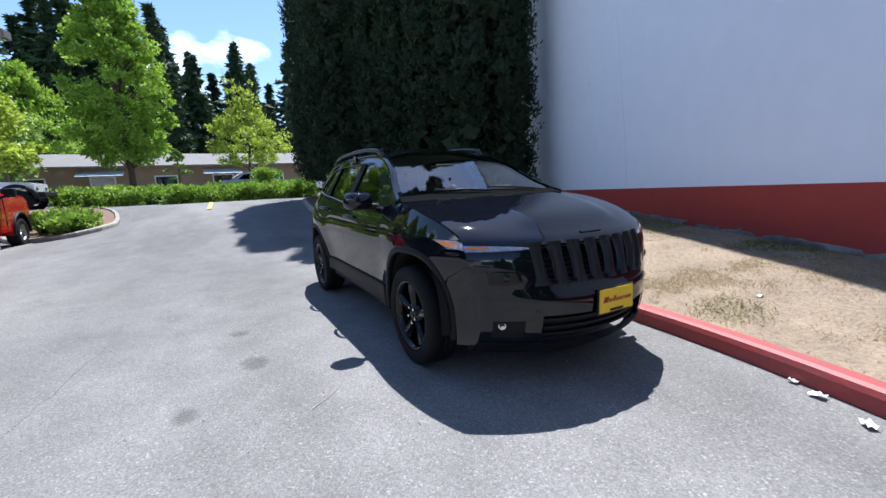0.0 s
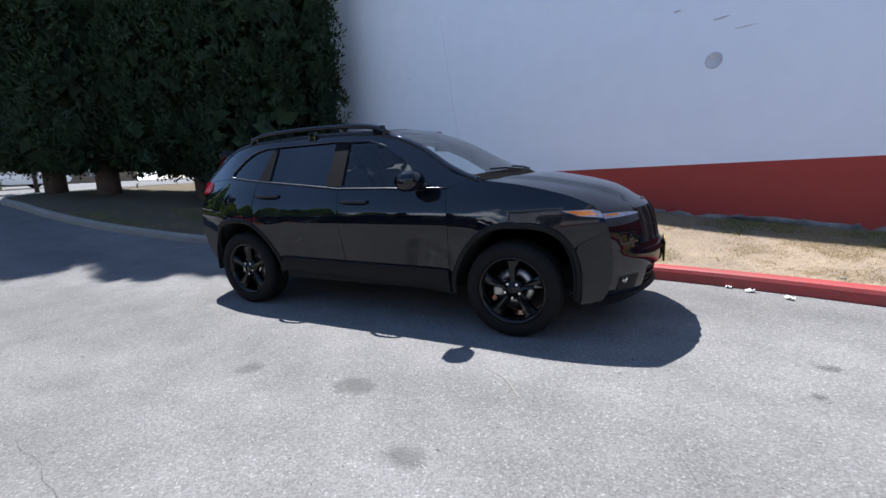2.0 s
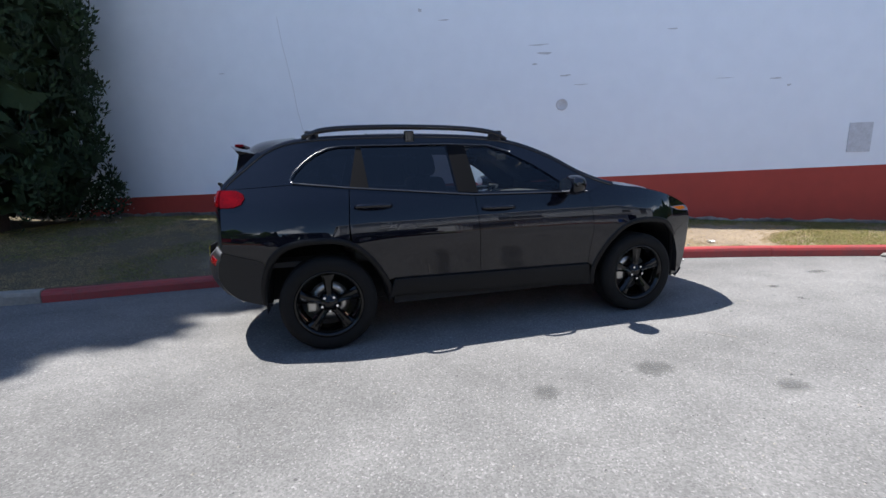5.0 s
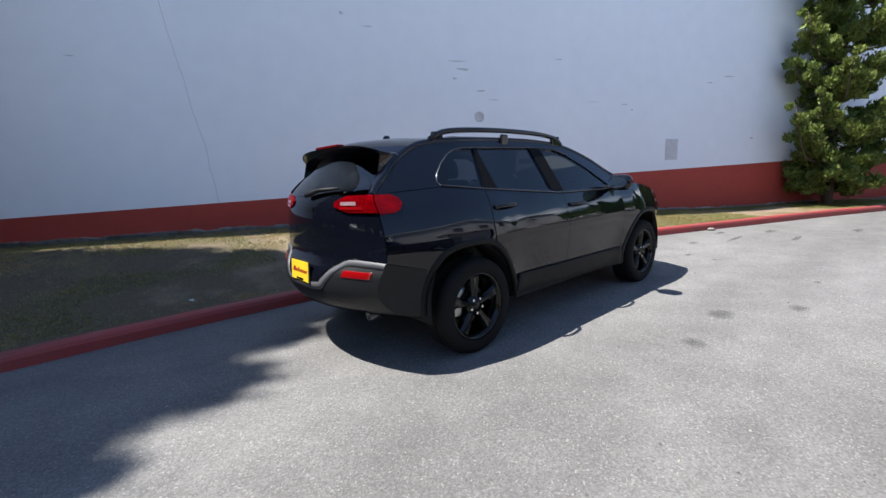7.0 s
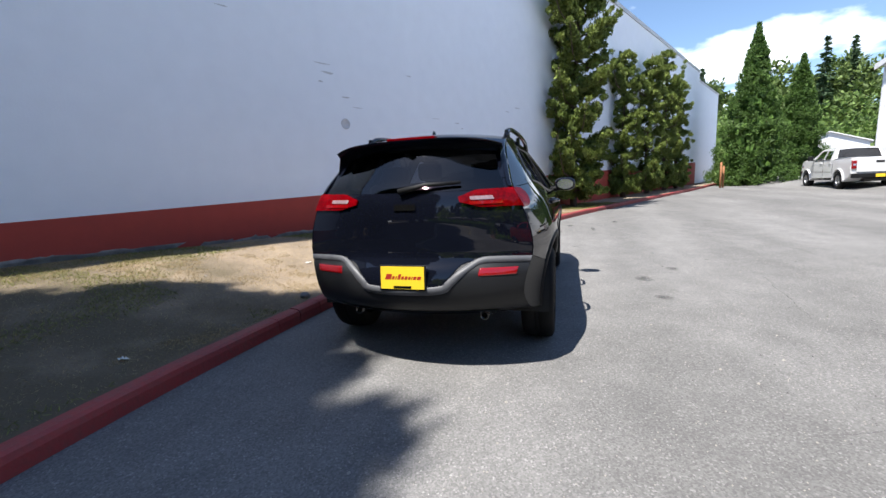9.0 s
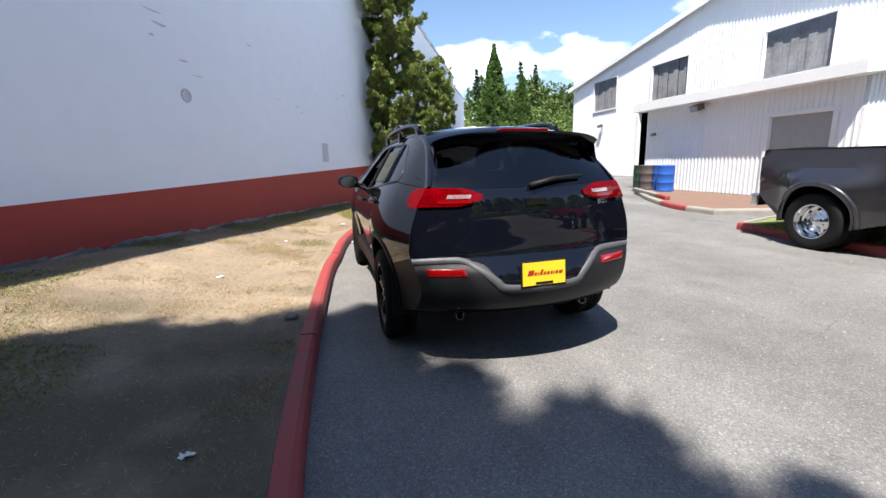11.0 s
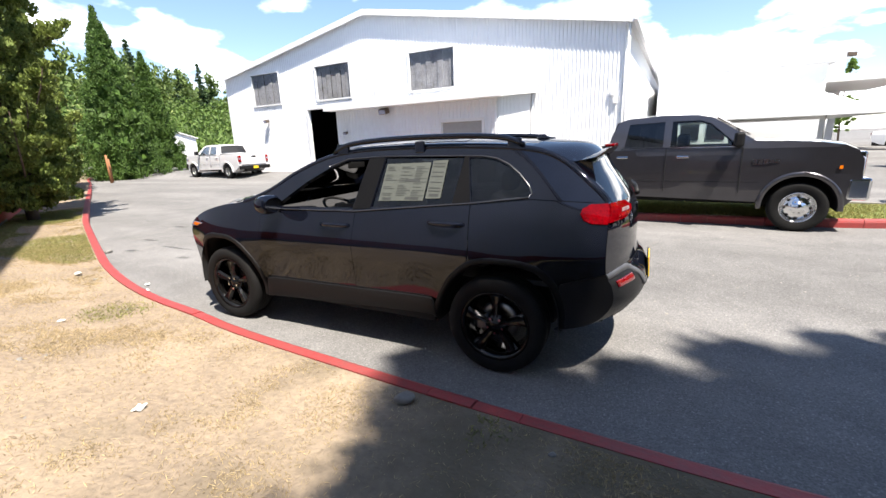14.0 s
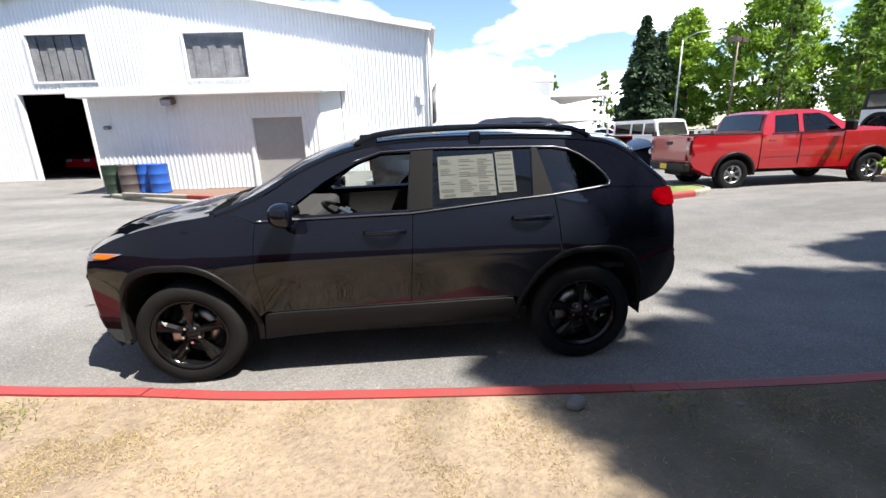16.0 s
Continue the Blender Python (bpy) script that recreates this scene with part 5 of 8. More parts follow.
        lamp = new("tail_lamp")
        lamp.parent = root
        lamp["label"] = "red tail lamp with a pale centre, wrapping the corner"
        v, f = side_panel(tl, (), sg, 0.008, 0.03)
        solid(mesh_ob("side_lens", v, f, M_TAIL, lamp), 0.02)
        v, f = skin(20.05, 20.93, sg * 0.50, sg * 1.0, 5, 10, 0.01)
        # the lamp narrows towards the gate's middle
        vv = []
        for i in range(6):
            for j in range(11):
                k = (0.50 + 0.5 * j / 10)
                squeeze = 0.30 + 0.70 * smooth01((k - 0.47) / 0.22)
                s = 20.46 + (i / 5 - 0.5) * 0.86 * squeeze
                vv.append(wrap(s, sg * k, 0.012))
        solid(mesh_ob("rear_lens", vv, f, M_TAIL, lamp), 0.02)
        for s, k0, k1, mt, nm in ((20.42, 0.60, 0.80, M_TAILCLEAR, "reversing_lens"), (20.66, 0.58, 0.86, M_TAILDARK, "dark_lens")):
            v, f = skin(s - 0.09, s + 0.09, sg * k0, sg * k1, 3, 8, 0.016)
            mesh_ob(nm, v, f, mt, lamp)
        # glazing; the driver's window is wound down
        panes = [("rear_side_window", WIN_REAR, M_PRIVACY), ("quarter_window", WIN_QUARTER, M_PRIVACY)]
        if sg < 0:
            panes.append(("front_side_window", WIN_FRONT, M_GLASS))
        for nm, poly, mt in panes:
            v, f = side_panel(poly, (), sg, -0.012, 0.08)
            ob = mesh_ob(nm, v, f, mt, root, "dark privacy glass" if mt is M_PRIVACY else "clear side glass")
            ob.visible_shadow = False
        v, f = side_panel([(0.80, 0.55), (0.80, 1.06), (-1.10, 1.12), (-0.86, 0.55)], (), sg, -0.09, 0.2)
        mesh_ob("door_trim", v, [tuple(reversed(q)) for q in f], M_SEAT, root, "dark inner door trim")
        # mouldings
        v, f = ribbon(seg([(0.83, 1.104), (-0.18, 1.117), (-1.15, 1.202), (-1.545, 1.246)]), sg, 0.011, 0.008)
        mesh_ob("belt_moulding", v, f, M_DARKTRIM, root, "satin dark belt moulding")
        v, f = ribbon(seg([(-1.545, 1.246), (-1.562, 1.27), (-1.535, 1.32), (-1.46, 1.395), (-1.375, 1.456), (-1.285, 1.496), (-1.19, 1.513), (-1.075, 1.517), (-0.345, 1.525), (0.02, 1.512), (0.21, 1.452)]), sg, 0.010, 0.006)
        mesh_ob("upper_moulding", v, f, M_DARKTRIM, root, "satin dark window moulding")
        for poly in ([(-0.15, 1.13), (-0.188, 1.51), (-0.34, 1.515), (-0.315, 1.142)], [(-1.005, 1.19), (-1.035, 1.513), (-1.07, 1.51), (-1.145, 1.205)]):
            v, f = side_panel(poly, (), sg, 0.005, 0.3)
            mesh_ob("pillar_trim", v, f, M_PILLAR, root, "satin dark grey pillar trim", smooth=False)
        v, f = ribbon(edge_run(9.95, 19.98, 84), sg, 0.04, 0.004, -0.012)
        mesh_ob("roof_drip", v, f, P, root)
        for a, b, dr in ((0.13, 1.005, door1), (-0.86, 1.062, door2)):
            hx = [a + 0.01, a - 0.05, a - 0.13, a - 0.20, a - 0.26]
            pts = [Vector((x, sg * (body_w(x, b) + o), b + dz)) for x, o, dz in zip(hx, (0.004, 0.035, 0.042, 0.036, 0.004), (0, 0.004, 0.006, 0.006, 0.002))]
            v, f = tube(curve(pts, 0.02), 0.016, 8)
            mesh_ob("door_handle", v, f, P, dr, "body-coloured pull handle")
            vv = [(a - 0.125 + 0.055 * math.cos(t), sg * (body_w(a - 0.125, b) + 0.003), b - 0.004 + 0.020 * math.sin(t)) for t in np.linspace(0, 2 * math.pi, 20, endpoint=False)]
            mesh_ob("handle_recess", vv, [tuple(range(20)) if sg < 0 else tuple(range(19, -1, -1))], M_GLOSSBLACK, dr)
        # dark cladding
        for cx, a0, a1 in ((1.35, -10, 189), (-1.35, -2, 178)):
            o = [(p[0], p[1] - 0.012 * max(0, math.sin(radians(0)))) for p in arch(cx, 0.497, a0, a1, 36)]
            i = list(reversed(arch(cx, 0.447, a0, a1, 36)))
            v, f = side_panel(o + i, (), sg, 0.010, 0.05)
            bevel(thick(mesh_ob("arch_cladding", v, f, M_CLAD, root, "matt dark wheel-arch cladding"), 0.05), 0.02, 3)
            hv, hf = [], []
            for k in range(25):
                q = arch(cx, 0.45, -5 + 190 * k / 24, 0, 1)[0]
                for y in (body_w(cx, 0.6) - 0.03, 0.50):
                    hv.append((q[0], sg * y, q[1]))
            hf = [(2 * k, 2 * k + 1, 2 * k + 3, 2 * k + 2) for k in range(24)] + [tuple(range(1, 50, 2))]
            mesh_ob("wheel_housing", hv, hf, M_DARK, root, "black wheel housing")
        sill = [(0.862, 0.29), (0.845, 0.478), (-0.15, 0.488), (-0.855, 0.50), (-0.90, 0.37)]
        v, f = side_panel(sill, (), sg, 0.020)
        bevel(thick(mesh_ob("sill_cladding", v, f, M_CLAD, root, "matt grey sill cladding"), 0.05), 0.006)
        v, f = ribbon(seg([(0.84, 0.484), (-0.15, 0.494), (-0.85, 0.505)]), sg, 0.010, 0.004)
        mesh_ob("sill_moulding", v, f, M_CLAD, root)
        # mirror
        mir = new("door_mirror")
        mir.parent = root
        bm = bmesh.new()
        bmesh.ops.create_uvsphere(bm, u_segments=20, v_segments=12, radius=1.0)
        for p in bm.verts:
            x, y, z = p.co
            sq = 0.75
            x, y, z = (math.copysign(abs(c) ** sq, c) for c in (x, y, z))
            if x < 0:
                x *= 0.55
            p.co = Vector((0.60 + x * 0.105, sg * (0.985 + y * 0.115 + x * -0.02), 1.165 + z * 0.078))
        part("shell", bm, P, mir, smooth=True)
        gv = [(0.535, sg * (0.985 + 0.092 * math.cos(t)), 1.165 + 0.058 * math.sin(t)) for t in np.linspace(0, 2 * math.pi, 24, endpoint=False)]
        mesh_ob("mirror_glass", gv, [tuple(range(24))], M_CHROME, mir, "mirror glass")
        v, f = tube([(0.66, sg * 0.80, 1.105), (0.63, sg * 0.88, 1.115), (0.61, sg * 0.95, 1.125)], 0.03, 8)
        mesh_ob("stalk", v, f, M_PLASTIC, mir)
        # roof rail on its feet
        rail = new("roof_rail")
        rail.parent = root
        pts = [(0.20, 1.555), (0.08, 1.615), (-0.2, 1.648), (-0.65, 1.66), (-1.1, 1.652), (-1.34, 1.628), (-1.46, 1.575)]
        v, f = tube(curve([Vector((x, sg * 0.565, z)) for x, z in pts], 0.05), 0.021, 8)
        mesh_ob("bar", [(p[0], p[1], p[2]) for p in v], f, P, rail)
        for x0, x1 in ((0.16, 0.04), (-0.60, -0.68), (-1.34, -1.44)):
            bevel(part("foot", box_bm((x1, sg * 0.565 - 0.015, 1.54), (x0, sg * 0.565 + 0.015, 1.63)), P, rail), 0.01)
        for cx in (1.35, -1.35):
            wheel(root, cx, sg, sg * 0.795)
    # wipers, antenna
    for y0, y1 in ((0.55, -0.05), (-0.05, -0.62)):
        v, f = tube([wrap(10.12, y0, 0.02), wrap(10.25, (y0 + y1) / 2, 0.025), wrap(10.35, y1, 0.02)], 0.009, 6)
        mesh_ob("wiper", v, f, M_PLASTIC, root, "black windshield wiper")
    rw = [wrap(20.05, 0.06, 0.03), wrap(19.85, -0.2, 0.035), wrap(19.78, -0.54, 0.03)]
    v, f = tube(rw, 0.020, 8, 0.010)
    mesh_ob("rear_wiper", v, f, M_PLASTIC, root, "black rear wiper")
    bm = bmesh.new()
    bmesh.ops.create_cone(bm, cap_ends=True, segments=12, radius1=0.03, radius2=0.01, depth=0.055, matrix=Matrix.Translation((-1.45, 0, 1.625)) @ Matrix.Diagonal((2.2, 0.6, 1, 1)))
    part("antenna", bm, P, root, smooth=True)
    # underbody
    bevel(part("underbody", box_bm((-1.7, -0.52, 0.25), (2.0, 0.52, 0.5)), M_DARK, root), 0.05)
    part("floor_pan", box_bm((-0.86, -0.85, 0.30), (0.86, 0.85, 0.44)), M_DARK, root)
    part("engine_block", box_bm((0.95, -0.5, 0.45), (2.0, 0.5, 0.85)), M_DARK, root)
    # cabin
    bevel(part("dashboard", box_bm((0.55, -0.78, 0.75), (0.98, 0.78, 1.08)), M_SEAT, root, "black dashboard"), 0.06, 3)
    v, f = lathe([(0.175, -0.014), (0.19, 0.0), (0.175, 0.014), (0.16, 0.0)], 28, Matrix.Translation((0.34, 0.36, 1.06)) @ pose(0, 0, 0, 62, 0, 90), closed=True)
    mesh_ob("steering_wheel", v, f, M_PLASTIC, root, "black steering wheel")
    bm = box_bm((-0.165, -0.015, -0.02), (0.165, 0.015, 0.02))
    box_bm((-0.06, -0.03, -0.05), (0.06, 0.02, 0.05), bm)
    box_bm((-0.02, -0.01, -0.16), (0.02, 0.01, 0.0), bm)
    sp = part("steering_spokes", bm, M_SATIN, root)
    sp.matrix_local = Matrix.Translation((0.34, 0.36, 1.06)) @ pose(0, 0, 0, 62 - 90, 0, 90) @ pose(0, 0, 0, 90, 0, 0)
    v, f = tube([(0.36, 0.36, 1.05), (0.62, 0.36, 0.95)], 0.035, 8)
    mesh_ob("steering_column", v, f, M_PLASTIC, root)
    for y in (-0.37, 0.37):
        bevel(part("front_seat", box_bm((-0.32, y - 0.25, 0.55), (0.2, y + 0.25, 0.72)), M_SEAT, root, "black front seat"), 0.06, 3)
        bevel(part("seat_back", box_bm((-0.09, y - 0.24, 0.0), (0.05, y + 0.24, 0.62), m=Matrix.Translation((-0.26, 0, 0.66)) @ pose(0, 0, 0, 0, -14)), M_SEAT, root), 0.06, 3)
        bevel(part("headrest", box_bm((-0.05, y - 0.13, 0.0), (0.05, y + 0.13, 0.19), m=Matrix.Translation((-0.44, 0, 1.27)) @ pose(0, 0, 0, 0, -10)), M_SEAT, root), 0.05, 3)
    bevel(part("rear_bench", box_bm((-1.15, -0.66, 0.6), (-0.6, 0.66, 0.75)), M_SEAT, root, "black rear bench"), 0.05, 3)
    bevel(part("bench_back", box_bm((-0.08, -0.66, 0.0), (0.06, 0.66, 0.58), m=Matrix.Translation((-1.12, 0, 0.7)) @ pose(0, 0, 0, 0, -18)), M_SEAT, root), 0.05, 3)
    for y in (-0.4, 0.4):
        bevel(part("rear_headrest", box_bm((-0.05, y - 0.12, 0.0), (0.05, y + 0.12, 0.15), m=Matrix.Translation((-1.30, 0, 1.25)) @ pose(0, 0, 0, 0, -12)), M_SEAT, root), 0.04, 3)
    part("cargo_floor", box_bm((-2.0, -0.7, 0.62), (-1.15, 0.7, 0.66)), M_SEAT, root)
    v, f = skin(13.1, 17.5, -0.96, 0.96, 10, 10, -0.05)
    mesh_ob("headliner", v, f, M_HEADLINER, root, "grey headliner")
    bevel(part("rear_view_mirror", box_bm((0.40, -0.12, 1.40), (0.43, 0.12, 1.46)), M_PLASTIC, root), 0.01)
    # price sheet inside the rear left glass
    st = [(-0.37, 1.465), (-0.37, 1.195), (-0.76, 1.205), (-0.76, 1.475)]
    sheet = new("window_sticker")
    sheet.parent = root
    sheet["label"] = "printed price sheets taped in the rear side window"
    for poly, nm in ((st, "sheet"), ([(-0.775, 1.485), (-0.775, 1.22), (-0.90, 1.225), (-0.90, 1.49)], "narrow_sheet")):
        v, f = side_panel(poly, (), 1, -0.006, 0.1)
        mesh_ob(nm, v, f, M_SHEET, sheet)
    bm = bmesh.new()
    rng = random.Random(4)
    def bar(x0, z0, x1, z1):
        q = [bm.verts.new((x, body_w(x, z) - 0.004, z)) for x, z in ((x0, z0), (x1, z0), (x1, z1), (x0, z1))]
        bm.faces.new(q)
    for col in range(3):
        z = 1.44
        while z > 1.23:
            if rng.random() < 0.8:
                x0 = -0.385 - col * 0.13
                bar(x0, z, x0 - rng.uniform(0.05, 0.115), z + 0.005)
            z -= 0.012
    bar(-0.57, 1.335, -0.70, 1.355)
    bar(-0.40, 1.205, -0.48, 1.222)
    bar(-0.60, 1.21, -0.72, 1.23)
    for z in (1.46, 1.44, 1.40, 1.37, 1.33, 1.29, 1.27):
        bar(-0.785, z, -0.885, z + 0.008)
    bar(-0.80, 1.235, -0.88, 1.255)
    part("print", bm, M_INK, sheet)["kind"] = "stuff"
    return root


M_BUMPER = material("grey_bumper_plastic", (0.009, 0.0095, 0.0105), 0.45, other=(0.012, 0.0125, 0.014), scale=4, fine=150, bump=0.1, bump_scale=300, spec=0.3)
M_GRILLE = material("satin_black_grille", (0.003, 0.003, 0.0035), 0.4, other=(0.004, 0.004, 0.0045), coat=0.0, spec=0.35)
M_COWL = material("matt_black_cowl", (0.004, 0.004, 0.004), 0.95, other=(0.006, 0.006, 0.006), spec=0.02)
M_PILLAR = material("satin_black", (0.004, 0.004, 0.0045), 0.6, other=(0.005, 0.005, 0.0055), spec=0.08)
M_CLAD = material("cladding", (0.005, 0.005, 0.0055), 0.5, other=(0.0065, 0.0065, 0.007), scale=4, fine=150, bump=0.1, bump_scale=300, spec=0.2)
M_DARKTRIM = material("dark_bright_trim", (0.12, 0.12, 0.125), 0.3, metal=0.9, other=(0.10, 0.10, 0.105))
M_TAILCLEAR = material("pale_tail_lens", (0.34, 0.25, 0.26), 0.12, other=(0.20, 0.10, 0.11), coat=1.0, scale=20, fine=90)
M_DARKLAMP = material("smoked_lens", (0.02, 0.02, 0.022), 0.06, other=(0.03, 0.03, 0.03), coat=1.0)
suv()


# ---- other vehicles: local x forward from the rear axle, y to the left ----
def truck_w(x, z):
    return 0.985 - 0.02 * abs(z - 0.95) - 0.30 * max(0.0, z - 1.36)


def shell(name, outline, holes, wfun, mat, root, label="", step=0.12, open_runs=(), smooth=False):
    """Two sides with holes, joined by a band round the outline; open_runs: edges of the outline left open."""
    v, f = fill(outline, holes, step)
    n = len(v)
    verts = [(p[0], wfun(p[0], p[1]), p[1]) for p in v] + [(p[0], -wfun(p[0], p[1]), p[1]) for p in v]
    faces = [tuple(reversed(q)) for q in f] + [tuple(i + n for i in q) for q in f]
    for k, (a, b) in enumerate(zip(outline, list(outline[1:]) + [outline[0]])):
        if k in open_runs:
            continue
        o = len(verts)
        for p in (a, b):
            for t in np.linspace(-1, 1, 15):
                crown = 0.035 * (1 - t * t) if p[1] > 1.2 else 0.0
                verts.append((p[0] + (0.07 * (1 - t * t) if p[0] > 4.2 else 0), t * wfun(*p), p[1] + crown))
        faces += [(o + j, o + j + 1, o + 16 + j, o + 15 + j) for j in range(14)]
    bm = bmesh.new()
    vs = [bm.verts.new(p) for p in verts]
    for q in faces:
        try:
            bm.faces.new([vs[i] for i in q])
        except ValueError:
            pass
    bmesh.ops.remove_doubles(bm, verts=bm.verts, dist=0.0008)
    bmesh.ops.recalc_face_normals(bm, faces=bm.faces)
    ob = part(name, bm, mat, root, label, smooth=smooth)
    if smooth:
        ob.data.set_sharp_from_angle(angle=radians(32))
    return ob


def pane_pair(name, poly, wfun, mat, root, inset=0.015):
    for sg in (1, -1):
        v, f = fill(poly, (), 0.3)
        ob = mesh_ob(name, [(p[0], sg * (wfun(p[0], p[1]) - inset), p[1]) for p in v], f, mat, root, smooth=False)


def disc_wheel(parent, x, sg, y, r, rim_r, out):
    """A polished truck wheel with round hand holes; out: how far the disc bulges out or sits back."""
    root = wheel(parent, x, sg, y, r, 0.25, rim_r, M_CHROME, 3)
    for ob in [c for c in root.children if c.name.split(".")[0] in ("spokes", "hub", "lug_nut", "brake_caliper", "brake_disc")]:
        bpy.data.objects.remove(ob)
    h = 0.125
    y0 = h * 0.5 + out
    v, f = lathe([(0.0, y0 + 0.05), (0.055, y0 + 0.05), (0.065, y0 + 0.035), (0.085, y0 + 0.03), (0.095, y0 + 0.012), (rim_r * 0.62, y0), (rim_r * 0.86, y0 - 0.03), (rim_r - 0.02, h * 0.3), (rim_r - 0.012, h * 0.86)], 40)
    mesh_ob("disc", v, f, M_CHROME, root, "polished wheel disc")
    for i in range(8):
        a = 2 * math.pi * i / 8
        c = (rim_r * 0.70 * math.cos(a), y0 - 0.006, rim_r * 0.70 * math.sin(a))
        v, f = lathe([(0.0, 0.004), (0.021, 0.004), (0.026, -0.008)], 12, Matrix.Translation(c))
        mesh_ob("hand_hole", v, f, M_DARK, root, "dark hand hole")
        a += 0.39
        bm = bmesh.new()
        bmesh.ops.create_cone(bm, cap_ends=True, segments=6, radius1=0.013, radius2=0.010, depth=0.03, matrix=Matrix.Translation((0.105 * math.cos(a), y0 + 0.02, 0.105 * math.sin(a))) @ pose(0, 0, 0, 90))
        part("lug_nut", bm, M_CHROME, root)
    return root


def pickup(m, paint, label, group, bed=1.85, rear=-1.15, dually=False, rim=None, arch_mat=None, chrome=True, spoke=5):
    root = empty("pickup_truck", m, label, "truck", group)
    c0 = rear + bed + 0.04 if not dually else 1.10
    fx = c0 + 2.97
    wr = 0.40
    arch_mat = arch_mat or paint
    # bed
    b0, b1 = rear, c0 - 0.03
    outline = [(b0, 0.72), (b0 - 0.02, 1.0), (b0, 1.40), (b1, 1.38), (b1, 0.55)] + arc(0.0, 0.50, -8, 188, 16, wr + 0.02) + [(b0 + 0.1, 0.60)]
    bedw = lambda x, z: truck_w(x, z) + ((0.20 * math.exp(-((x / 0.55) ** 4)) * smooth01((1.18 - z) / 0.25)) if dually else 0.0)
    shell("bed", outline, (), bedw, paint, root, open_runs=(2,), smooth=True)
    part("bed_floor", box_bm((b0 + 0.03, -0.88, 0.85), (b1 - 0.03, 0.88, 0.90)), M_PLASTIC, root, "black bed liner")
    for y in (-0.92, 0.88):
        part("bed_liner_side", box_bm((b0 + 0.03, y, 0.9), (b1, y + 0.04, 1.36)), M_PLASTIC, root)
        bevel(part("bed_rail_cap", box_bm((b0, y - 0.03, 1.385), (b1, y + 0.07, 1.415)), M_PLASTIC, root), 0.01)
    part("bed_headboard", box_bm((b1 - 0.05, -0.9, 0.9), (b1, 0.9, 1.37)), M_PLASTIC, root)
    tg = bevel(part("tailgate", box_bm((b0 - 0.05, -0.78, 0.78), (b0 - 0.02, 0.78, 1.38)), paint, root), 0.015)
    part("tailgate_handle", box_bm((b0 - 0.06, -0.14, 1.18), (b0 - 0.05, 0.14, 1.27)), M_PLASTIC, tg)
    part("tailgate_inner", box_bm((b0 + 0.0, -0.8, 0.9), (b0 + 0.03, 0.8, 1.37)), M_PLASTIC, root)
    for sg in (-1, 1):
        bevel(part("tail_lamp", box_bm((b0 - 0.06, sg * 0.87 - 0.085, 0.93), (b0 + 0.10, sg * 0.87 + 0.10, 1.30)), M_TAIL if chrome else M_TAILDARK, root, "tall red tail lamp"), 0.02)
        part("reversing_lens", box_bm((b0 - 0.066, sg * 0.87 - 0.06, 1.08), (b0 - 0.058, sg * 0.87 + 0.06, 1.16)), M_CLEAR, root)
    bevel(part("rear_bumper", box_bm((b0 - 0.17, -0.97, 0.52), (b0 - 0.02, 0.97, 0.72)), M_CHROME if chrome else M_PLASTIC, root, "bright bumper" if chrome else "dark bumper"), 0.03)
    bevel(part("rear_plate", box_bm((b0 - 0.178, -0.16, 0.55), (b0 - 0.171, 0.16, 0.69)), M_PLATE, root, "yellow dealer plate"), 0.002)
    # cab and hood
    fa = arc(fx, 0.50, 188, -8, 16, wr + 0.02)
    outline = [(c0, 0.52), (c0, 1.38), (c0 + 0.06, 1.62), (c0 + 0.17, 1.86), (c0 + 0.32, 1.92), (c0 + 0.9, 1.95), (c0 + 1.45, 1.93), (c0 + 1.68, 1.88), (c0 + 2.32, 1.47), (c0 + 2.75, 1.455), (c0 + 3.15, 1.425), (c0 + 3.42, 1.38), (c0 + 3.58, 1.30), (c0 + 3.66, 1.16), (c0 + 3.68, 0.70), (c0 + 3.60, 0.54)] + list(reversed(fa)) + [(c0 + 2.4, 0.47)]
    w_rear = [(c0 + 0.30, 1.40), (c0 + 0.95, 1.40), (c0 + 0.95, 1.84), (c0 + 0.36, 1.82)]
    w_front = [(c0 + 1.07, 1.40), (c0 + 2.08, 1.40), (c0 + 1.66, 1.78), (c0 + 1.5, 1.84), (c0 + 1.07, 1.84)]
    shell("cab", outline, (w_rear, w_front), truck_w, paint, root)
    pane_pair("rear_door_window", w_rear, truck_w, M_PRIVACY, root)
    pane_pair("front_door_window", w_front, truck_w, M_GLASS, root)
    for a, b, hw0, hw1, mat, nm, lab in (((c0 + 2.27, 1.50), (c0 + 1.72, 1.855), 0.86, 0.74, M_DARKLAMP, "windshield", "raked windshield"), ((c0 + 0.02, 1.42), (c0 + 0.15, 1.83), 0.82, 0.72, M_DARKLAMP, "back_window", "dark back window")):
        crown = 0.04
        vv, ff = [], []
        for i in range(5):
            t = i / 4
            hw = hw0 + (hw1 - hw0) * t
            for j in range(9):
                s = -1 + 2 * j / 8
                sx = 0.06 if nm == "windshield" else -0.045
                vv.append((a[0] + (b[0] - a[0]) * t + sx * 0.6, s * hw, a[1] + (b[1] - a[1]) * t + 0.03 + crown * (1 - s * s) * 0.9))
        ff = [(i * 9 + j, i * 9 + j + 1, i * 9 + 10 + j, i * 9 + 9 + j) for i in range(4) for j in range(8)]
        mesh_ob(nm, vv, ff, mat, root, lab)
    part("cab_floor", box_bm((c0 + 0.1, -0.9, 0.5), (c0 + 2.3, 0.9, 0.62)), M_DARK, root)
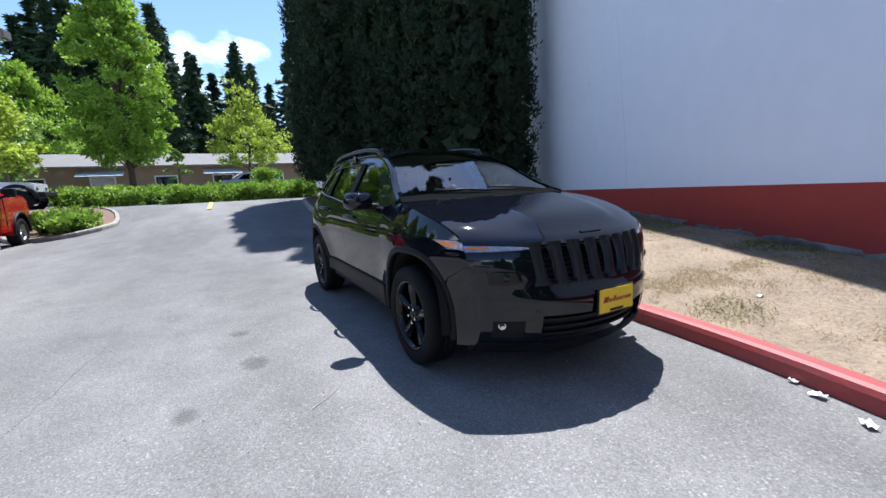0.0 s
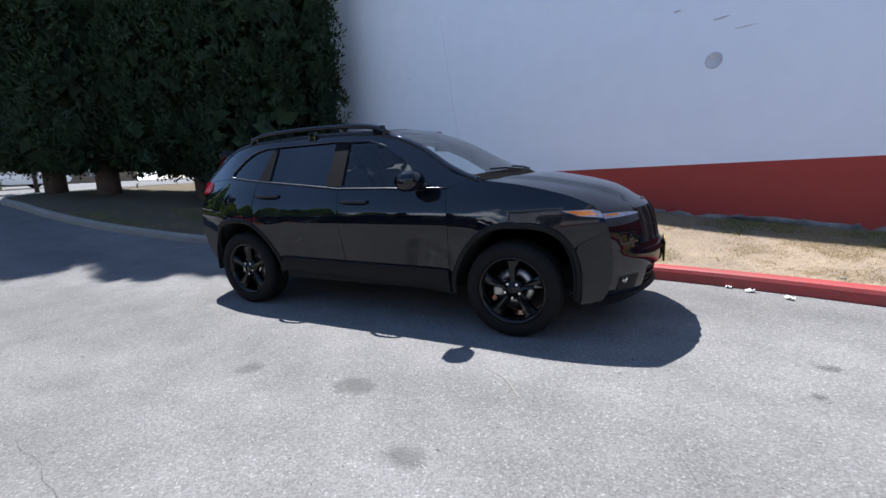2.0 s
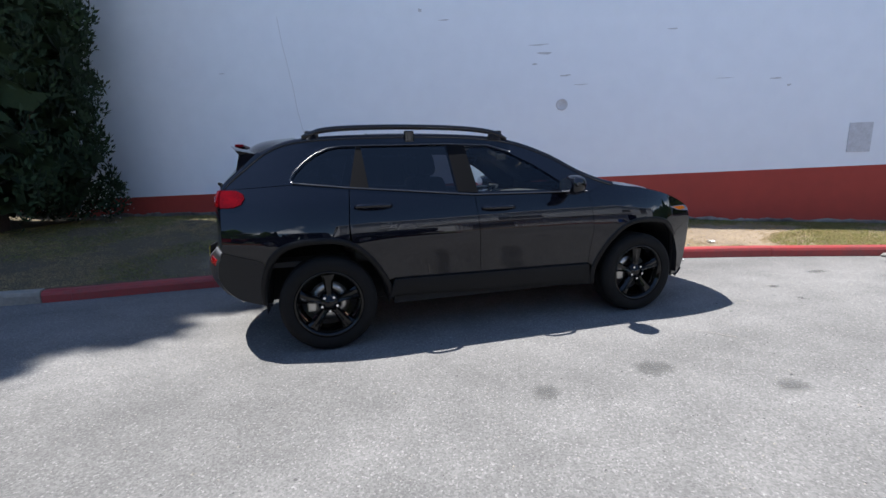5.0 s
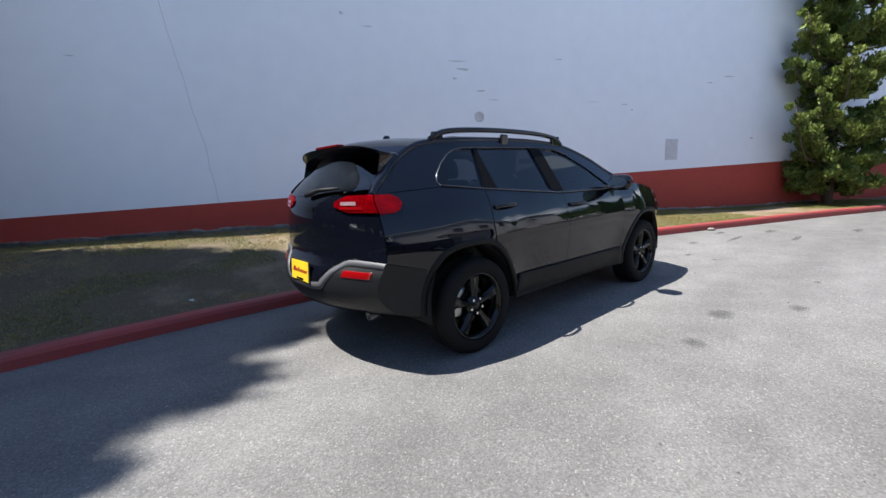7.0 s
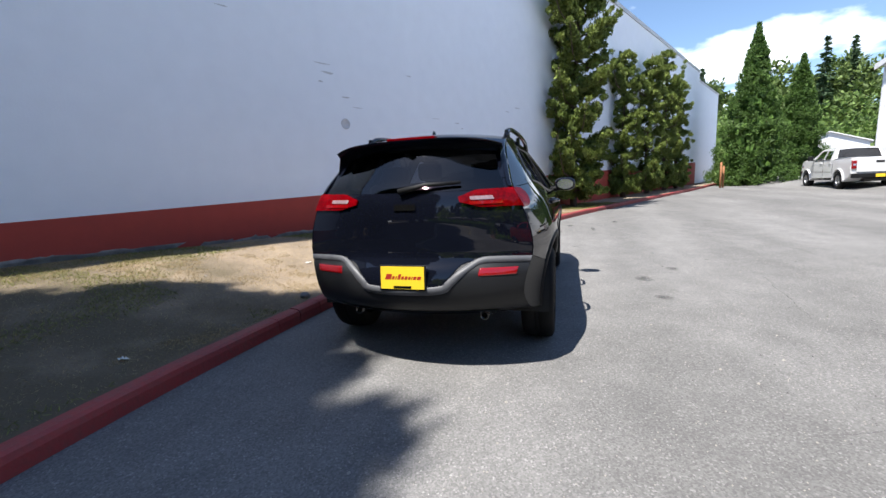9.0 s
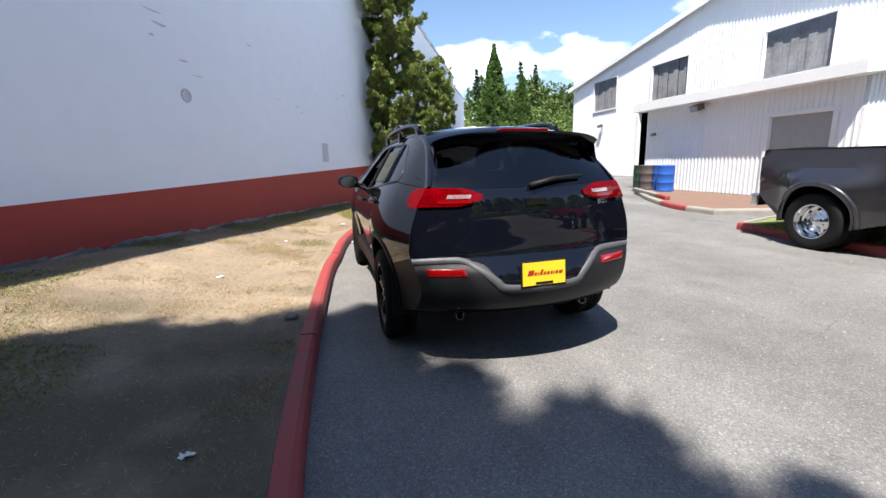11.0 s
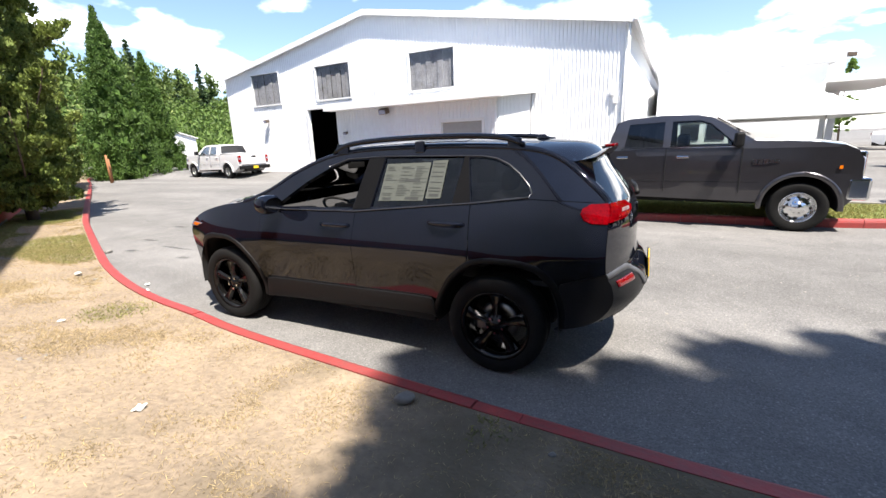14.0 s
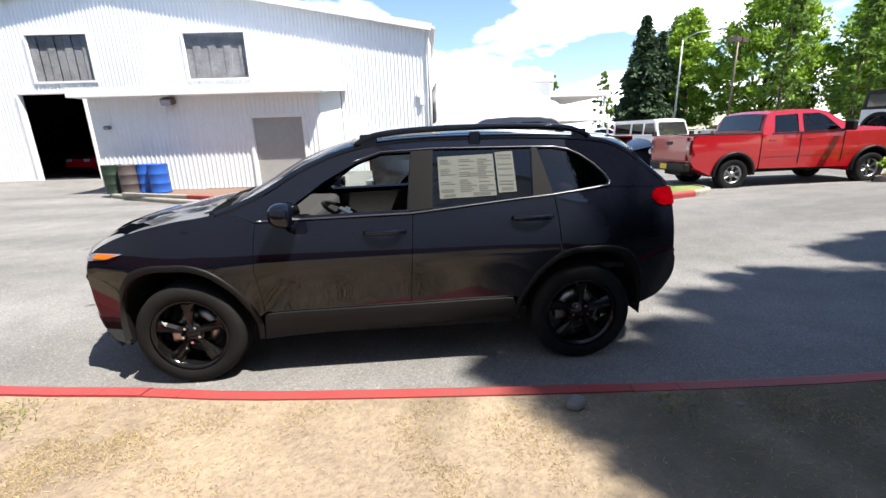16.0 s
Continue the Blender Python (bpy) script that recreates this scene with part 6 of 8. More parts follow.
    for x in (c0 + 0.45, c0 + 1.25):
        for y in (-0.42, 0.42):
            bevel(part("seat", box_bm((x - 0.1, y - 0.25, 0.62), (x + 0.08, y + 0.25, 1.62)), M_SEAT, root, "grey cloth seat"), 0.06)
    bevel(part("dashboard", box_bm((c0 + 2.0, -0.85, 0.9), (c0 + 2.35, 0.85, 1.36)), M_SEAT, root), 0.05)
    # seams, handles, trim, mirrors
    for sg in (-1, 1):
        for x in (c0 + 1.01, c0 + 2.15):
            part("door_seam", box_bm((x - 0.006, sg * truck_w(x, 1.0) - 0.01, 0.62), (x + 0.006, sg * truck_w(x, 1.0) + 0.004, 1.37)), M_DARK, root)
        for x in (c0 + 0.18, c0 + 1.18):
            bevel(part("door_handle", box_bm((x, sg * 0.985 - 0.005, 1.20), (x + 0.20, sg * 0.985 + 0.035, 1.245)), M_CHROME if chrome else paint, root, "chrome door handle" if chrome else ""), 0.012)
        part("belt_line", box_bm((c0 + 0.25, sg * 0.975 - 0.01, 1.375), (c0 + 2.12, sg * 0.975 + 0.012, 1.392)), M_CHROME if chrome else M_PLASTIC, root)
        mir = bevel(part("door_mirror", box_bm((c0 + 2.0, sg * 1.17 - 0.13, 1.38), (c0 + 2.14, sg * 1.17 + 0.11, 1.62)), M_CHROME if chrome and not dually else M_PLASTIC, root, "large door mirror"), 0.04)
        v, f = tube([(c0 + 2.07, sg * 0.95, 1.38), (c0 + 2.07, sg * 1.1, 1.42)], 0.035, 6)
        mesh_ob("mirror_arm", v, f, M_PLASTIC, root)
        bevel(part("headlamp", box_bm((c0 + 3.38, sg * 0.80 - 0.17, 0.98), (c0 + 3.69, sg * 0.80 + 0.186, 1.20)), M_CLEAR, root, "clear headlamp"), 0.04)
        part("marker", box_bm((c0 + 3.39, sg * 0.985 - 0.02, 1.02), (c0 + 3.43, sg * 0.985 + 0.006, 1.07)), M_AMBER, root)
        for cx, wf in ((0.0, bedw), (fx, truck_w)):
            o, i = arc(cx, 0.555, -6, 186, 20, wr + 0.02), list(reversed(arc(cx, 0.485, -6, 186, 20, wr + 0.02)))
            v, f = fill(o + i, (), 0.08)
            thick(mesh_ob("wheel_flare", [(p[0], sg * (wf(p[0], p[1]) + 0.045), p[1]) for p in v], f if sg < 0 else [tuple(reversed(q)) for q in f], arch_mat, root), 0.06)
            hv = []
            for k in range(17):
                t = radians(-8 + 196 * k / 16)
                for y in (wf(cx, 0.8) - 0.01, 0.45):
                    hv.append((cx + 0.50 * math.cos(t), sg * y, wr + 0.02 + 0.50 * math.sin(t)))
            mesh_ob("wheel_housing", hv, [(2 * k, 2 * k + 1, 2 * k + 3, 2 * k + 2) for k in range(16)] + [tuple(range(1, 34, 2))], M_DARK, root)
        y_r = 1.045 if dually else 0.87
        if dually:
            disc_wheel(root, fx, sg, sg * 0.88, wr, 0.235, 0.04)
            disc_wheel(root, 0.0, sg, sg * y_r, wr, 0.235, -0.06)
        else:
            wheel(root, fx, sg, sg * 0.87, wr, 0.27, 0.22, rim or M_CHROME, spoke)
            wheel(root, 0.0, sg, sg * y_r, wr, 0.25, 0.22, rim or M_CHROME, spoke)
        # thin near-black strip that draws the body crease's shade as colour
        part("crease_shade", box_bm((c0 + 0.02, sg * truck_w(0, 0.80) - 0.004, 0.795), (c0 + 2.42, sg * truck_w(0, 0.80) + 0.004, 0.803)), M_DARK, root)
        if dually:
            wheel(root, 0.0, sg, sg * (y_r - 0.30), wr, 0.25, 0.225, rim or M_CHROME, spoke)
            bm = bmesh.new()
            for k in range(5):
                box_bm((c0 + 2.30 + k * 0.075, sg * 0.987, 1.09 + (0.02 if k > 2 else 0)), (c0 + 2.36 + k * 0.075, sg * 0.993, 1.17), bm)
            part("nameplate_marks", bm, M_CHROME, root, "small chrome nameplate shapes")
            part("side_marker", box_bm((0.70, sg * 0.99, 0.98), (0.78, sg * 0.998, 1.0)), M_AMBER, root)
    bevel(part("front_bumper", box_bm((c0 + 3.52, -0.99, 0.54), (c0 + 3.80, 0.99, 0.88)), M_CHROME if chrome else M_PLASTIC, root, "bright front bumper" if chrome else "dark front bumper"), 0.04)
    gr = bevel(part("grille", box_bm((c0 + 3.62, -0.60, 0.86), (c0 + 3.78, 0.60, 1.26)), M_CHROME if chrome else M_PLASTIC, root), 0.03)
    for a, b in ((-0.55, -0.03), (0.03, 0.55)):
        part("grille_opening", box_bm((c0 + 3.772, a, 0.90), (c0 + 3.784, b, 1.22)), M_DARK, gr)
    bevel(part("chassis", box_bm((rear + 0.1, -0.42, 0.36), (c0 + 3.55, 0.42, 0.56)), M_DARK, root), 0.03)
    return root


f_dir = Vector((-0.996, 0.09))
pickup(pose(-0.44, -6.43, -0.005, 0, 0, math.degrees(math.atan2(f_dir.y, f_dir.x))), M_GREYPAINT, "dark grey crew-cab pickup with dual rear wheels, half on a kerb", "parked pickups", dually=True, bed=2.5, rear=-1.0, rim=M_CHROME, spoke=8)
red_m = pose(-8.5, -7.8, 0.02, 0, -1.0, 178)
pickup(red_m, M_REDPAINT, "bright red crew-cab pickup with black wheel flares", "parked pickups", bed=1.75, rear=-1.12, rim=M_STEEL, arch_mat=M_PLASTIC, chrome=False, spoke=6)
pickup(pose(19.9, -14.35, 0.03, 0, 0, -6), M_WHITEPAINT, "white crew-cab pickup parked by the workshop", "parked pickups", bed=1.75, rear=-1.12, rim=M_STEEL, chrome=False)


def boxy(m, paint, label, top_mat):
    """An upright off-road car with a separate hard top."""
    root = empty("offroad_car", m, label, "car", "parked off-road cars")
    wf = lambda x, z: 0.80 - 0.06 * max(0, z - 1.15)
    wb, wr = 2.95, 0.40
    body = [(-0.75, 0.55), (-0.75, 1.12), (1.95, 1.12), (2.15, 1.13), (3.2, 1.08), (3.42, 1.02), (3.42, 0.60)] + arc(wb, 0.46, 15, 175, 10, 0.42) + [(2.3, 0.45), (0.6, 0.45)] + arc(0, 0.46, 5, 175, 10, 0.42)
    shell("body", body, (), wf, paint, root)
    w1 = [(-0.62, 1.22), (0.35, 1.22), (0.35, 1.66), (-0.60, 1.66)]
    w2 = [(0.45, 1.22), (1.10, 1.22), (1.10, 1.66), (0.45, 1.66)]
    w3 = [(1.20, 1.22), (1.85, 1.22), (1.68, 1.66), (1.20, 1.66)]
    top = [(-0.75, 1.13), (1.98, 1.13), (1.74, 1.74), (1.6, 1.80), (-0.70, 1.80)]
    shell("hard_top", top, (w1, w2, w3), wf, top_mat, root)
    for w in (w1, w2, w3):
        pane_pair("side_window", w, wf, M_PRIVACY, root)
    vv = [(1.985 - 0.21 * t, s * (0.70 - 0.04 * t), 1.19 + 0.50 * t) for t in (0, 1) for s in (-1, 1)]
    mesh_ob("windshield", [(p[0] + 0.03, p[1], p[2]) for p in vv], [(0, 1, 3, 2)], M_DARKLAMP, root, "flat windshield", smooth=False)
    part("back_window", box_bm((-0.765, -0.58, 1.24), (-0.755, 0.58, 1.68)), M_DARKLAMP, root)
    for sg in (-1, 1):
        for cx in (0.0, wb):
            wheel(root, cx, sg, sg * 0.80, wr, 0.26, 0.22, M_GLOSSBLACK)
            v, f = fill(arc(cx, 0.60, 5, 175, 12, 0.42) + list(reversed(arc(cx, 0.47, 5, 175, 12, 0.42))), (), 0.1)
            thick(mesh_ob("fender_flare", [(p[0], sg * 0.93, p[1]) for p in v], f if sg < 0 else [tuple(reversed(q)) for q in f], M_PLASTIC, root), 0.16)
        bevel(part("tail_lamp", box_bm((-0.80, sg * 0.72 - 0.06, 0.82), (-0.74, sg * 0.72 + 0.06, 1.06)), M_TAIL, root), 0.01)
        v, f = lathe([(0, 0.02), (0.085, 0.0), (0.095, -0.02)], 16, Matrix.Translation((3.45, sg * 0.52, 0.88)) @ pose(0, 0, 0, 0, 0, -90))
        mesh_ob("headlamp", v, f, M_CLEAR, root)
        bevel(part("door_mirror", box_bm((1.9, sg * 0.95 - 0.1, 1.15), (2.0, sg * 0.95 + 0.1, 1.32)), M_PLASTIC, root), 0.03)
    v, f = lathe([(0.2, -0.12), (0.36, -0.12), (0.38, -0.08), (0.38, 0.08), (0.36, 0.12), (0.0, 0.12)], 24, Matrix.Translation((-0.92, 0.05, 0.98)) @ pose(0, 0, 0, 0, 0, 90))
    mesh_ob("spare_wheel", v, f, M_RUBBER, root, "spare wheel on the tailgate")
    bevel(part("front_bumper", box_bm((3.45, -0.8, 0.52), (3.7, 0.8, 0.72)), M_PLASTIC, root), 0.03)
    bevel(part("rear_bumper", box_bm((-0.95, -0.8, 0.52), (-0.76, 0.8, 0.70)), M_PLASTIC, root), 0.03)
    part("chassis", box_bm((-0.7, -0.4, 0.36), (3.4, 0.4, 0.56)), M_DARK, root)


boxy(pose(-17.9, -11.0, height(-17.9, -10) + 0.01, 0, 0, 90), M_WHITEPAINT, "white off-road car with a black hard top", M_PLASTIC)
boxy(pose(-10.5, -15.4, height(-10.8, -14) + 0.01, 0, 0, 103), M_WHITEPAINT, "white four-door off-road car with a white hard top", M_WHITEPAINT)


def saloon(m, paint, label):
    root = empty("saloon_car", m, label, "car", "parked cars")
    wf = lambda x, z: 0.88 - 0.42 * max(0.0, z - 0.88) - 0.05 * max(0.0, 0.5 - z)
    wb = 2.7
    body = [(-0.9, 0.45), (-1.0, 0.75), (-0.92, 0.98), (-0.35, 1.02), (0.25, 1.38), (0.75, 1.44), (1.35, 1.40), (2.05, 1.02), (3.0, 0.90), (3.45, 0.74), (3.5, 0.40), (3.35, 0.25)] + arc(wb, 0.37, -10, 190, 10, 0.33) + [(2.0, 0.22), (0.7, 0.22)] + arc(0, 0.37, -10, 190, 10, 0.33) + [(-0.6, 0.30)]
    w = [(-0.1, 1.02), (1.85, 1.0), (1.32, 1.33), (0.75, 1.37), (0.28, 1.30)]
    shell("body", body, (w,), wf, paint, root)
    pane_pair("side_window", w, wf, M_PRIVACY, root)
    for a, b, nm in (((2.02, 1.06), (1.38, 1.41), "windshield"), ((-0.30, 1.06), (0.22, 1.38), "back_window")):
        vv = [(a[0] + (b[0] - a[0]) * t, s * (0.72 - 0.10 * t), a[1] + (b[1] - a[1]) * t + 0.045) for t in (0, 1) for s in (-1, 1)]
        mesh_ob(nm, vv, [(0, 1, 3, 2)], M_DARKLAMP, root, smooth=False)
    for sg in (-1, 1):
        for cx in (0.0, wb):
            wheel(root, cx, sg, sg * 0.76, 0.33, 0.2, 0.2, M_STEEL)
        part("tail_lamp", box_bm((-1.0, sg * 0.68 - 0.14, 0.76), (-0.92, sg * 0.68 + 0.14, 0.92)), M_TAIL, root)
        part("headlamp", box_bm((3.35, sg * 0.62 - 0.16, 0.64), (3.49, sg * 0.62 + 0.16, 0.76)), M_CLEAR, root)
    part("underside", box_bm((-0.9, -0.55, 0.2), (3.3, 0.55, 0.4)), M_DARK, root)
    return root


rng = random.Random(21)
for x, y, a, pt, nm in ((-24.5, -0.3, 95, M_SILVERPAINT, "silver"), (-26.5, 5.2, 100, M_WHITEPAINT, "white"), (-14.5, -30.0, 160, M_WHITEPAINT, "white"), (-17.0, -33.5, 160, M_REDPAINT, "red"), (-20.0, -37.5, 160, M_GREYPAINT, "grey"), (-23.5, -41.0, 160, M_SILVERPAINT, "silver"), (-27.0, -33.0, 190, M_WHITEPAINT, "white"), (-31.0, -34.5, 190, M_REDPAINT, "red"), (-26.0, -46.0, 160, M_WHITEPAINT, "white"), (-35.0, -30.0, 190, M_SILVERPAINT, "silver"), (-38.5, -26.0, 200, M_WHITEPAINT, "white"), (-33.5, -22.5, 190, M_GREYPAINT, "grey"), (45.0, -22.5, 60, M_GREYPAINT, "grey")):
    saloon(pose(x, y, height(x, y) + 0.01, 0, 0, a), pt, nm + " saloon car parked in the far lot")
p = B_M @ Vector((15.5, -5.5, 0.27))
saloon(pose(p.x, p.y, p.z, 0, 0, math.degrees(B_M.to_euler().z) + 70), M_REDPAINT, "red saloon car inside the dark service bay")


# ---- planting ----
def kites(centres, dirs, length, width, rs):
    """Leaf-shaped quads: arrays of places and directions; returns vertices as rows of four."""
    n = len(centres)
    d = dirs / np.maximum(np.linalg.norm(dirs, axis=1, keepdims=True), 1e-6)
    r = rs.normal(size=(n, 3))
    p = np.cross(d, r)
    p /= np.maximum(np.linalg.norm(p, axis=1, keepdims=True), 1e-6)
    ln = (length * rs.uniform(0.6, 1.4, n))[:, None]
    wd = (width * rs.uniform(0.6, 1.4, n))[:, None]
    a = centres - d * ln * 0.5
    b = centres + d * ln * 0.5
    m = centres - d * ln * 0.05
    bend = np.cross(d, p) * wd * 0.25
    return np.stack([a, m + p * wd * 0.5 + bend, b, m - p * wd * 0.5 + bend], 1)


def leaf_ob(name, quads, mat, parent=None, label=""):
    q = np.concatenate(quads).reshape(-1, 3)
    n = len(q) // 4
    me = bpy.data.meshes.new(name)
    me.vertices.add(len(q))
    me.vertices.foreach_set("co", q.astype(np.float32).ravel())
    me.loops.add(len(q))
    me.loops.foreach_set("vertex_index", np.arange(len(q), dtype=np.int32))
    me.polygons.add(n)
    me.polygons.foreach_set("loop_start", np.arange(0, len(q), 4, dtype=np.int32))
    me.update(calc_edges=True)
    me.materials.append(mat)
    ob = new(name, me)
    if parent:
        ob.parent = parent
    if label:
        ob["label"] = label
    return ob


def clump(rs, c, r, n, length, width, up=0.5, shell_in=0.55, squash=(1, 1, 1)):
    """Leaves in a rounded clump about c, mostly near its surface, pointing outwards and up."""
    u = rs.normal(size=(n, 3))
    u /= np.linalg.norm(u, axis=1, keepdims=True)
    k = rs.uniform(shell_in, 1.08, n)[:, None]
    pos = np.array(c) + u * k * r * np.array(squash)
    d = u + np.array((0, 0, up)) + rs.normal(scale=0.45, size=(n, 3))
    return kites(pos, d, length, width, rs)


def trunk(root, pts, r0, r1, mat=None, name="trunk"):
    v, f = tube(curve([Vector(p) for p in pts], 0.4) if len(pts) > 2 else pts, r0, 9, r1)
    return mesh_ob(name, v, f, mat or M_BARK, root)


def big_cypress(x, y, h, r, seed, shoulder=0.70, foot=0.75):
    rs = np.random.RandomState(seed)
    z0 = height(x, y) + 0.15
    root = empty("conifer", pose(x, y, z0), "tall dense dark green conifer beside the wall", "tree", "tall dark conifers")
    trunk(root, [(0, 0, -0.3), (0.05, 0.02, 1.5), (0.0, 0.05, h * 0.85)], 0.30, 0.05)
    for k in range(6):
        a = rs.uniform(0, 6.28)
        trunk(root, [(0, 0, 0.6 + 0.25 * k), (0.7 * math.cos(a), 0.7 * math.sin(a), 1.0 + 0.3 * k), (1.2 * math.cos(a), 1.2 * math.sin(a), 1.6 + 0.3 * k)], 0.05, 0.015, name="limb")
    quads = []
    # several upright columns grown together, the inner ones tallest
    cols = [(0.0, 0.0, h, 0.62 * r)]
    m = 9
    for k in range(m):
        a = 2 * math.pi * (k + rs.uniform(-0.25, 0.25)) / m
        q = r * rs.uniform(0.60, 0.72)
        cols.append((q * math.cos(a), q * math.sin(a), h * rs.uniform(shoulder, shoulder + 0.09), r * rs.uniform(0.31, 0.38)))
    for k in range(4):
        a = 2 * math.pi * (k + rs.uniform(-0.3, 0.3)) / 4
        cols.append((0.30 * r * math.cos(a), 0.30 * r * math.sin(a), h * rs.uniform(0.86, 0.93), 0.36 * r))
    for cx, cy, hc, cr in cols:
        face = math.atan2(cy, cx)
        def rad(z):
            v = z / hc
            return cr * smooth01((z - foot + 0.45) / 1.1) * max(0.0, 1 - v ** 4.5) ** 0.8
        for k in range(195):
            z = foot + (hc - foot - 0.05) * rs.uniform(0, 1)
            a = face + (rs.uniform(-2.0, 2.0) if cx or cy else rs.uniform(-3.14, 3.14))
            lump = rs.uniform(0.15, 0.30)
            d = max(0.0, rad(z) * (1 + 0.12 * math.sin(z * 3.3 + face * 7)) - lump * 0.35)
            p = (cx + d * math.cos(a), cy + d * math.sin(a), z)
            quads.append(clump(rs, p, lump, 32, 0.125, 0.048, 1.1, 0.3, (1, 1, 1.5)))
        z = rs.uniform(foot, hc * 0.97, 420)
        q = np.array([rad(t) for t in z]) * np.sqrt(rs.uniform(0, 0.5, 420))
        a = rs.uniform(0, 6.28, 420)
        quads.append(kites(np.stack([cx + q * np.cos(a), cy + q * np.sin(a), z], 1), rs.normal(size=(420, 3)), 0.48, 0.36, rs))
    leaf_ob("crown", quads, M_CYPRESS, root)
    return root


big_cypress(-13.9, 2.9, 14.6, 1.75, 1)
big_cypress(-11.2, 2.95, 13.4, 1.8, 2, 0.74)
big_cypress(-9.1, 4.3, 15.0, 1.9, 3, 0.78)
big_cypress(-7.12, 5.2, 15.3, 1.98, 4, 0.73, 0.45)


def juniper(x, y, h, seed, spread=1.0, limbs=44, arms=(), full=1.0):
    """An upright twisted juniper: a dark core and many upswept limbs, each clothed in separate tufts with gaps between."""
    rs = np.random.RandomState(seed)
    root = empty("juniper", pose(x, y, 0.22), "twisted upright green juniper beside the wall", "tree", "junipers along the wall")
    lean = rs.uniform(-0.25, 0.25, 2)
    trunk(root, [(0, 0, -0.3), (0.1, 0.05, h * 0.3), (lean[0], lean[1] * 0.5, h * 0.6), (lean[0] * 0.6, lean[1] * 0.5, h * 0.97)], 0.13, 0.015)
    quads = []
    def at(u):
        return lean[0] * min(1.0, u * 1.5), lean[1] * 0.5 * min(1.0, u * 1.5)
    m = int(420 * full)
    u = rs.uniform(0.03, 0.85, m)
    q = spread * 0.34 * (1 - u) ** 0.6 * np.sqrt(rs.uniform(0, 1, m))
    a = rs.uniform(0, 6.28, m)
    quads.append(kites(np.stack([lean[0] * u + q * np.cos(a), lean[1] * u * 0.5 + q * np.sin(a), u * h], 1), rs.normal(size=(m, 3)), 0.24, 0.16, rs))
    rows = []
    for i in range(limbs):
        u = 0.03 + 0.96 * ((i + rs.uniform(0, 0.7)) / limbs) ** 1.1
        ln = spread * (1.15 * (1 - u) ** 0.6 + 0.25) * rs.uniform(0.65, 1.2)
        rows.append((u, i * 2.4 + rs.uniform(-0.5, 0.5), ln, rs.uniform(0.25, 0.8)))
    rows += [(0.03 + 0.011 * k, 2.4 * k, spread * rs.uniform(0.75, 1.05), rs.uniform(0.0, 0.15)) for k in range(9)]
    rows += list(arms)
    for u, a, ln, rise in rows:
        base = Vector((*at(u), h * u * 0.97))
        out = Vector((math.cos(a), math.sin(a), 0))
        side = Vector((-out.y, out.x, 0))
        tip = base + out * ln + Vector((0, 0, ln * rise))
        mid = base + out * ln * 0.65 + Vector((0, 0, ln * rise * 0.10))
        trunk(root, [base, mid, tip], 0.030, 0.006, name="limb")
        k = max(4, int(ln * 5.2))
        for j in range(k):
            t = 0.25 + 0.78 * (j + rs.uniform(0.2, 0.8)) / k
            p = (1 - t) ** 2 * base + 2 * t * (1 - t) * mid + t * t * tip
            r = 0.215 * (1.18 - 0.68 * t) * rs.uniform(0.7, 1.3)
            for w in ((-1, 0, 1) if t < 0.8 else (0,)):
                c = p + side * w * r * rs.uniform(0.9, 1.7) + Vector((0, 0, 0.06 if w == 0 else -0.04)) + Vector(rs.normal(scale=0.05, size=3))
                rr = r * (1.0 if w == 0 else 0.8)
                quads.append(clump(rs, c, rr, int(96 * full), 0.088, 0.040, 1.1, 0.72, (1, 1, 0.9)))
                quads.append(kites(np.array(c) + rs.normal(scale=0.3 * rr, size=(10, 3)), rs.normal(size=(10, 3)), 1.1 * rr, 0.9 * rr, rs))
    leaf_ob("crown", quads, M_JUNIPER, root)


juniper(11.3, -1.25, 9.8, 11, 1.15, 46, [(0.62, 2.75, 2.3, 0.6), (0.57, -0.6, 2.2, 0.75), (0.70, 2.3, 1.6, 0.9), (0.50, 3.0, 1.8, 0.5), (0.68, -1.0, 1.6, 0.9), (0.80, -0.4, 1.2, 1.1)])
juniper(16.4, -3.5, 6.4, 12, 0.72, 26, [(0.75, 2.6, 1.2, 1.1), (0.85, 0.2, 0.8, 1.4)], 0.8)
juniper(19.4, -5.0, 7.0, 13, 0.75, 24, [(0.7, 2.4, 1.5, 1.0), (0.8, -0.6, 1.2, 1.2)], 0.8)
juniper(22.4, -6.4, 7.8, 14, 0.80, 26, [(0.7, -0.7, 1.8, 1.0), (0.65, 2.6, 1.5, 0.9)], 0.8)
juniper(24.6, -7.5, 6.6, 15, 0.70, 20, [(0.8, 2.6, 1.2, 1.1)], 0.8)


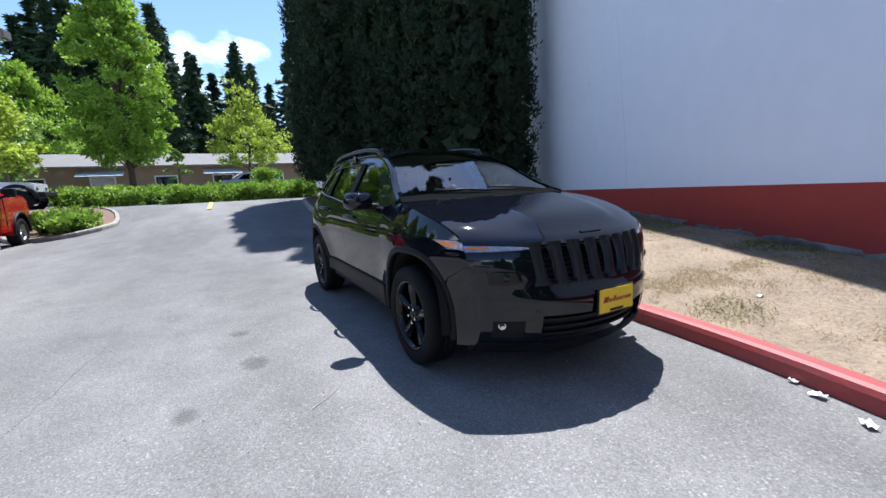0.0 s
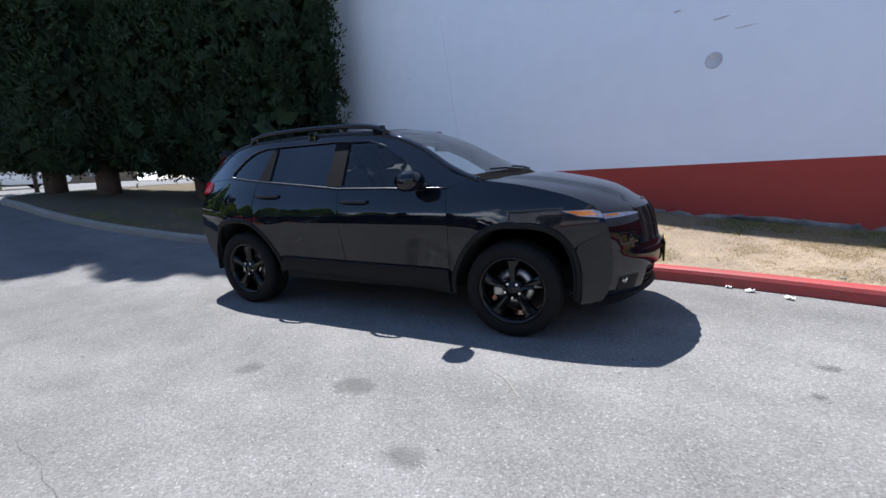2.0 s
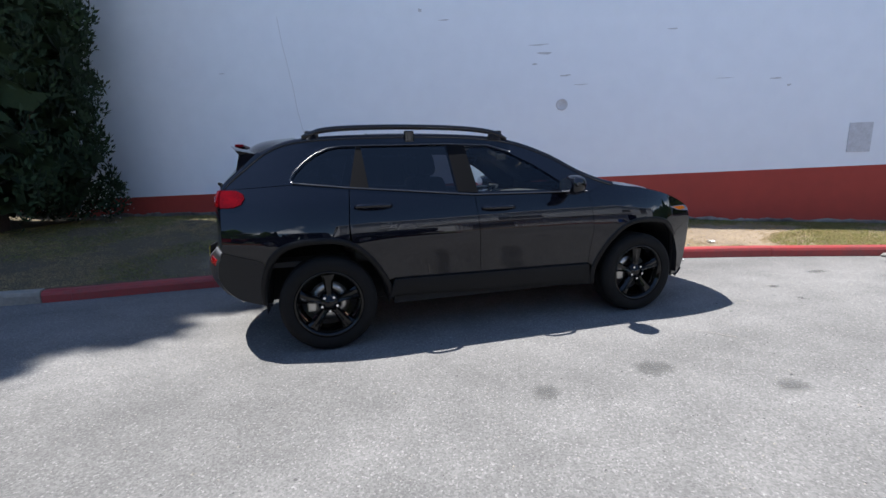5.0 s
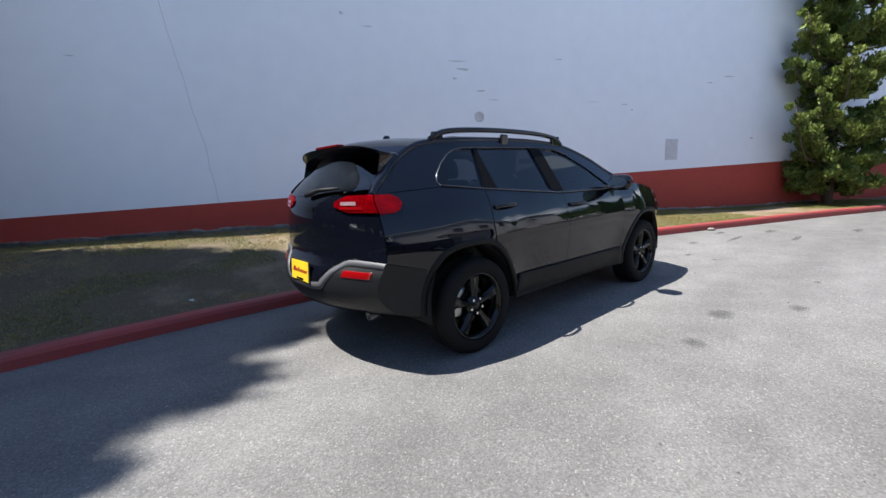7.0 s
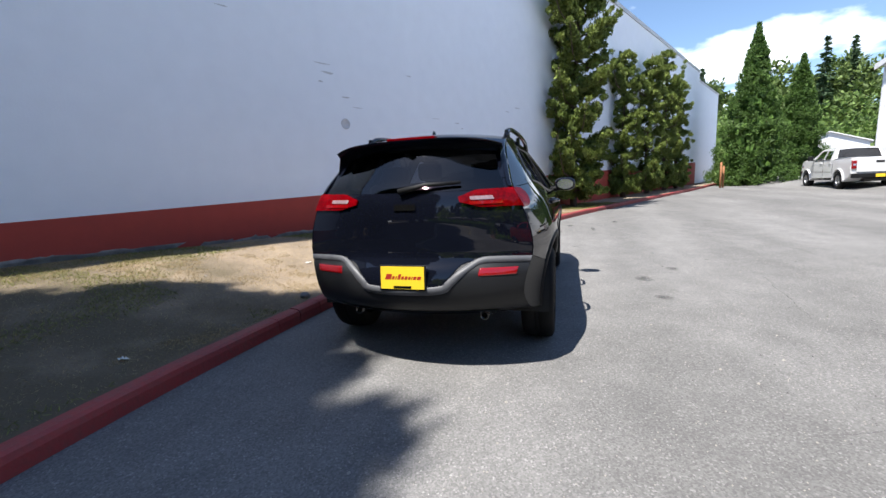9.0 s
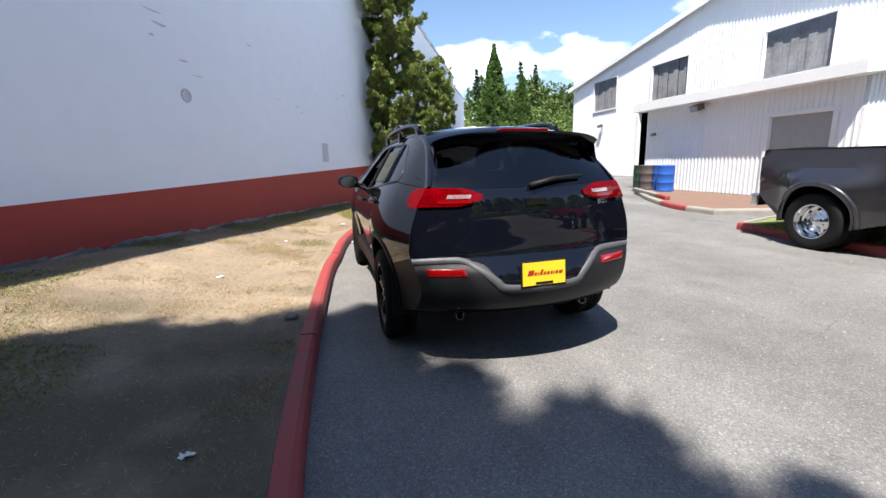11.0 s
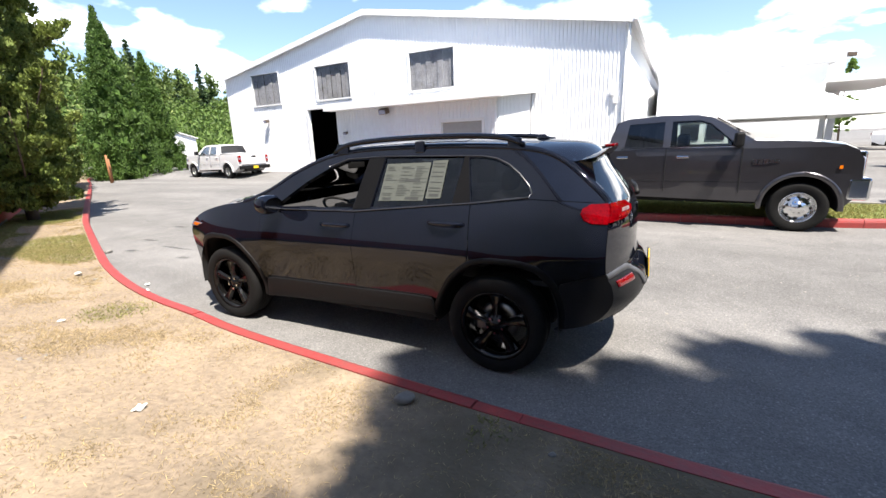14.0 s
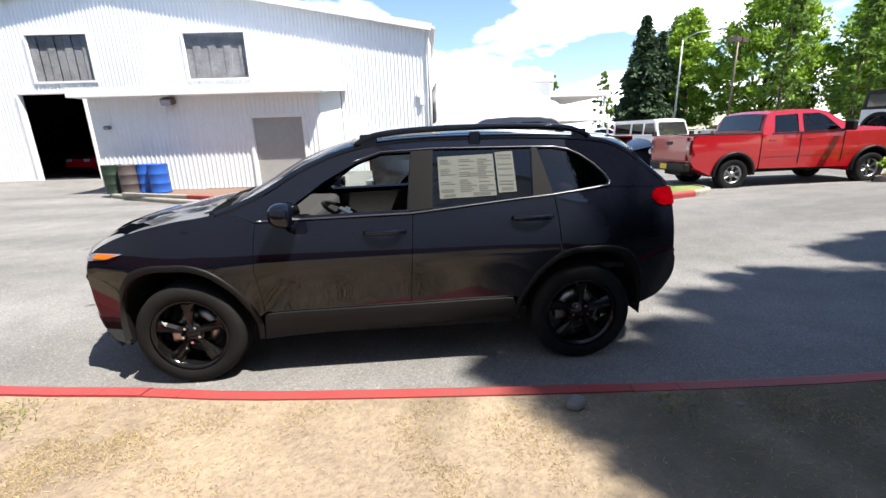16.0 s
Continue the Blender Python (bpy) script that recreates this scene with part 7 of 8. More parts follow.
def arborvitae(x, y, h, r, seed):
    rs = np.random.RandomState(seed)
    root = empty("arborvitae", pose(x, y, height(x, y) + 0.1), "dense cone-shaped green evergreen at the drive's end", "tree", "cone evergreens")
    trunk(root, [(0, 0, -0.2), (0, 0, h * 0.5), (0, 0, h * 0.9)], 0.15, 0.03)
    quads = []
    for k in range(640):
        u = rs.uniform(0, 1) ** 1.25
        R = r * (1 - u ** 1.15) * (0.9 + 0.1 * math.sin(u * 40)) + 0.08
        if u > 0.24 and u < 0.32:
            R *= 0.9
        a = rs.uniform(0, 6.28)
        cr = rs.uniform(0.2, 0.42) * (1.1 - 0.6 * u)
        d = max(0, R - cr * 0.5)
        quads.append(clump(rs, (d * math.cos(a), d * math.sin(a), 0.15 + u * h), cr * 0.85, 48, 0.14, 0.055, 0.9, 0.3, (1, 1, 1.5)))
    for k in range(1500):
        u = rs.uniform(0, 0.9)
        q, a = r * (1 - u ** 1.15) * math.sqrt(rs.uniform(0, 0.55)), rs.uniform(0, 6.28)
        quads.append(kites(np.array([[q * math.cos(a), q * math.sin(a), 0.2 + u * h]]), rs.normal(size=(1, 3)), 0.6, 0.4, rs))
    leaf_ob("crown", quads, M_ARBOR, root)


arborvitae(30.4, -13.4, 10.4, 2.75, 31)
arborvitae(32.3, -16.9, 8.3, 2.1, 32)
arborvitae(29.9, -12.6, 3.2, 1.3, 33)


def broadleaf(x, y, h, r, base, seed, mat, label, group, z=None, leaf=0.22, count=150, per=75, tall=1.0, sparse_top=False, tr=0.16):
    """A tree with a forked trunk and leaf clumps along its limbs, leaving gaps."""
    rs = np.random.RandomState(seed)
    z = height(x, y) if z is None else z
    root = empty("tree", pose(x, y, z), label, "tree", group)
    ct = base + (h - base) * 0.45
    trunk(root, [(0, 0, -0.3), (0.08, 0.0, base), (rs.uniform(-0.2, 0.2), rs.uniform(-0.2, 0.2), ct), (0, 0, h * 0.9)], tr, 0.03)
    quads = []
    for k in range(count):
        u = rs.uniform(0, 1)
        prof = math.sin(math.pi * min(1, (0.12 + 0.88 * u)) ** 0.75) ** 0.8
        R = r * prof * math.sqrt(rs.uniform(0.12, 1.0))
        a = rs.uniform(0, 6.28)
        c = (R * math.cos(a), R * math.sin(a), base + (h - base) * u * tall)
        cr = rs.uniform(0.10, 0.24) * r
        quads.append(clump(rs, c, cr, per, leaf, leaf * 0.62, 0.1, 0.25, (1, 1, 0.75)))
        if k % 9 == 0:
            trunk(root, [(0, 0, max(base * 0.8, c[2] - R * 0.9)), (c[0] * 0.5, c[1] * 0.5, c[2] - 0.3 * R), c], tr * 0.3, 0.012, name="limb")
    if sparse_top:
        for k in range(14):
            a = rs.uniform(0, 6.28)
            R = rs.uniform(0, 0.5) * r
            p0, p1 = (R * math.cos(a), R * math.sin(a), h * 0.8), (R * 1.3 * math.cos(a), R * 1.3 * math.sin(a), h * rs.uniform(1.05, 1.45))
            trunk(root, [p0, ((p0[0] + p1[0]) / 2, (p0[1] + p1[1]) / 2, (p0[2] + p1[2]) / 2), p1], 0.03, 0.008, name="limb")
            for j in range(5):
                t = j / 5
                quads.append(clump(rs, [p0[q] + (p1[q] - p0[q]) * t for q in range(3)], 0.22, 14, leaf, leaf * 0.6, 0.6, 0.3))
    leaf_ob("crown", quads, mat, root)
    return root


M1 = "bright green leafy tree behind the hedge"
broadleaf(-30.0, -6.1, 14.2, 2.8, 2.4, 41, M_MAPLE, M1, "leafy trees", count=430, per=80, leaf=0.22, tr=0.22)
broadleaf(-26.0, 0.6, 5.6, 2.6, 2.1, 42, M_LIME, "lime green young tree with bare upper shoots", "leafy trees", count=120, per=60, leaf=0.18, sparse_top=True, tr=0.10)
broadleaf(-18.6, -9.7, 5.6, 2.2, 1.6, 43, M_LIME, M1, "leafy trees", count=140, per=70, leaf=0.18, tr=0.1)
broadleaf(-19.5, 4.6, 5.2, 1.6, 1.6, 44, M_LIME, M1, "leafy trees", count=80, per=60, leaf=0.16, tr=0.08)
broadleaf(-34.0, -15.5, 9.5, 4.2, 1.5, 45, M_SHRUB, M1, "leafy trees", count=170, per=70, leaf=0.3)
broadleaf(-27.5, -3.4, 3.0, 0.8, 1.2, 46, M_SHRUB, "small street tree behind the hedge", "leafy trees", count=40, per=45, leaf=0.14, tr=0.05)
broadleaf(-27.5, 4.8, 3.2, 1.0, 1.2, 47, M_SHRUB, "small street tree behind the hedge", "leafy trees", count=40, per=45, leaf=0.14, tr=0.05)
broadleaf(-40.0, -30.0, 15.5, 4.8, 2.0, 48, M_MAPLE, "tall leafy tree beyond the car park", "leafy trees", count=380, per=62, leaf=0.34, tr=0.25)
broadleaf(-33.5, -36.0, 15.0, 4.4, 2.0, 49, M_MAPLE, "tall leafy tree beyond the car park", "leafy trees", count=380, per=62, leaf=0.34, tr=0.25)
broadleaf(-46.0, -36.0, 15.5, 5.0, 2.0, 50, M_MAPLE, "tall leafy tree beyond the car park", "leafy trees", count=380, per=62, leaf=0.36, tr=0.25)
broadleaf(-44.0, -24.0, 15.0, 4.8, 1.5, 54, M_MAPLE, "tall leafy tree beyond the car park", "leafy trees", count=380, per=62, leaf=0.36, tr=0.25)
broadleaf(-50.0, -16.0, 13.0, 5.0, 1.5, 55, M_MAPLE, "tall leafy tree beyond the car park", "leafy trees", count=180, per=70, leaf=0.36, tr=0.25)
broadleaf(-29.5, -41.5, 12.5, 3.4, 1.6, 57, M_MAPLE, "tall leafy tree beyond the car park", "leafy trees", count=250, per=62, leaf=0.34, tr=0.2)
broadleaf(-31.0, -46.0, 13.0, 3.6, 1.6, 58, M_SHRUB, "tall leafy tree beyond the car park", "leafy trees", count=250, per=62, leaf=0.34, tr=0.2)
broadleaf(-24.2, -23.4, 9.4, 1.25, 0.8, 51, M_SHRUB, "narrow upright green street tree", "columnar trees", count=130, per=70, leaf=0.18, tr=0.09)
broadleaf(-27.4, -21.5, 8.5, 1.2, 0.8, 52, M_SHRUB, "narrow upright green street tree", "columnar trees", count=120, per=70, leaf=0.18, tr=0.09)
broadleaf(-18.6, -37.5, 6.6, 1.0, 1.0, 53, M_SHRUB, "narrow upright green street tree", "columnar trees", count=80, per=60, leaf=0.2, tr=0.08)
broadleaf(-16.4, -45.0, 6.8, 0.9, 1.0, 56, M_SHRUB, "narrow upright green street tree", "columnar trees", count=70, per=60, leaf=0.2, tr=0.08)


def fir(x, y, h, r, seed, z=0.0, mat=None, tiers=22, per=1.0, label="tall dark fir in the distance"):
    rs = np.random.RandomState(seed)
    root = empty("fir", pose(x, y, z), label, "tree", "firs")
    trunk(root, [(0, 0, -0.5), (0, 0, h * 0.5), (0, 0, h * 0.98)], h * 0.013, 0.03)
    quads = []
    for t in range(tiers):
        u = (t + 0.3) / tiers
        R = r * (1 - u) ** 0.8 * rs.uniform(0.75, 1.15)
        k = max(4, int(9 * (1 - u * 0.6)))
        for j in range(k):
            a = rs.uniform(0, 6.28)
            ln = R * rs.uniform(0.6, 1.1)
            m = int(16 * per)
            s = rs.uniform(0.1, 1.0, m)
            pos = np.stack([s * ln * math.cos(a), s * ln * math.sin(a), 0.12 * h + 0.88 * h * u - 0.25 * s * ln + rs.normal(scale=0.1, size=m)], 1)
            pos[:, :2] += rs.normal(scale=0.12 * max(0.4, R), size=(m, 2))
            d = np.stack([np.full(m, math.cos(a)), np.full(m, math.sin(a)), np.full(m, -0.3)], 1) + rs.normal(scale=0.5, size=(m, 3))
            quads.append(kites(pos, d, 0.10 * h ** 0.85, 0.035 * h ** 0.85, rs))
    leaf_ob("crown", quads, mat or M_FIR, root)


rng = random.Random(77)
for i in range(26):
    y = -34 + 1.75 * i
    hh = 25 - 7 * smooth01((y + 14) / 14) + rng.uniform(-3, 3)
    fir(-66 + rng.uniform(-6, 6), y + rng.uniform(-1, 1), hh, 4.6, 200 + i, 1.5, tiers=28, per=1.0)
for i in range(10):
    fir(-54 + rng.uniform(-3, 3), -3 + 4.2 * i + rng.uniform(-1, 1), 13 + rng.uniform(-2, 3), 2.6, 240 + i, 1.5)
fir(-23.0, -38.8, 11.6, 3.3, 260, 0.2, tiers=44, per=3.0, label="dense dark fir beyond the parked cars")
fir(-26.0, -41.0, 10.6, 3.0, 261, 0.2, tiers=44, per=3.0, label="dense dark fir beyond the parked cars")
fir(-52.0, -20.0, 14.0, 3.0, 262, 0.5, tiers=30, per=1.4)


def clump_bank(name, label, boxes, mat, leaf, per, size, seed, category, kind="stuff"):
    """A bank of growth made of many clumps: boxes of (x0, x1, y0, y1, z0, z1, clumps)."""
    rs = np.random.RandomState(seed)
    quads = []
    for x0, x1, y0, y1, z0, z1, n in boxes:
        for k in range(n):
            x, y = rs.uniform(x0, x1), rs.uniform(y0, y1)
            z = z0 + (z1 - z0) * rs.uniform(0, 1) ** 0.7
            quads.append(clump(rs, (x, y, z), rs.uniform(0.6, 1.3) * size, per, leaf, leaf * 0.6, 0.4, 0.4, (1, 1, 0.7)))
    return tagged(leaf_ob(name, quads, mat), label, category, kind=kind)


clump_bank("hedge", "clipped bright green hedge along the drive", [(-20.5, -18.6, -7.6, -3.0, 0.9, 1.65, 230), (-19.8, -17.7, -3.5, 2.4, 0.8, 1.62, 460), (-18.8, -17.3, 1.0, 2.6, 0.9, 1.65, 70)], M_HEDGE, 0.14, 74, 0.36, 61, "hedge")
clump_bank("hedge_bush", "round green bush behind the hedge", [(-19.8, -19.0, 0.3, 1.3, 1.3, 2.4, 26)], M_HEDGE, 0.12, 90, 0.36, 62, "bush")
clump_bank("bed_shrubs", "low leafy shrubs in a kerbed planting bed", [(-13.6, -11.9, -6.1, -5.2, 0.35, 0.8, 40), (-15.5, -12.8, -7.0, -5.5, 0.4, 0.9, 50)], M_HEDGE, 0.14, 90, 0.27, 63, "shrub")
clump_bank("flowering_shrub", "low shrub with small white flowers by the conifers", [(-6.6, -5.4, 5.6, 6.6, 0.6, 1.3, 30)], M_CYPRESS, 0.08, 110, 0.28, 64, "shrub")
clump_bank("white_flowers", "small white blossoms on the dark shrub", [(-6.5, -5.3, 5.3, 6.5, 0.7, 1.3, 24)], M_PETAL, 0.045, 14, 0.30, 65, "flowers")
clump_bank("parking_hedge", "green hedge beyond the parked pickups", [(-34, -20, -18.5, -16.0, 0.2, 1.1, 190), (-50, -24, -26, -22, 0.3, 1.6, 120)], M_HEDGE, 0.2, 60, 0.5, 66, "hedge")
fw = clump_bank("far_shrubs", "thick scrub at the foot of the hill", [(58, 75, -62, -18, 0.5, 6.0, 240), (75, 95, -90, -20, 3.0, 10.5, 300), (42, 58, -40, -28, 0.5, 3.0, 70)], M_SCRUB, 0.6, 52, 2.2, 67, "scrub")


def hill():
    xs, ys = np.linspace(55, 190, 30), np.linspace(-190, 60, 40)
    verts = [(x, y, 12.5 * smooth01((x - 55) / 55) * (0.55 + 0.45 * math.exp(-((y + 52) / 45) ** 2)) + 1.2 * noise.noise((x * 0.05, y * 0.05, 0))) for y in ys for x in xs]
    n = len(xs)
    faces = [(j * n + i, j * n + i + 1, (j + 1) * n + i + 1, (j + 1) * n + i) for j in range(len(ys) - 1) for i in range(n - 1)]
    return tagged(mesh_ob("hill", verts, faces, M_LAWN), "grassy hill with woods in the distance", "hill", kind="structure")


hill()
wood_rs = np.random.RandomState(70)
quads = []
for k in range(150):
    x, y = wood_rs.uniform(84, 125), wood_rs.uniform(-120, 10)
    z = 12.5 * smooth01((x - 55) / 55) * (0.55 + 0.45 * math.exp(-((y + 52) / 45) ** 2))
    hh, rr = wood_rs.uniform(5, 11), wood_rs.uniform(2.0, 3.6)
    for j in range(16):
        u = wood_rs.uniform(0, 1)
        a, q = wood_rs.uniform(0, 6.28), rr * math.sin(math.pi * (0.15 + 0.8 * u)) * math.sqrt(wood_rs.uniform(0, 1))
        quads.append(clump(wood_rs, (x + q * math.cos(a), y + q * math.sin(a), z + u * hh), wood_rs.uniform(0.7, 1.5), 30, 0.85, 0.5, 0.3, 0.3))
tagged(leaf_ob("far_woods", quads, M_WOOD), "mixed green woods on the distant hill", "woods", kind="stuff")
for k, (x, y, hh) in enumerate(((88, -44, 15), (90, -49, 12), (96, -52, 14), (93, -60, 9), (95, -36, 13), (99, -28, 12), (100, -70, 12), (91, -75, 10))):
    z = 12.5 * smooth01((x - 55) / 55) * (0.55 + 0.45 * math.exp(-((y + 52) / 45) ** 2))
    fir(x, y, hh, 2.4, 300 + k, z, tiers=16)


# ---- grass on the lawn ----
def lawn_point(u_along, u):
    i = min(len(LAWN_COLS) - 2, int(u_along))
    t = u_along - i
    p = LAWN_COLS[i][0].lerp(LAWN_COLS[i + 1][0], t)
    q = LAWN_COLS[i][1].lerp(LAWN_COLS[i + 1][1], t)
    r = p.lerp(q, u)
    return r.x, r.y, lawn_height(r.x, r.y, u)


def grass(name, label, n, keep, mat, length, width, seed):
    rs = np.random.RandomState(seed)
    pos = []
    lo = next(i for i, c in enumerate(LAWN_COLS) if c[0].x > -9)
    hi = next(i for i, c in enumerate(LAWN_COLS) if c[0].x > 13)
    while len(pos) < n:
        a, u = rs.uniform(lo, hi), rs.uniform(0.01, 0.98)
        x, y, z = lawn_point(a, u)
        if rs.uniform() < keep(x, y, u):
            pos.append((x, y, z))
    c = np.array(pos)
    d = rs.normal(scale=0.75, size=(n, 3))
    d[:, 2] = rs.uniform(0.25, 1.0, n)
    c[:, 2] += length * 0.25
    return tagged(leaf_ob(name, [kites(c, d, length, width, rs)], mat), label, "grass", kind="stuff")


def patch(x, y, s, o):
    return noise.noise((x * s + o, y * s - o, 0.7))


grass("dry_grass", "short straw-coloured grass", 210000, lambda x, y, u: 0.10 + 0.90 * smooth01((patch(x, y, 0.9, 3.0) + patch(x, y, 3.1, 9.0) * 0.7 + patch(x, y, 9.0, 1.0) * 0.4 + 0.15) / 0.7), M_DRYGRASS, 0.028, 0.0026, 81)
grass("green_grass", "thin green grass along the wall and kerb", 85000, lambda x, y, u: smooth01((patch(x, y, 0.9, 7.0) + (0.35 if u > 0.72 else 0.0) + (0.25 if x > 5 or x < -1.5 else -0.15) - 0.15) / 0.3), M_GREENGRASS, 0.042, 0.0055, 82)


# ---- islands, drums, posts, poles, far buildings ----
def island(name, pts, label, top_mat, top_label, red, curb=True):
    line = curve([Vector(p) for p in pts] + [Vector(pts[0])], 0.4)[:-1]
    closed = line + [line[0]]
    area = sum(a.x * b.y - b.x * a.y for a, b in zip(line, line[1:] + line[:1]))
    kerb_run(name, closed if area > 0 else list(reversed(closed)), label, red, 0.15, 3)
    inner = offset(closed if area > 0 else list(reversed(closed)), 0.14)[:-1]
    v, f = fill([(p.x, p.y) for p in inner], (), 0.6)
    return tagged(mesh_ob(name + "_top", [(p[0], p[1], height(p[0], p[1]) + 0.118 + 0.012 * noise.noise((p[0] * 2, p[1] * 2, 0))) for p in v], f, top_mat), top_label, "island", kind="structure")


island("kerb_truck_island", [(1.3, -5.95), (-0.6, -5.62), (-2.4, -5.52), (-4.5, -5.52), (-6.2, -5.62), (-7.2, -5.95), (-7.65, -6.6), (-7.3, -7.4), (-6.0, -7.9), (-3.0, -8.2), (0.0, -8.2), (1.6, -7.6)], "kerb round a grass island, partly painted red", M_LAWN, "small green grass island under the pickup", lambda p: p.y > -6.4 and p.x > -6.1)
island("kerb_drum_island", [(2.9, -7.2), (4.2, -7.35), (6.0, -8.2), (8.2, -9.6), (9.3, -10.4), (9.6, -10.95), (9.0, -11.2), (5.0, -11.0), (2.6, -10.8), (2.2, -9.0)], "pale concrete kerb round the drum island, partly red", M_BARK_MULCH, "red-brown paving in front of the lean-to", lambda p: 3.4 < p.x < 5.4 and p.y > -8.2)


def island_grass(n, x0, x1, y0, y1, seed, name, label):
    rs = np.random.RandomState(seed)
    c = np.stack([rs.uniform(x0, x1, n), rs.uniform(y0, y1, n), np.full(n, 0.14)], 1)
    d = rs.normal(scale=0.6, size=(n, 3))
    d[:, 2] = rs.uniform(0.4, 1.0, n)
    return tagged(leaf_ob(name, [kites(c, d, 0.07, 0.012, rs)], M_GREENGRASS), label, "grass", kind="stuff")


island_grass(26000, -6.9, 0.9, -7.6, -5.75, 91, "island_grass", "short green grass on the island")


def drum(x, y, mat, label):
    root = empty("steel_drum", pose(x, y, height(x, y) + 0.13, 0, 0, random.Random(int(x * 90)).uniform(0, 90)), label, "drum", "drums by the lean-to")
    prof = [(0.0, 0.0), (0.285, 0.0), (0.29, 0.02), (0.283, 0.03), (0.283, 0.27), (0.295, 0.29), (0.283, 0.31), (0.283, 0.56), (0.295, 0.58), (0.283, 0.60), (0.283, 0.85), (0.292, 0.87), (0.28, 0.88), (0.275, 0.865), (0.0, 0.865)]
    v, f = lathe(prof, 28, pose(0, 0, 0, 90))
    mesh_ob("barrel", v, f, mat, root)
    bm = bmesh.new()
    bmesh.ops.create_cone(bm, cap_ends=True, segments=10, radius1=0.035, radius2=0.03, depth=0.02, matrix=Matrix.Translation((0.16, 0.05, 0.875)))
    part("bung", bm, M_STEEL, root)


for u, y, mt, lb in ((10.1, 4.75, M_GREENDRUM, "dark green steel drum"), (9.5, 4.9, M_RUSTDRUM, "dull brown steel drum with ribs"), (9.02, 4.75, M_BLUE, "dark blue steel drum"), (8.52, 5.0, M_BLUE, "bright blue steel drum")):
    p = B_M @ Vector((u, y, 0))
    drum(p.x, p.y, mt, lb + " by the lean-to")


def post(x, y, h):
    z = height(x, y)
    root = empty("bollard", pose(x, y, z), "weathered orange marker post at the kerb", "post", "marker posts")
    v, f = tube([(0, 0, -0.2), (0, 0, h * 0.5), (0, 0, h)], 0.06, 10)
    mesh_ob("shaft", v, f, M_ORANGE, root)
    v, f = lathe([(0.0, 0.04), (0.04, 0.028), (0.06, 0.0)], 12, Matrix.Translation((0, 0, h)) @ pose(0, 0, 0, 90))
    mesh_ob("cap", v, f, M_ORANGE, root)


post(26.6, -10.5, 1.6)
post(26.95, -10.75, 1.35)


def pole_lamp(x, y, h, heads, label, mat, arm=0.0, ang=0.0):
    root = empty("street_lamp", pose(x, y, height(x, y), 0, 0, ang), label, "lamp", "parking lamps")
    v, f = tube([(0, 0, 0), (0, 0, h * 0.5), (0, 0, h)], 0.09, 8, 0.06)
    mesh_ob("pole", v, f, mat, root)
    if arm:
        v, f = tube([(0, 0, h), (arm * 0.4, 0, h + 0.45), (arm, 0, h + 0.5)], 0.05, 6)
        mesh_ob("arm", v, f, mat, root)
        bevel(part("head", box_bm((arm - 0.1, -0.12, h + 0.45), (arm + 0.55, 0.12, h + 0.6)), mat, root), 0.04)
    for k in range(heads):
        s = 1 if k == 0 else -1
        bevel(part("head", box_bm((s * 0.15 - 0.02, -0.28, h - 0.28), (s * 0.95, 0.28, h + 0.06)) if s > 0 else box_bm((-0.95, -0.28, h - 0.28), (-0.13, 0.28, h + 0.06)), mat, root), 0.03)
        part("lens", box_bm((0.25, -0.2, h - 0.30), (0.85, 0.2, h - 0.28)) if s > 0 else box_bm((-0.85, -0.2, h - 0.30), (-0.25, 0.2, h - 0.28)), M_CLEAR, root)


pole_lamp(-24.2, -28.0, 7.4, 2, "bronze twin-head parking lamp", M_LAMPMETAL, ang=30)
pole_lamp(-27.5, -49.7, 7.4, 2, "bronze twin-head parking lamp", M_LAMPMETAL, ang=30)
pole_lamp(-16.0, -46.0, 7.4, 2, "bronze twin-head parking lamp", M_LAMPMETAL, ang=30)
pole_lamp(-20.6, -9.3, 7.2, 2, "bronze twin-head parking lamp", M_LAMPMETAL, ang=80)
pole_lamp(-24.0, -34.4, 8.6, 0, "galvanised street lamp with a long arm", M_GALV, arm=2.6, ang=150)
pole_lamp(-17.7, 2.2, 6.5, 0, "slim grey pole behind the hedge", M_GALV, arm=0.4, ang=90)


def tent():
    root = empty("marquee", pose(-6.3, -23.4, 0.1), "white peaked canvas marquee", "tent")
    n, hw, rise, eave = 24, 4.4, 3.3, 2.35
    verts, faces = [], []
    for i in range(n + 1):
        for j in range(n + 1):
            x, y = -1 + 2 * i / n, -1 + 2 * j / n
            d = max(abs(x), abs(y))
            verts.append((x * hw, y * hw, eave + rise * (1 - d) ** 1.9 + 0.12 * (1 - abs(abs(x) - abs(y))) * d * 0))
    faces = [(i * (n + 1) + j, (i + 1) * (n + 1) + j, (i + 1) * (n + 1) + j + 1, i * (n + 1) + j + 1) for i in range(n) for j in range(n)]
    mesh_ob("canopy", verts, faces, M_TENT, root)
    for a, b in (((-hw, -hw), (hw, -hw)), ((hw, -hw), (hw, hw)), ((hw, hw), (-hw, hw)), ((-hw, hw), (-hw, -hw))):
        part("valance", box_bm((min(a[0], b[0]) - 0.01, min(a[1], b[1]) - 0.01, eave - 0.3), (max(a[0], b[0]) + 0.01, max(a[1], b[1]) + 0.01, eave)), M_TENT, root)
        v, f = tube([(a[0], a[1], 0), (a[0], a[1], eave)], 0.05, 8)
        mesh_ob("leg", v, f, M_GALV, root)


tent()


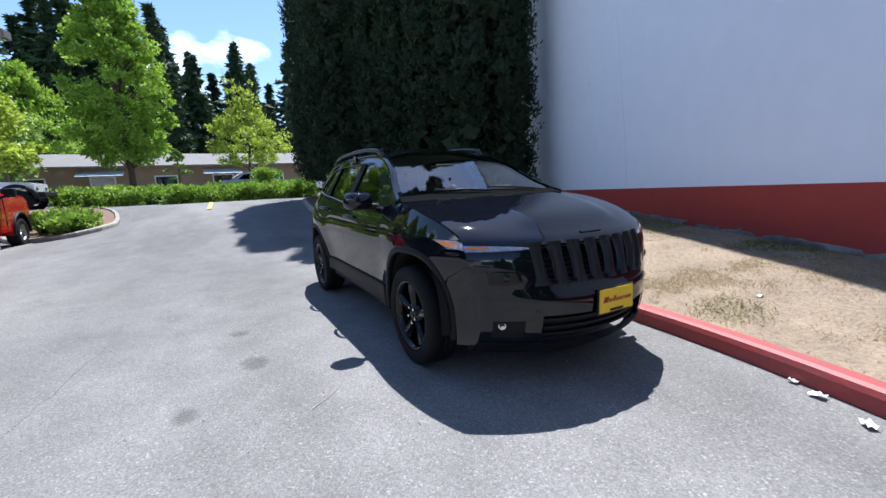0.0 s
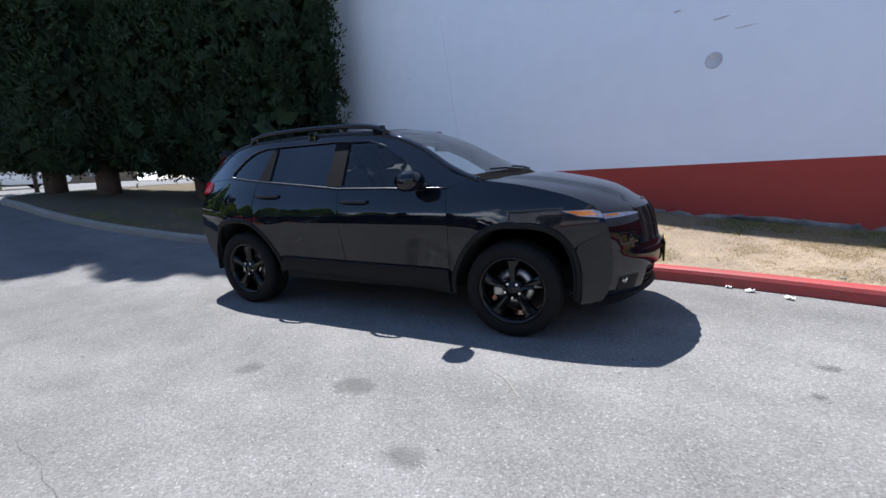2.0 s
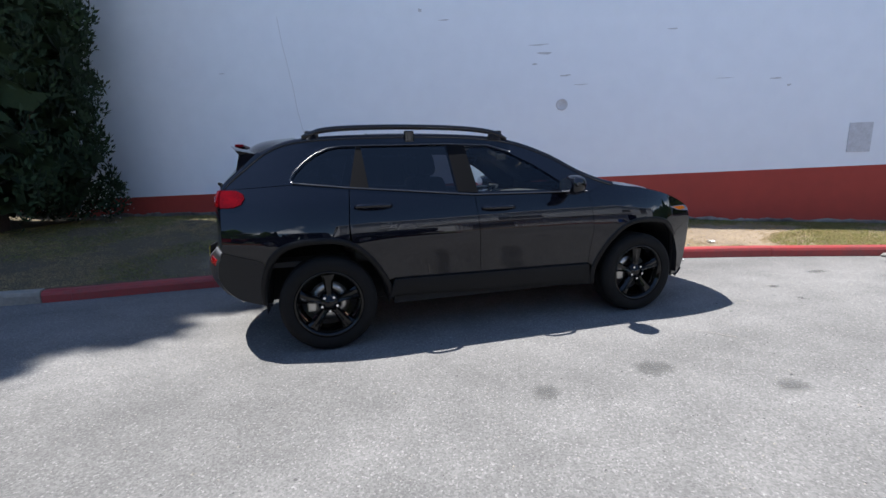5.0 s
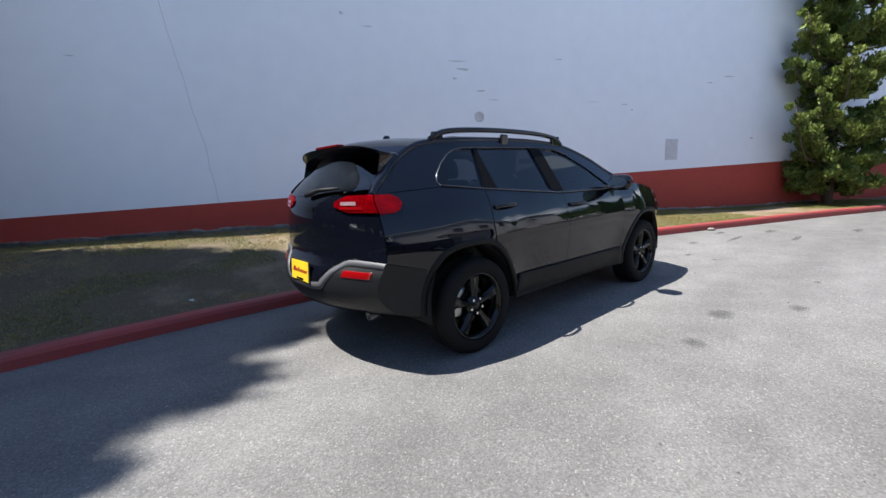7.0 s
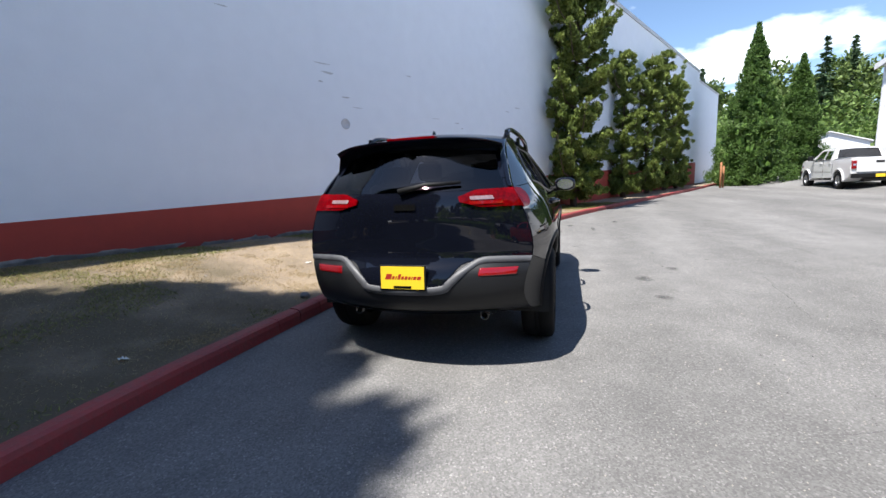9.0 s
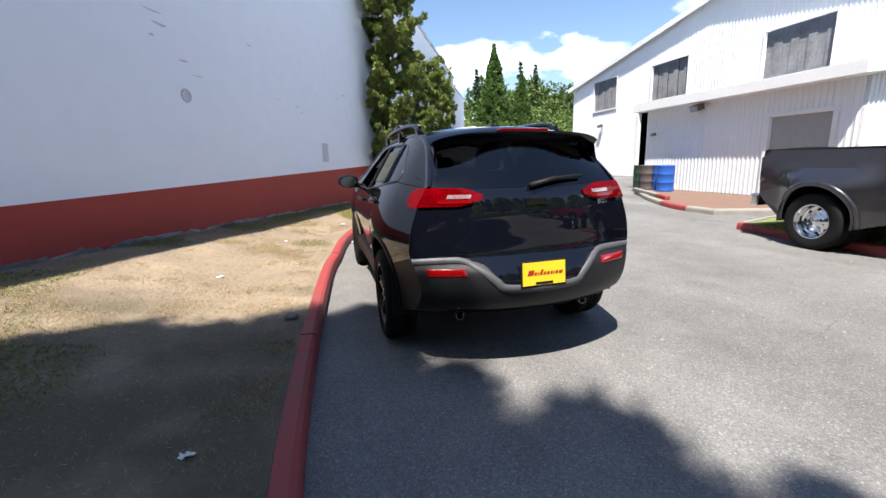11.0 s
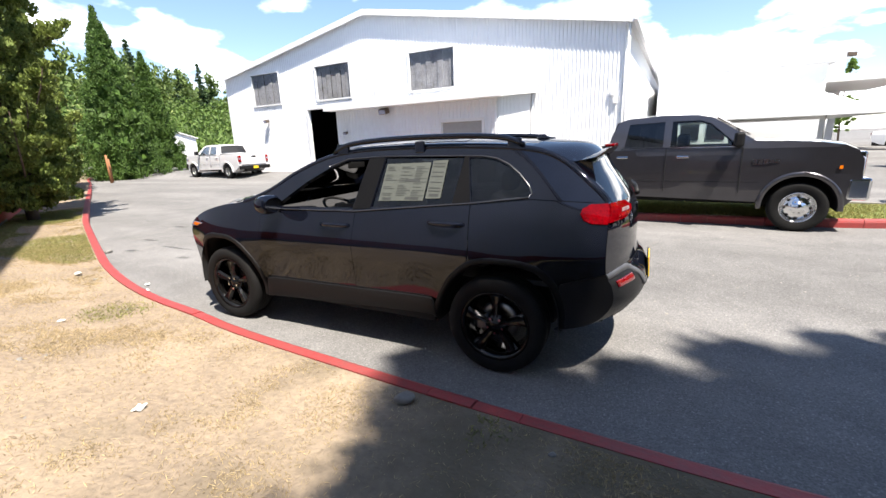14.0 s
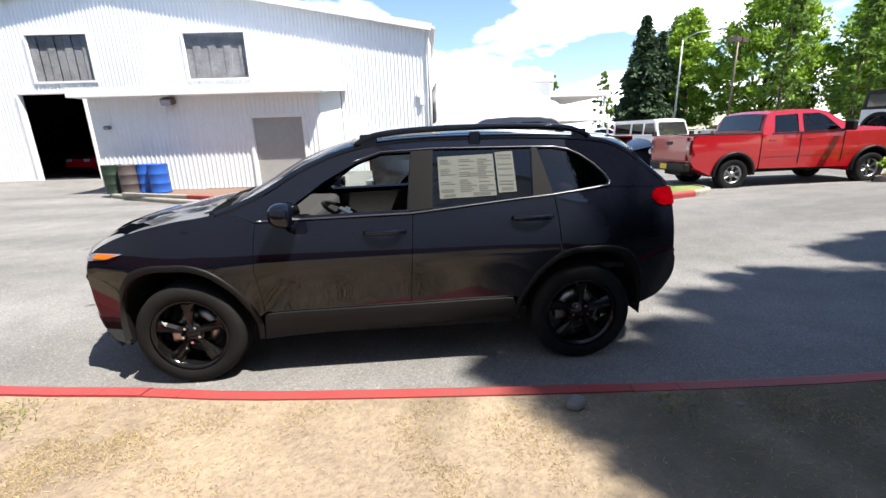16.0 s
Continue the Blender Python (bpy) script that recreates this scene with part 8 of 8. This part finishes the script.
def far_hall():
    root = empty("annex_hall", pose(-1.6, -26.5, 0), "plain white hall behind the workshop with a flat roof", "building")
    part("wall", box_bm((-9.0, -16.0, 0), (-0.6, -2.0, 5.15)), M_METALWALL, root)
    part("roof", box_bm((-9.3, -16.3, 5.15), (-0.6, -1.7, 5.4)), M_ROOF, root)
    part("upper_storey", box_bm((-12.5, -20.0, 0), (-9.0, -12.0, 7.2)), M_METALWALL, root)
    part("canopy_roof", box_bm((-14.5, -14.0, 4.3), (-9.0, -4.0, 4.7)), M_WHITE, root)
    for x in (-4.0, -2.6):
        win = part("window", box_bm((x - 0.5, -2.0, 1.2), (x + 0.5, -1.96, 2.3)), M_DARKLAMP, root, "small dark window")
    v, f = tube([(-14.2, -4.4, 0), (-14.2, -4.4, 4.3)], 0.12, 8)
    mesh_ob("canopy_post", v, f, M_WHITE, root)


far_hall()


def hut():
    root = empty("shed", pose(43.6, -24.4, 0, 0, 0, -28), "small white gabled shed with a dark doorway", "shed")
    out = [(-2.5, 0), (2.5, 0), (2.5, 3.0), (0, 3.9), (-2.5, 3.0)]
    door = [(-0.9, 0.01), (0.9, 0.01), (0.9, 2.3), (-0.9, 2.3)]
    v, f = fill(out, [door], 1.0)
    mesh_ob("front_wall", [(-3.0, p[0], p[1]) for p in v], f, M_METALWALL, root, smooth=False)
    for y in (-2.5, 2.5):
        part("side_wall", box_bm((-2.99, y - 0.05, 0), (3.0, y + 0.05, 3.0)), M_METALWALL, root)
    # near-black back wall: the shade inside the doorway is put into its colour
    part("back_wall", box_bm((2.9, -2.44, 0), (3.0, 2.44, 3.0)), M_DARK, root)
    for sg in (-1, 1):
        vv = [(-3.2, sg * 2.75, 2.92), (3.2, sg * 2.75, 2.92), (3.2, 0, 3.93), (-3.2, 0, 3.93)]
        vv += [(p[0], p[1], p[2] + 0.08) for p in vv]
        mesh_ob("roof", vv, [(0, 1, 2, 3), (7, 6, 5, 4), (0, 4, 5, 1), (3, 7, 4, 0), (1, 5, 6, 2)], M_WHITE, root, smooth=False)


hut()


def row_house():
    root = empty("row_house", pose(-42.0, -5.0, 0.9), "long low tan row building with a grey shingle roof", "building")
    part("wall", box_bm((-6.0, -26.0, 0), (0.0, 26.0, 3.1)), M_HOUSE, root)
    vv = [(0.9, -26.6, 3.05), (0.9, 26.6, 3.05), (-3.0, 26.6, 4.35), (-3.0, -26.6, 4.35)]
    vv += [(p[0], p[1], p[2] + 0.12) for p in vv]
    mesh_ob("roof_front", vv, [(0, 1, 2, 3), (7, 6, 5, 4), (0, 4, 5, 1)], M_SHINGLE, root, smooth=False)
    mesh_ob("roof_back", [(-3.0, -26.6, 4.47), (-3.0, 26.6, 4.47), (-7.0, 26.6, 3.1), (-7.0, -26.6, 3.1)], [(0, 1, 2, 3)], M_SHINGLE, root, smooth=False)
    rng = random.Random(2)
    for k in range(11):
        y = -23 + 4.6 * k
        part("window", box_bm((0.0, y - 0.8, 1.0), (0.04, y + 0.8, 2.2)), M_DARKLAMP, root, "dark window")
        part("window_frame", box_bm((0.0, y - 0.9, 0.9), (0.02, y + 0.9, 2.3)), M_WHITE, root)
        if k % 2 == 0:
            v = [(0.04, y - 1.6, 2.75), (0.04, y + 1.6, 2.75), (1.3, y + 1.6, 2.3), (1.3, y - 1.6, 2.3)]
            v += [(p[0], p[1], p[2] + 0.05) for p in v]
            mesh_ob("awning", v, [(0, 1, 2, 3), (7, 6, 5, 4), (3, 2, 6, 7), (0, 3, 7, 4), (1, 5, 6, 2)], M_AWNING, root, "pale awning", smooth=False)


row_house()

# ---- small things ----
def blob_flat(name, x, y, rx, ry, mat, label, category, seed, dz=0.004, kind="structure"):
    rs = random.Random(seed)
    pts = []
    for k in range(22):
        a = 2 * math.pi * k / 22
        r = 1 + rs.uniform(-0.35, 0.25)
        px, py = x + rx * r * math.cos(a), y + ry * r * math.sin(a)
        pts.append((px, py, height(px, py) + dz))
    return tagged(mesh_ob(name, pts, [tuple(range(22))], mat, smooth=False), label, category, kind=kind)


def stone(x, y, z, s, seed, label):
    rs = random.Random(seed)
    bm = bmesh.new()
    bmesh.ops.create_icosphere(bm, subdivisions=3, radius=1.0)
    for p in bm.verts:
        k = 1 + 0.22 * noise.noise(p.co * 1.3 + Vector((seed, 0, 0)))
        p.co = Vector((p.co.x * s * k, p.co.y * s * 0.75 * k, p.co.z * s * 0.55 * k))
    ob = part("stone", bm, M_ROCK, smooth=True)
    ob.matrix_world = pose(x, y, z, 0, 0, rs.uniform(0, 180))
    return tagged(ob, label, "stone", "loose stones")


def litter(x, y, z, s, seed):
    rs = random.Random(seed)
    bm = bmesh.new()
    g = [[bm.verts.new(((i - 2) * s * 0.25 + rs.uniform(-0.2, 0.2) * s * 0.2, (j - 1.5) * s * 0.22, rs.uniform(0, 0.3) * s)) for j in range(4)] for i in range(5)]
    for i in range(4):
        for j in range(3):
            bm.faces.new((g[i][j], g[i + 1][j], g[i + 1][j + 1], g[i][j + 1]))
    ob = part("litter", bm, M_PAPER)
    ob.matrix_world = pose(x, y, z, 0, 0, rs.uniform(0, 180))
    return tagged(ob, "crumpled scrap of white paper on the ground", "litter", "paper scraps")


def lawn_z(x, y):
    best = min(range(len(LAWN_COLS)), key=lambda i: (LAWN_COLS[i][0] - Vector((x, y))).length)
    p, q = LAWN_COLS[best]
    d = q - p
    u = max(0, min(1, (Vector((x, y)) - p).dot(d) / d.length_squared))
    return lawn_height(x, y, u)


stone(-1.04, 1.62, lawn_z(-1.04, 1.62) + 0.02, 0.065, 3, "fist-sized grey stone beside the red kerb")
stone(5.95, -0.22, 0.02, 0.07, 5, "small pale stone in the gutter by the kerb")
rs = random.Random(12)
for k in range(16):
    x = rs.uniform(-3, 4.5)
    y = 1.7 + rs.uniform(0, 1.6) - max(0, x - 1) * 0.3
    stone(x, y, lawn_z(x, y) + 0.003, rs.uniform(0.012, 0.035), 20 + k, "small pebble half sunk in the dry lawn")
litter(3.1, 0.77, 0.01, 0.075, 1)
litter(3.35, 0.62, 0.01, 0.07, 2)
litter(2.95, 0.86, 0.01, 0.05, 3)
litter(-2.7, 1.95, lawn_z(-2.7, 1.95) + 0.01, 0.06, 4)
litter(4.2, 0.95, lawn_z(4.2, 0.95) + 0.01, 0.10, 5)
litter(0.2, 2.4, lawn_z(0.2, 2.4) + 0.01, 0.07, 6)
litter(2.3, 1.9, lawn_z(2.3, 1.9) + 0.01, 0.06, 7)
for k, (x, y, a, b) in enumerate(((0.66, -1.9, 0.17, 0.12), (-0.15, -1.95, 0.12, 0.1), (1.25, -2.35, 0.14, 0.1), (3.05, -1.14, 0.05, 0.05), (3.2, -0.75, 0.09, 0.06), (5.1, -0.85, 0.55, 0.07), (5.6, -1.6, 0.4, 0.06), (6.3, -1.1, 0.3, 0.09), (4.3, -0.45, 0.2, 0.1), (7.1, -2.2, 0.35, 0.09), (5.7, 0.0 - 0.45, 0.24, 0.1), (1.9, -2.9, 0.05, 0.04), (2.4, -2.3, 0.07, 0.05))):
    blob_flat("oil_stain", x, y, a, b, M_STAIN, "dark oil stain on the asphalt", "stain", 50 + k)
yl = [(-11.9, -1.96), (-11.9, -2.10), (-16.6, -1.97), (-16.6, -1.83)]
tagged(mesh_ob("road_line", [(p[0], p[1], height(*p) + 0.03) for p in yl], [(0, 1, 2, 3)], M_YELLOW, smooth=False), "faded yellow parking line", "marking", kind="structure")
# kerb of the planting bed
island("kerb_bed", [(-11.4, -5.4), (-11.9, -4.9), (-13.2, -4.7), (-15.0, -5.0), (-16.0, -6.5), (-15.5, -8.2), (-13.5, -7.6), (-11.8, -6.2)], "pale concrete kerb round a planting bed", M_BARK_MULCH, "brown mulch in a planting bed", lambda p: False)


def beam(a, b):
    """A weathered timber wheel stop with a red-painted end."""
    d = Vector((b[0] - a[0], b[1] - a[1]))
    z = height((a[0] + b[0]) / 2, (a[1] + b[1]) / 2) + 0.125
    root = empty("wheel_stop", pose(a[0], a[1], z, 0, 0, math.degrees(math.atan2(d.y, d.x))), "weathered pale timber wheel stop with a red end", "wheel stop")
    bevel(part("timber", box_bm((0, -0.07, 0), (d.length - 0.9, 0.07, 0.10)), M_CONCRETE, root), 0.012)
    bevel(part("painted_end", box_bm((d.length - 0.895, -0.072, 0), (d.length, 0.072, 0.102)), M_REDCURB, root, "red-painted end"), 0.012)


beam((8.5, -9.75), (5.2, -8.1))


# a pale scrape on the drive beside the car
sc = curve([Vector(q) for q in ((1.32, -1.42), (1.47, -1.505), (1.61, -1.68))], 0.05)
sv = [(p.x + dx, p.y, height(p.x, p.y) + 0.005) for p in sc for dx in (-0.004, 0.004)]
tagged(mesh_ob("scrape", sv, [(2 * i, 2 * i + 1, 2 * i + 3, 2 * i + 2) for i in range(len(sc) - 1)], M_CONCRETE, smooth=False), "thin pale scrape on the asphalt", "mark", kind="structure")


# ---- fine wear of the asphalt ----
def crack(pts, width, seed):
    rs = random.Random(seed)
    line = [Vector(p) for p in pts]
    out = []
    for a, b in zip(line, line[1:]):
        k = max(2, int((b - a).length / 0.12))
        out += [a.lerp(b, i / k) + Vector((rs.uniform(-0.025, 0.025), rs.uniform(-0.025, 0.025))) for i in range(k)]
    verts, faces = [], []
    for i, p in enumerate(out):
        d = (out[min(i + 1, len(out) - 1)] - out[max(i - 1, 0)]).normalized()
        n = Vector((-d.y, d.x)) * width * rs.uniform(0.3, 1.2)
        for q in (p + n, p - n):
            verts.append((q.x, q.y, height(q.x, q.y) + 0.004))
    faces = [(2 * i, 2 * i + 1, 2 * i + 3, 2 * i + 2) for i in range(len(out) - 1)]
    return tagged(mesh_ob("asphalt_crack", verts, faces, M_STAIN, smooth=False), "thin dark crack in the asphalt", "crack", kind="structure")


for k, (pts, w) in enumerate((([(-3.5, -3.2), (-1.0, -2.9), (1.5, -3.3), (3.4, -3.0)], 0.004), ([(3.2, -1.3), (5.5, -1.7), (8.0, -2.2), (12.0, -3.6)], 0.006), ([(1.0, -4.6), (4.0, -4.2), (7.0, -4.4)], 0.005), ([(-2.6, -1.9), (-2.2, -3.0), (-2.7, -4.3)], 0.004), ([(2.2, -1.5), (2.6, -2.4), (2.3, -3.4)], 0.003), ([(-6.0, -2.6), (-8.5, -2.2), (-11.0, -2.7)], 0.006))):
    crack(pts, w, 300 + k)


def grit(n, seed, mat, name, label):
    """Loose chips of stone scattered over the drive."""
    rs = np.random.RandomState(seed)
    x, y = rs.uniform(-5.5, 7.5, n), rs.uniform(-5.0, 0.3, n)
    r = rs.uniform(0.0025, 0.0065, n) * (1 + 1.2 * (rs.uniform(size=n) > 0.96))
    base = np.array([(1, 0, 0), (0, 1, 0), (-1, 0, 0), (0, -1, 0), (0, 0, 0.7)])
    verts, faces = [], []
    for i in range(n):
        z = height(x[i], y[i])
        o = len(verts)
        verts += [(x[i] + r[i] * b[0], y[i] + r[i] * b[1] * 0.8, z + r[i] * b[2]) for b in base]
        faces += [(o, o + 1, o + 4), (o + 1, o + 2, o + 4), (o + 2, o + 3, o + 4), (o + 3, o, o + 4)]
    return tagged(mesh_ob(name, verts, faces, mat, smooth=False), label, "gravel", kind="stuff")


grit(6500, 401, M_CONCRETE, "pale_grit", "pale stone chips scattered on the asphalt")
grit(2600, 402, M_STAIN, "dark_grit", "dark stone chips scattered on the asphalt")
